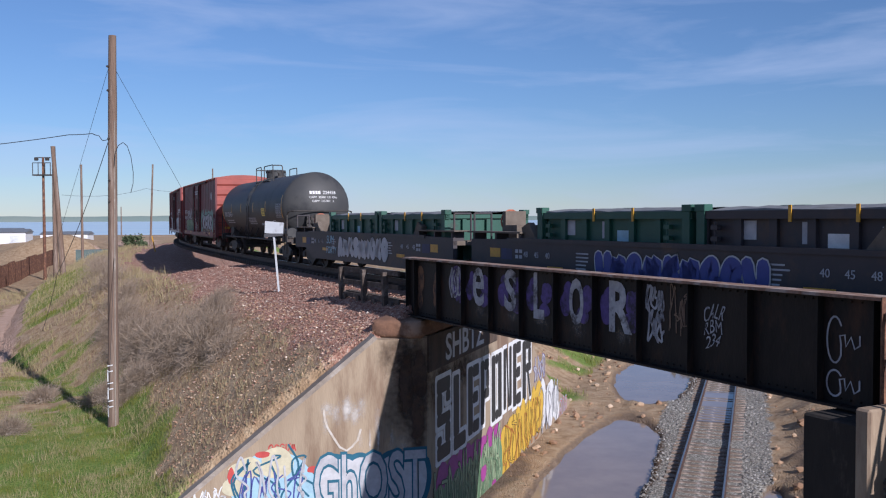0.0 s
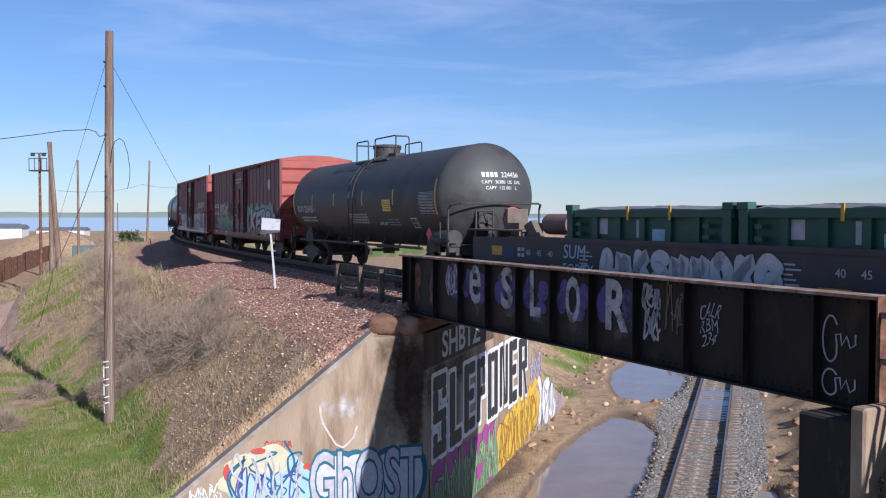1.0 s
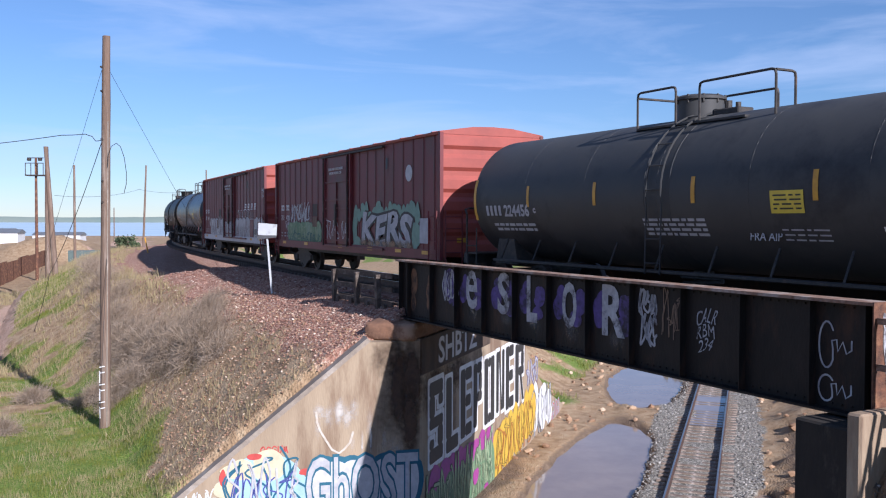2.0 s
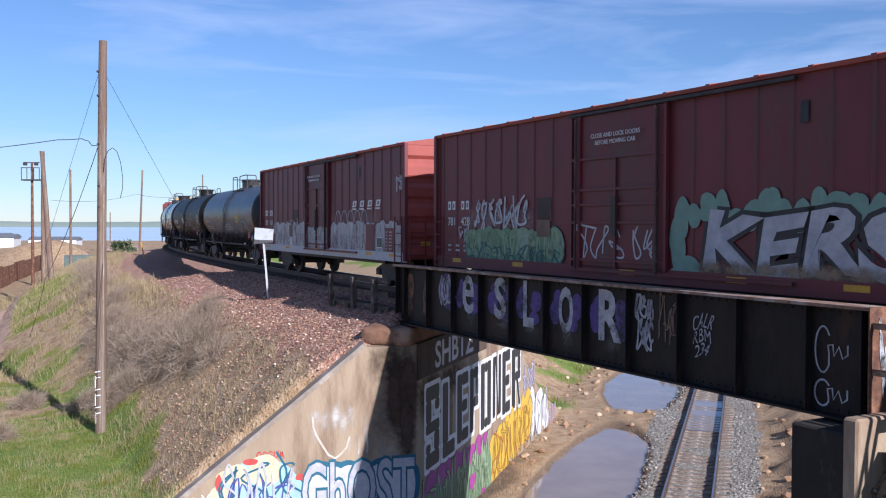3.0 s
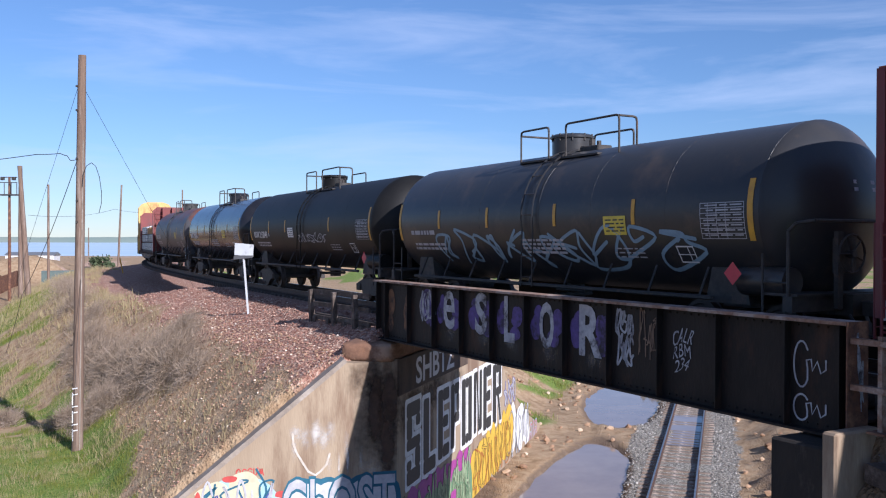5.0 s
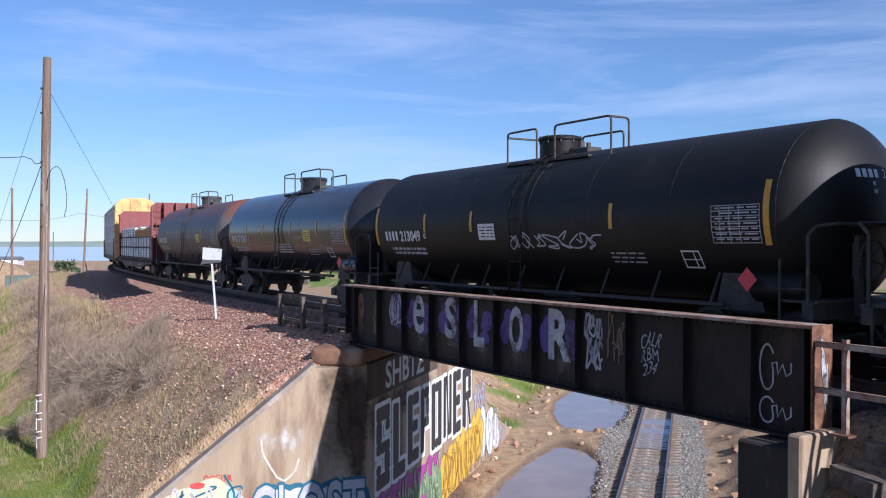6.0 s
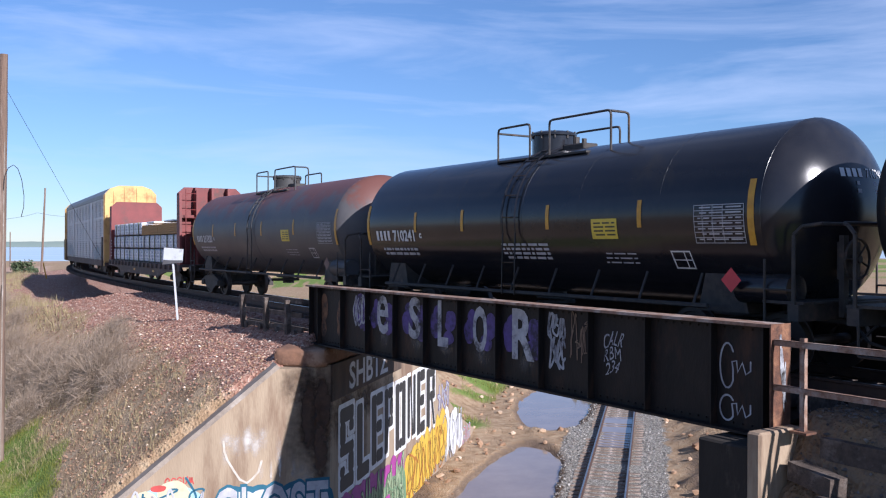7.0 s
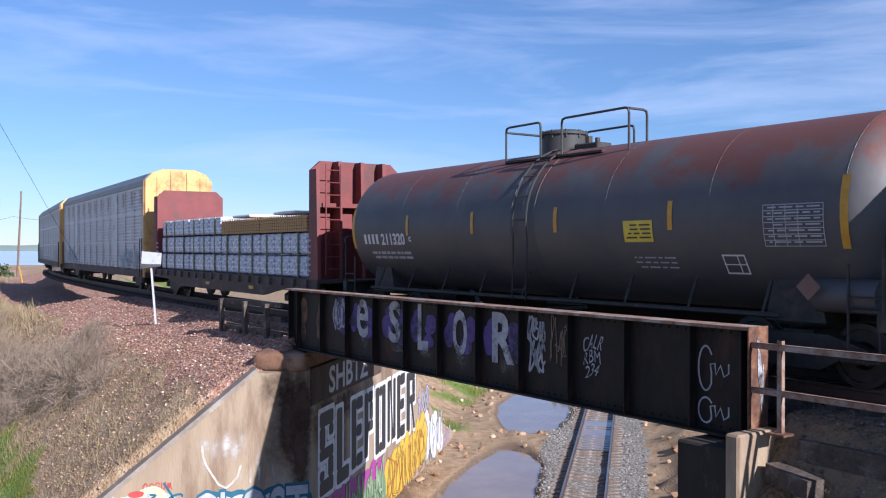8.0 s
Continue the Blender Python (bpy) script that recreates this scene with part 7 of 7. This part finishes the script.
def light_tower():
    t = thing("light_tower", pose(-47.5, 110.0, height(-47.5, 110.0)), "slim steel floodlight tower with a railed platform", "light tower")
    part("mast", rod(B(), (0, 0, 0), (0, 0, 14.6), 0.2, 0.13, 10), M["rust"], t)
    part("platform", box(B(), -1.1, 1.1, -0.5, 0.5, 12.4, 12.55), M["blacksteel"], t)
    for x in (-1.05, -0.4, 0.4, 1.05):
        part("rail_post", rod(B(), (x, -0.45, 12.5), (x, -0.45, 13.9), 0.05, n=5), M["blacksteel"], t)
    part("top_rail", rod(B(), (-1.1, -0.45, 13.9), (1.1, -0.45, 13.9), 0.05, n=5), M["blacksteel"], t)
    for x in (-0.8, 0.5):
        part("lamp", box(B(), x - 0.2, x + 0.2, -0.2, 0.2, 14.2, 14.55, 0.05), M["blacksteel"], t)
    part("cross_arm", box(B(), -1.0, 0.9, -0.06, 0.06, 14.5, 14.6), M["blacksteel"], t)


light_tower()


def track_sign():
    x, y = -6.1, 34.2
    z = height(x, y)
    s = thing("track_sign", pose(x, y, z - 0.2, 0, 0, -12), "grey metal track sign on a leaning post, seen from behind", "sign")
    part("post", beam(B(), (0.02, 0, 0), (-0.22, 0, 2.8), 0.05, 0.07, (0, 1, 0)), M["rackgrey"], s)
    part("plate", prism(B(), [(-0.52, 2.38), (0.2, 2.32), (0.23, 2.76), (-0.5, 2.82)], -0.05, -0.03), M["rackgrey"], s)
    part("lower_plate", prism(B(), [(-0.55, 2.2), (0.2, 2.28), (0.2, 2.36), (-0.52, 2.36)], -0.07, -0.052), M["rackdark"], s)


track_sign()


def stake():
    s = thing("marker_stake", pose(-31.5, 101.0, height(-31.5, 101.0)), "yellow marker stake on the embankment", "stake")
    part("shaft", rod(B(), (0, 0, 0), (-0.35, 0, 1.7), 0.07, n=6), M["yellow"], s)


stake()


# ---- yard beyond the road ----
def rusty_fence():
    f = thing("rusty_fence", None, "rust-brown corrugated steel fence along the dirt road", "fence")
    a, b = Vector((-44.0, 90.0, 0)), Vector((-63.0, 150.0, 0))
    d = (b - a).normalized()
    n = 12
    for i in range(n):
        p, q = a.lerp(b, i / n), a.lerp(b, (i + 0.97) / n)
        bm = B()
        k = 12
        nrm = Vector((-d.y, d.x, 0))
        rng = random.Random(i)
        zt = height(p.x, p.y) + 2.35 + rng.uniform(-0.12, 0.12)
        rows = [(p.lerp(q, j / k) + nrm * (0.09 if j % 2 else 0.0)) for j in range(k + 1)]
        v0 = [bm.verts.new((r.x, r.y, zt - 2.9)) for r in rows]
        v1 = [bm.verts.new((r.x, r.y, zt)) for r in rows]
        w0 = [bm.verts.new((r.x - nrm.x * 0.03, r.y - nrm.y * 0.03, zt - 2.9)) for r in rows]
        w1 = [bm.verts.new((r.x - nrm.x * 0.03, r.y - nrm.y * 0.03, zt)) for r in rows]
        for j in range(k):
            bm.faces.new((v0[j], v0[j + 1], v1[j + 1], v1[j]))
            bm.faces.new((w0[j], w0[j + 1], w1[j + 1], w1[j]))
            bm.faces.new((v1[j], v1[j + 1], w1[j + 1], w1[j]))
        part("panel", bm, M["rust"], f)


rusty_fence()


def shed(x, y, w, dpt, hgt, label, turn=0):
    s = thing("shed", pose(x, y, height(x, y), 0, 0, turn), label, "shed", "sheds in the yard")
    part("wall", box(B(), -w / 2, w / 2, -dpt / 2, dpt / 2, 0, hgt), M["white"], s)
    part("roof", prism(B(), [(-dpt / 2 - 0.3, hgt), (dpt / 2 + 0.3, hgt), (0, hgt + 0.9)], -w / 2 - 0.3, w / 2 + 0.3, "x"), M["rackroof"], s)
    for k in range(3):
        part("door", box(B(), -w / 2 + w * (k + 0.3) / 3, -w / 2 + w * (k + 0.7) / 3, -dpt / 2 - 0.06, -dpt / 2 + 0.02, 0, hgt * 0.75), M["rackgrey"], s)


shed(-113.0, 233.0, 16.0, 8.0, 3.4, "low white metal shed in a yard", 12)
shed(-150.0, 300.0, 26.0, 10.0, 3.6, "long white metal shed near the bay", 5)
shed(-118.0, 290.0, 14.0, 8.0, 2.6, "small pale shed with a grey roof", 8)


def parked_box(x, y, col):
    c = thing("shipping_container", pose(x, y, height(x, y), 0, 0, 20), "teal steel shipping container beside a dirt mound", "container")
    part("body", box(B(), -3, 3, -1.2, 1.2, 0, 2.5), col, c)
    for i in range(12):
        part("rib", box(B(), -2.9 + i * 0.5, -2.75 + i * 0.5, -1.26, -1.2, 0.1, 2.4), col, c)


M["tealbox"] = mat("faded_teal_paint", (0.09, 0.13, 0.12), (0.07, 0.1, 0.095), 0.6, 0, 2, 8)
parked_box(-52.5, 140.0, M["tealbox"])


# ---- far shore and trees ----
# distance haze is mixed into the hills' colour
M["hill"] = mat("haze_tinted_far_hills", (0.19, 0.25, 0.23), (0.23, 0.27, 0.24), 1.0, 0, 0.004, 5, spec=0.0)
M["leaf"] = mat("dusty_leaf", (0.05, 0.075, 0.03), (0.085, 0.1, 0.045), 0.8, 0, 0.6, 6)
M["bark"] = mat("grey_bark", (0.13, 0.1, 0.08), (0.09, 0.07, 0.06), 0.9, 0, 4, 6)


def far_hills():
    bm = B()
    n = 160
    rng = np.random.RandomState(4)
    prof = np.convolve(rng.uniform(0, 1, n + 40), np.ones(20) / 20, "same")[20:n + 20]
    prev = None
    for i in range(n + 1):
        a = radians(40 + 100 * i / n)
        h = -4 + 34 * float(prof[min(i, n - 1)]) * (1 if i > n * 0.45 else 0.75)
        r = 3450
        row = [bm.verts.new((r * math.cos(a), r * math.sin(a), -12)), bm.verts.new(((r + 60) * math.cos(a), (r + 60) * math.sin(a), h)), bm.verts.new(((r + 500) * math.cos(a), (r + 500) * math.sin(a), h * 0.8))]
        if prev:
            bm.faces.new((prev[0], row[0], row[1], prev[1]))
            bm.faces.new((prev[1], row[1], row[2], prev[2]))
        prev = row
    tagged(new("backdrop", mesh_of("backdrop", bm, M["hill"], 180)), "low green hills across the bay, haze mixed into their colour", "hills", kind="structure")


far_hills()


def tree(x, y, hgt, seed):
    rng = random.Random(seed)
    z = height(x, y)
    t = thing("tree", pose(x, y, z, 0, 0, rng.uniform(0, 360)), "dark green scrubby tree on the far plain", "tree", "trees on the far plain")
    bm = rod(B(), (0, 0, -0.3), (0.1, 0, hgt * 0.45), 0.22, 0.13, 8)
    limbs = []
    for i in range(6):
        a = rng.uniform(0, 6.28)
        e = Vector((math.cos(a) * hgt * rng.uniform(0.2, 0.42), math.sin(a) * hgt * rng.uniform(0.2, 0.42), hgt * rng.uniform(0.5, 0.9)))
        rod(bm, (0.05, 0, hgt * 0.35), e, 0.1, 0.03, 6)
        limbs.append(e)
    part("trunk", bm, M["bark"], t)
    vs, fs = [], []
    for e in limbs + [Vector((0, 0, hgt * 0.85))]:
        for k in range(90):
            c = e + Vector((rng.gauss(0, 1), rng.gauss(0, 1), rng.gauss(0, 0.7))) * hgt * 0.13
            u = Vector((rng.uniform(-1, 1), rng.uniform(-1, 1), rng.uniform(-1, 1))).normalized()
            w = u.orthogonal().normalized()
            b = len(vs)
            q = rng.uniform(0.2, 0.42)
            vs += [c + u * q, c + w * q * 0.6, c - u * q, c - w * q * 0.6]
            fs.append((b, b + 1, b + 2, b + 3))
    me = bpy.data.meshes.new("crown")
    me.from_pydata(vs, [], fs)
    me.materials.append(M["leaf"])
    part("crown", me, None, t)


for i, (x, y, hgt) in enumerate(((88, 262, 7.0), (97, 275, 8.5), (106, 290, 7.0), (115, 268, 6.0), (122, 300, 8.0), (133, 285, 7.5), (99, 320, 7.0), (143, 310, 8.5), (81, 300, 6.5), (150, 280, 6.5), (128, 340, 8.0), (108, 345, 8.5), (160, 330, 8.0), (-66, 196, 3.4), (-62, 190, 2.6), (19.5, 63.0, 2.6), (17.5, 66.0, 2.2))):
    tree(x, y, hgt, i)


# ---- plants and stones ----
def scatter(n, x0, x1, y0, y1, seed):
    rng = np.random.RandomState(seed)
    x, y = rng.uniform(x0, x1, n), rng.uniform(y0, y1, n)
    return rng, x, y, ground(x, y)


def leafy(m, share=0.45):
    """Lets light through thin blades."""
    nt = m.node_tree
    b = nt.nodes["Principled BSDF"]
    tr = nt.nodes.new("ShaderNodeBsdfTranslucent")
    mx = nt.nodes.new("ShaderNodeMixShader")
    mx.inputs[0].default_value = share
    nt.links.new(b.inputs["Base Color"].links[0].from_socket, tr.inputs["Color"])
    nt.links.new(b.outputs[0], mx.inputs[1])
    nt.links.new(tr.outputs[0], mx.inputs[2])
    nt.links.new(mx.outputs[0], nt.nodes["Material Output"].inputs["Surface"])
    return m


M["grassblade"] = leafy(mat("spring_grass", (0.19, 0.22, 0.035), (0.3, 0.3, 0.08), 0.85, 0, 0.6, 7, 0, 40, (0.46, 0.4, 0.22), 0.38, 0.8, spec=0.2))
M["drygrass"] = leafy(mat("dry_grass", (0.5, 0.41, 0.23), (0.38, 0.31, 0.16), 0.85, 0, 0.8, 6))
M["twig"] = leafy(mat("grey_brown_twig", (0.4, 0.315, 0.235), (0.3, 0.23, 0.165), 0.9, 0, 0.7, 6, 0, 40, (0.46, 0.38, 0.31), 0.3, 1.2), 0.3)


def blades(name, x, y, z, rng, hmin, hmax, width, material, label, spread=0.5):
    n = len(x)
    h = rng.uniform(hmin, hmax, n)
    a, b = rng.uniform(0, 2 * np.pi, n), rng.uniform(0, 2 * np.pi, n)
    dx, dy = np.cos(a) * width / 2, np.sin(a) * width / 2
    lx, ly = np.cos(b) * h * spread * rng.uniform(0, 1, n), np.sin(b) * h * spread * rng.uniform(0, 1, n)
    v = np.empty((n, 3, 3))
    v[:, 0] = np.stack([x - dx, y - dy, z - 0.02], 1)
    v[:, 1] = np.stack([x + dx, y + dy, z - 0.02], 1)
    v[:, 2] = np.stack([x + lx, y + ly, z + h], 1)
    me = bpy.data.meshes.new(name)
    me.from_pydata(v.reshape(-1, 3).tolist(), [], np.arange(3 * n).reshape(-1, 3).tolist())
    me.materials.append(material)
    tagged(new(name, me), label, "grass", kind="stuff")


def plant_grass():
    rng, x, y, g = scatter(420000, -24, -4, 21, 52, 11)
    clump = waves(x, y, 21, 0.8) + 0.5 * waves(x, y, 22, 0.3)
    keep = (g[2] > 0.35) & (rng.uniform(0, 1, x.size) < 0.45 + 0.5 * clump)
    blades("grass", x[keep], y[keep], g[0][keep], rng, 0.03, 0.15, 0.018, M["grassblade"], "fresh green grass on the embankment foot")
    rng, x, y, g = scatter(90000, -26, -3, 22, 70, 12)
    clump = waves(x, y, 31, 1.6) + 0.6 * waves(x, y, 32, 0.5)
    s, lat = near_track(x, y)
    keep = (clump > 0.22) & (lat > 4.8) & (g[4] < 0.3) & (g[0] > -5.6) & (rng.uniform(0, 1, x.size) < 0.7)
    blades("dry_grass", x[keep], y[keep], g[0][keep], rng, 0.1, 0.42, 0.018, M["drygrass"], "pale dry grass tufts on the slope", 0.8)
    rng, x, y, g = scatter(110000, -42, -11, 42, 115, 14)
    clump = waves(x, y, 33, 2.2) + 0.6 * waves(x, y, 34, 0.6)
    s, lat = near_track(x, y)
    keep = (clump > 0.0) & (lat > 5.0) & (lat < 17) & (g[4] < 0.3) & (rng.uniform(0, 1, x.size) < np.where(g[2] > 0.4, 0.2, 0.6))
    blades("dry_grass", x[keep], y[keep], g[0][keep], rng, 0.15, 0.65, 0.04, M["drygrass"], "tall straw-coloured grass along the embankment", 0.8)
    rng, x, y, g = scatter(160000, -32, -11, 50, 88, 15)
    keep = (g[2] > 0.35) & (rng.uniform(0, 1, x.size) < 0.5 + 0.5 * waves(x, y, 23, 0.9))
    blades("grass", x[keep], y[keep], g[0][keep], rng, 0.05, 0.2, 0.03, M["grassblade"], "fresh green grass beside the dirt road")
    rng, x, y, g = scatter(40000, 3, 20, 44, 62, 13)
    keep = (g[2] > 0.3) & (rng.uniform(0, 1, x.size) < 0.3 + 0.6 * waves(x, y, 24, 1.1))
    blades("grass", x[keep], y[keep], g[0][keep], rng, 0.08, 0.3, 0.04, M["grassblade"], "green grass on the far bank")


plant_grass()


def shrub(x, y, r, hgt, seed, n):
    rng = np.random.RandomState(seed)
    z = height(x, y)
    t = thing("dry_shrub", pose(x, y, z), "tangled leafless grey-brown shrub on the embankment slope", "shrub", "dry shrubs on the slope")
    vs, fs = [], []
    for i in range(n):
        a, e = rng.uniform(0, 2 * np.pi), rng.uniform(0.02, 1.45)
        d = np.array([np.cos(a) * np.cos(e), np.sin(a) * np.cos(e), np.sin(e)])
        rad = rng.uniform(0.35, 1.0)
        p = d * np.array([r, r, hgt]) * rad * rng.uniform(0.5, 1.0)
        q = p + (d * 0.6 + rng.normal(0, 0.55, 3)) * rng.uniform(0.15, 0.42)
        q[2] = max(q[2], 0.0)
        w = np.cross(q - p, rng.normal(0, 1, 3))
        w = w / (np.linalg.norm(w) + 1e-6) * rng.uniform(0.004, 0.009)
        b = len(vs)
        vs += [p - w, p + w, q]
        fs.append((b, b + 1, b + 2))
    vs = np.array(vs)
    vs[:, 2] += ground(vs[:, 0] + x, vs[:, 1] + y)[0] - z
    me = bpy.data.meshes.new("twig_mass")
    me.from_pydata(vs.tolist(), [], fs)
    me.materials.append(M["twig"])
    part("twig_mass", me, None, t)
    bm = B()
    for i in range(9):
        a = rng.uniform(0, 2 * np.pi)
        rod(bm, (0, 0, -0.1), (np.cos(a) * r * 0.6, np.sin(a) * r * 0.6, hgt * rng.uniform(0.4, 0.85)), 0.02, 0.008, 5)
    part("stem_mass", bm, M["twig"], t)


for i, (x, y, r, hgt) in enumerate(((-8.3, 32.0, 1.5, 1.35), (-9.6, 33.6, 1.6, 1.4), (-10.8, 35.6, 1.7, 1.4), (-12.2, 37.5, 1.6, 1.3), (-8.9, 35.0, 1.3, 1.0), (-13.6, 39.8, 1.6, 1.2), (-15.0, 42.5, 1.5, 1.1), (-11.4, 33.6, 1.2, 0.9), (-7.3, 30.4, 0.9, 0.6), (-16.0, 46.0, 1.6, 1.1), (-18.2, 50.0, 1.6, 1.1), (-20.5, 55.5, 1.8, 1.2), (-13.0, 34.8, 1.0, 0.7), (-16.0, 36.6, 0.9, 0.6), (-23.0, 62.0, 1.8, 1.2), (-26.0, 70.0, 1.8, 1.1), (-14.6, 31.0, 0.7, 0.5))):
    shrub(x, y, r, hgt, 100 + i, 8500 if i < 8 else 3000)


def stone_material(name, stops):
    m = bpy.data.materials.new(name)
    m.use_nodes = True
    nt = m.node_tree
    b = nt.nodes["Principled BSDF"]
    b.inputs["Roughness"].default_value = 0.9
    g = nt.nodes.new("ShaderNodeNewGeometry")
    r = nt.nodes.new("ShaderNodeValToRGB")
    while len(r.color_ramp.elements) < len(stops):
        r.color_ramp.elements.new(0.5)
    for e, (p, c) in zip(r.color_ramp.elements, stops):
        e.position, e.color = p, (*c, 1)
    nt.links.new(g.outputs["Random Per Island"], r.inputs["Fac"])
    nt.links.new(r.outputs["Color"], b.inputs["Base Color"])
    return m


M["redstone"] = stone_material("red_ballast_stone", [(0.0, (0.17, 0.08, 0.058)), (0.45, (0.3, 0.155, 0.115)), (0.78, (0.42, 0.25, 0.185)), (0.93, (0.55, 0.41, 0.32)), (1.0, (0.75, 0.66, 0.55))])
M["greystone"] = stone_material("grey_gravel_stone", [(0.0, (0.12, 0.11, 0.1)), (0.6, (0.22, 0.2, 0.18)), (1.0, (0.4, 0.38, 0.35))])
M["darkstone"] = stone_material("dark_rubble_stone", [(0.0, (0.07, 0.06, 0.055)), (0.8, (0.15, 0.13, 0.115)), (1.0, (0.32, 0.29, 0.26))])
M["dirtclod"] = stone_material("dirt_clod", [(0.0, (0.22, 0.125, 0.07)), (0.6, (0.36, 0.23, 0.14)), (0.9, (0.44, 0.31, 0.2)), (1.0, (0.58, 0.46, 0.34))])


def stones(name, x, y, z, rng, smin, smax, material, label):
    n = len(x)
    if n < 6000:
        ico = bmesh.new()
        bmesh.ops.create_icosphere(ico, subdivisions=1, radius=1.0)
        base = np.array([v.co[:] for v in ico.verts])
        tri = np.array([[v.index for v in f.verts] for f in ico.faces])
        ico.free()
    else:
        base = np.array([(1, 0.3, 0.3), (-1, -0.2, 0.2), (0.2, 1, -0.1), (-0.2, -1, 0.2), (0.3, 0, 0.9), (0, 0.2, -1)], float)
        tri = np.array([(0, 2, 4), (2, 1, 4), (1, 3, 4), (3, 0, 4), (2, 0, 5), (1, 2, 5), (3, 1, 5), (0, 3, 5)])
    nb = len(base)
    size = smin + (smax - smin) * rng.uniform(0, 1, n) ** 2.5
    jit = rng.uniform(0.65, 1.25, (n, nb, 1)) * rng.uniform(0.75, 1.2, (n, 1, 3))
    a = rng.uniform(0, 2 * np.pi, n)
    v = base[None] * jit * size[:, None, None]
    ca, sa = np.cos(a)[:, None], np.sin(a)[:, None]
    tl = rng.uniform(-0.6, 0.6, n)[:, None]
    vx, vy, vz = v[..., 0] * ca - v[..., 1] * sa, v[..., 0] * sa + v[..., 1] * ca, v[..., 2] * 0.75
    vz = vz + vx * tl * 0.5
    v = np.stack([vx + x[:, None], vy + y[:, None], vz + (z + size * 0.3)[:, None]], -1)
    f = tri[None] + nb * np.arange(n)[:, None, None]
    me = bpy.data.meshes.new(name)
    me.from_pydata(v.reshape(-1, 3).tolist(), [], f.reshape(-1, 3).tolist())
    me.materials.append(material)
    tagged(new(name, me), label, "stones", kind="stuff")


def lay_stones():
    rng, x, y, g = scatter(90000, -16, 3, 23, 62, 41)
    s, lat = near_track(x, y)
    keep = (lat > 1.9) & (rng.uniform(0, 1, x.size) < np.clip(g[1] + 0.12, 0, 1) * np.clip(40 / y, 0.4, 1)) & (g[0] > -4.4)
    stones("ballast_stones", x[keep], y[keep], g[0][keep], rng, 0.016, 0.052, M["redstone"], "loose red and white ballast stones")
    rng, x, y, g = scatter(30000, -11, 0, 22, 40, 42)
    s, lat = near_track(x, y)
    keep = (lat > 3.5) & (lat < 9.5) & (g[2] < 0.4) & (g[0] > -5.2) & (rng.uniform(0, 1, x.size) < 0.45)
    stones("dirt_clods", x[keep], y[keep], g[0][keep], rng, 0.012, 0.045, M["dirtclod"], "scattered clods and pebbles on dirt")
    rng, x, y, g = scatter(60000, 3, 24, 20, 62, 43)
    v = (x - LX) * LV.x + (y - LY) * LV.y
    keep = (g[3] > 0.4) & (np.abs(v) > 1.25) & (rng.uniform(0, 1, x.size) < np.clip(32 / y, 0.4, 1))
    stones("gravel", x[keep], y[keep], g[0][keep], rng, 0.02, 0.065, M["greystone"], "grey gravel shoulders beside the lower track")
    rng, x, y, g = scatter(900, 2, 20, 26, 60, 44)
    keep = (g[3] < 0.4) & (g[0] > WATER_Z + 0.12)
    stones("rocks", x[keep], y[keep], g[0][keep], rng, 0.03, 0.22, M["dirtclod"], "scattered rocks on the muddy bank")
    rng, x, y, g = scatter(9000, 4.5, 12, 4, 12.5, 45)
    keep = g[0] > -3.0
    stones("rubble", x[keep], y[keep], g[0][keep], rng, 0.012, 0.05, M["darkstone"], "dark rubble beside the pier")


lay_stones()


def motions():
    for ob, s, half, *seat in CARS:
        seat = seat[0] if seat else Matrix()
        walk(ob, [(i * 0.2, on_track(s - SPEED * i * 0.2, half) @ seat) for i in range(41)])
    step = math.degrees(SPEED / 0.458) / FPS
    for w in WHEELS:
        at = w.matrix_basis.translation.copy()
        walk(w, [(i / FPS, pose(*at, 0, -step * i, 0)) for i in range(241)])


motions()
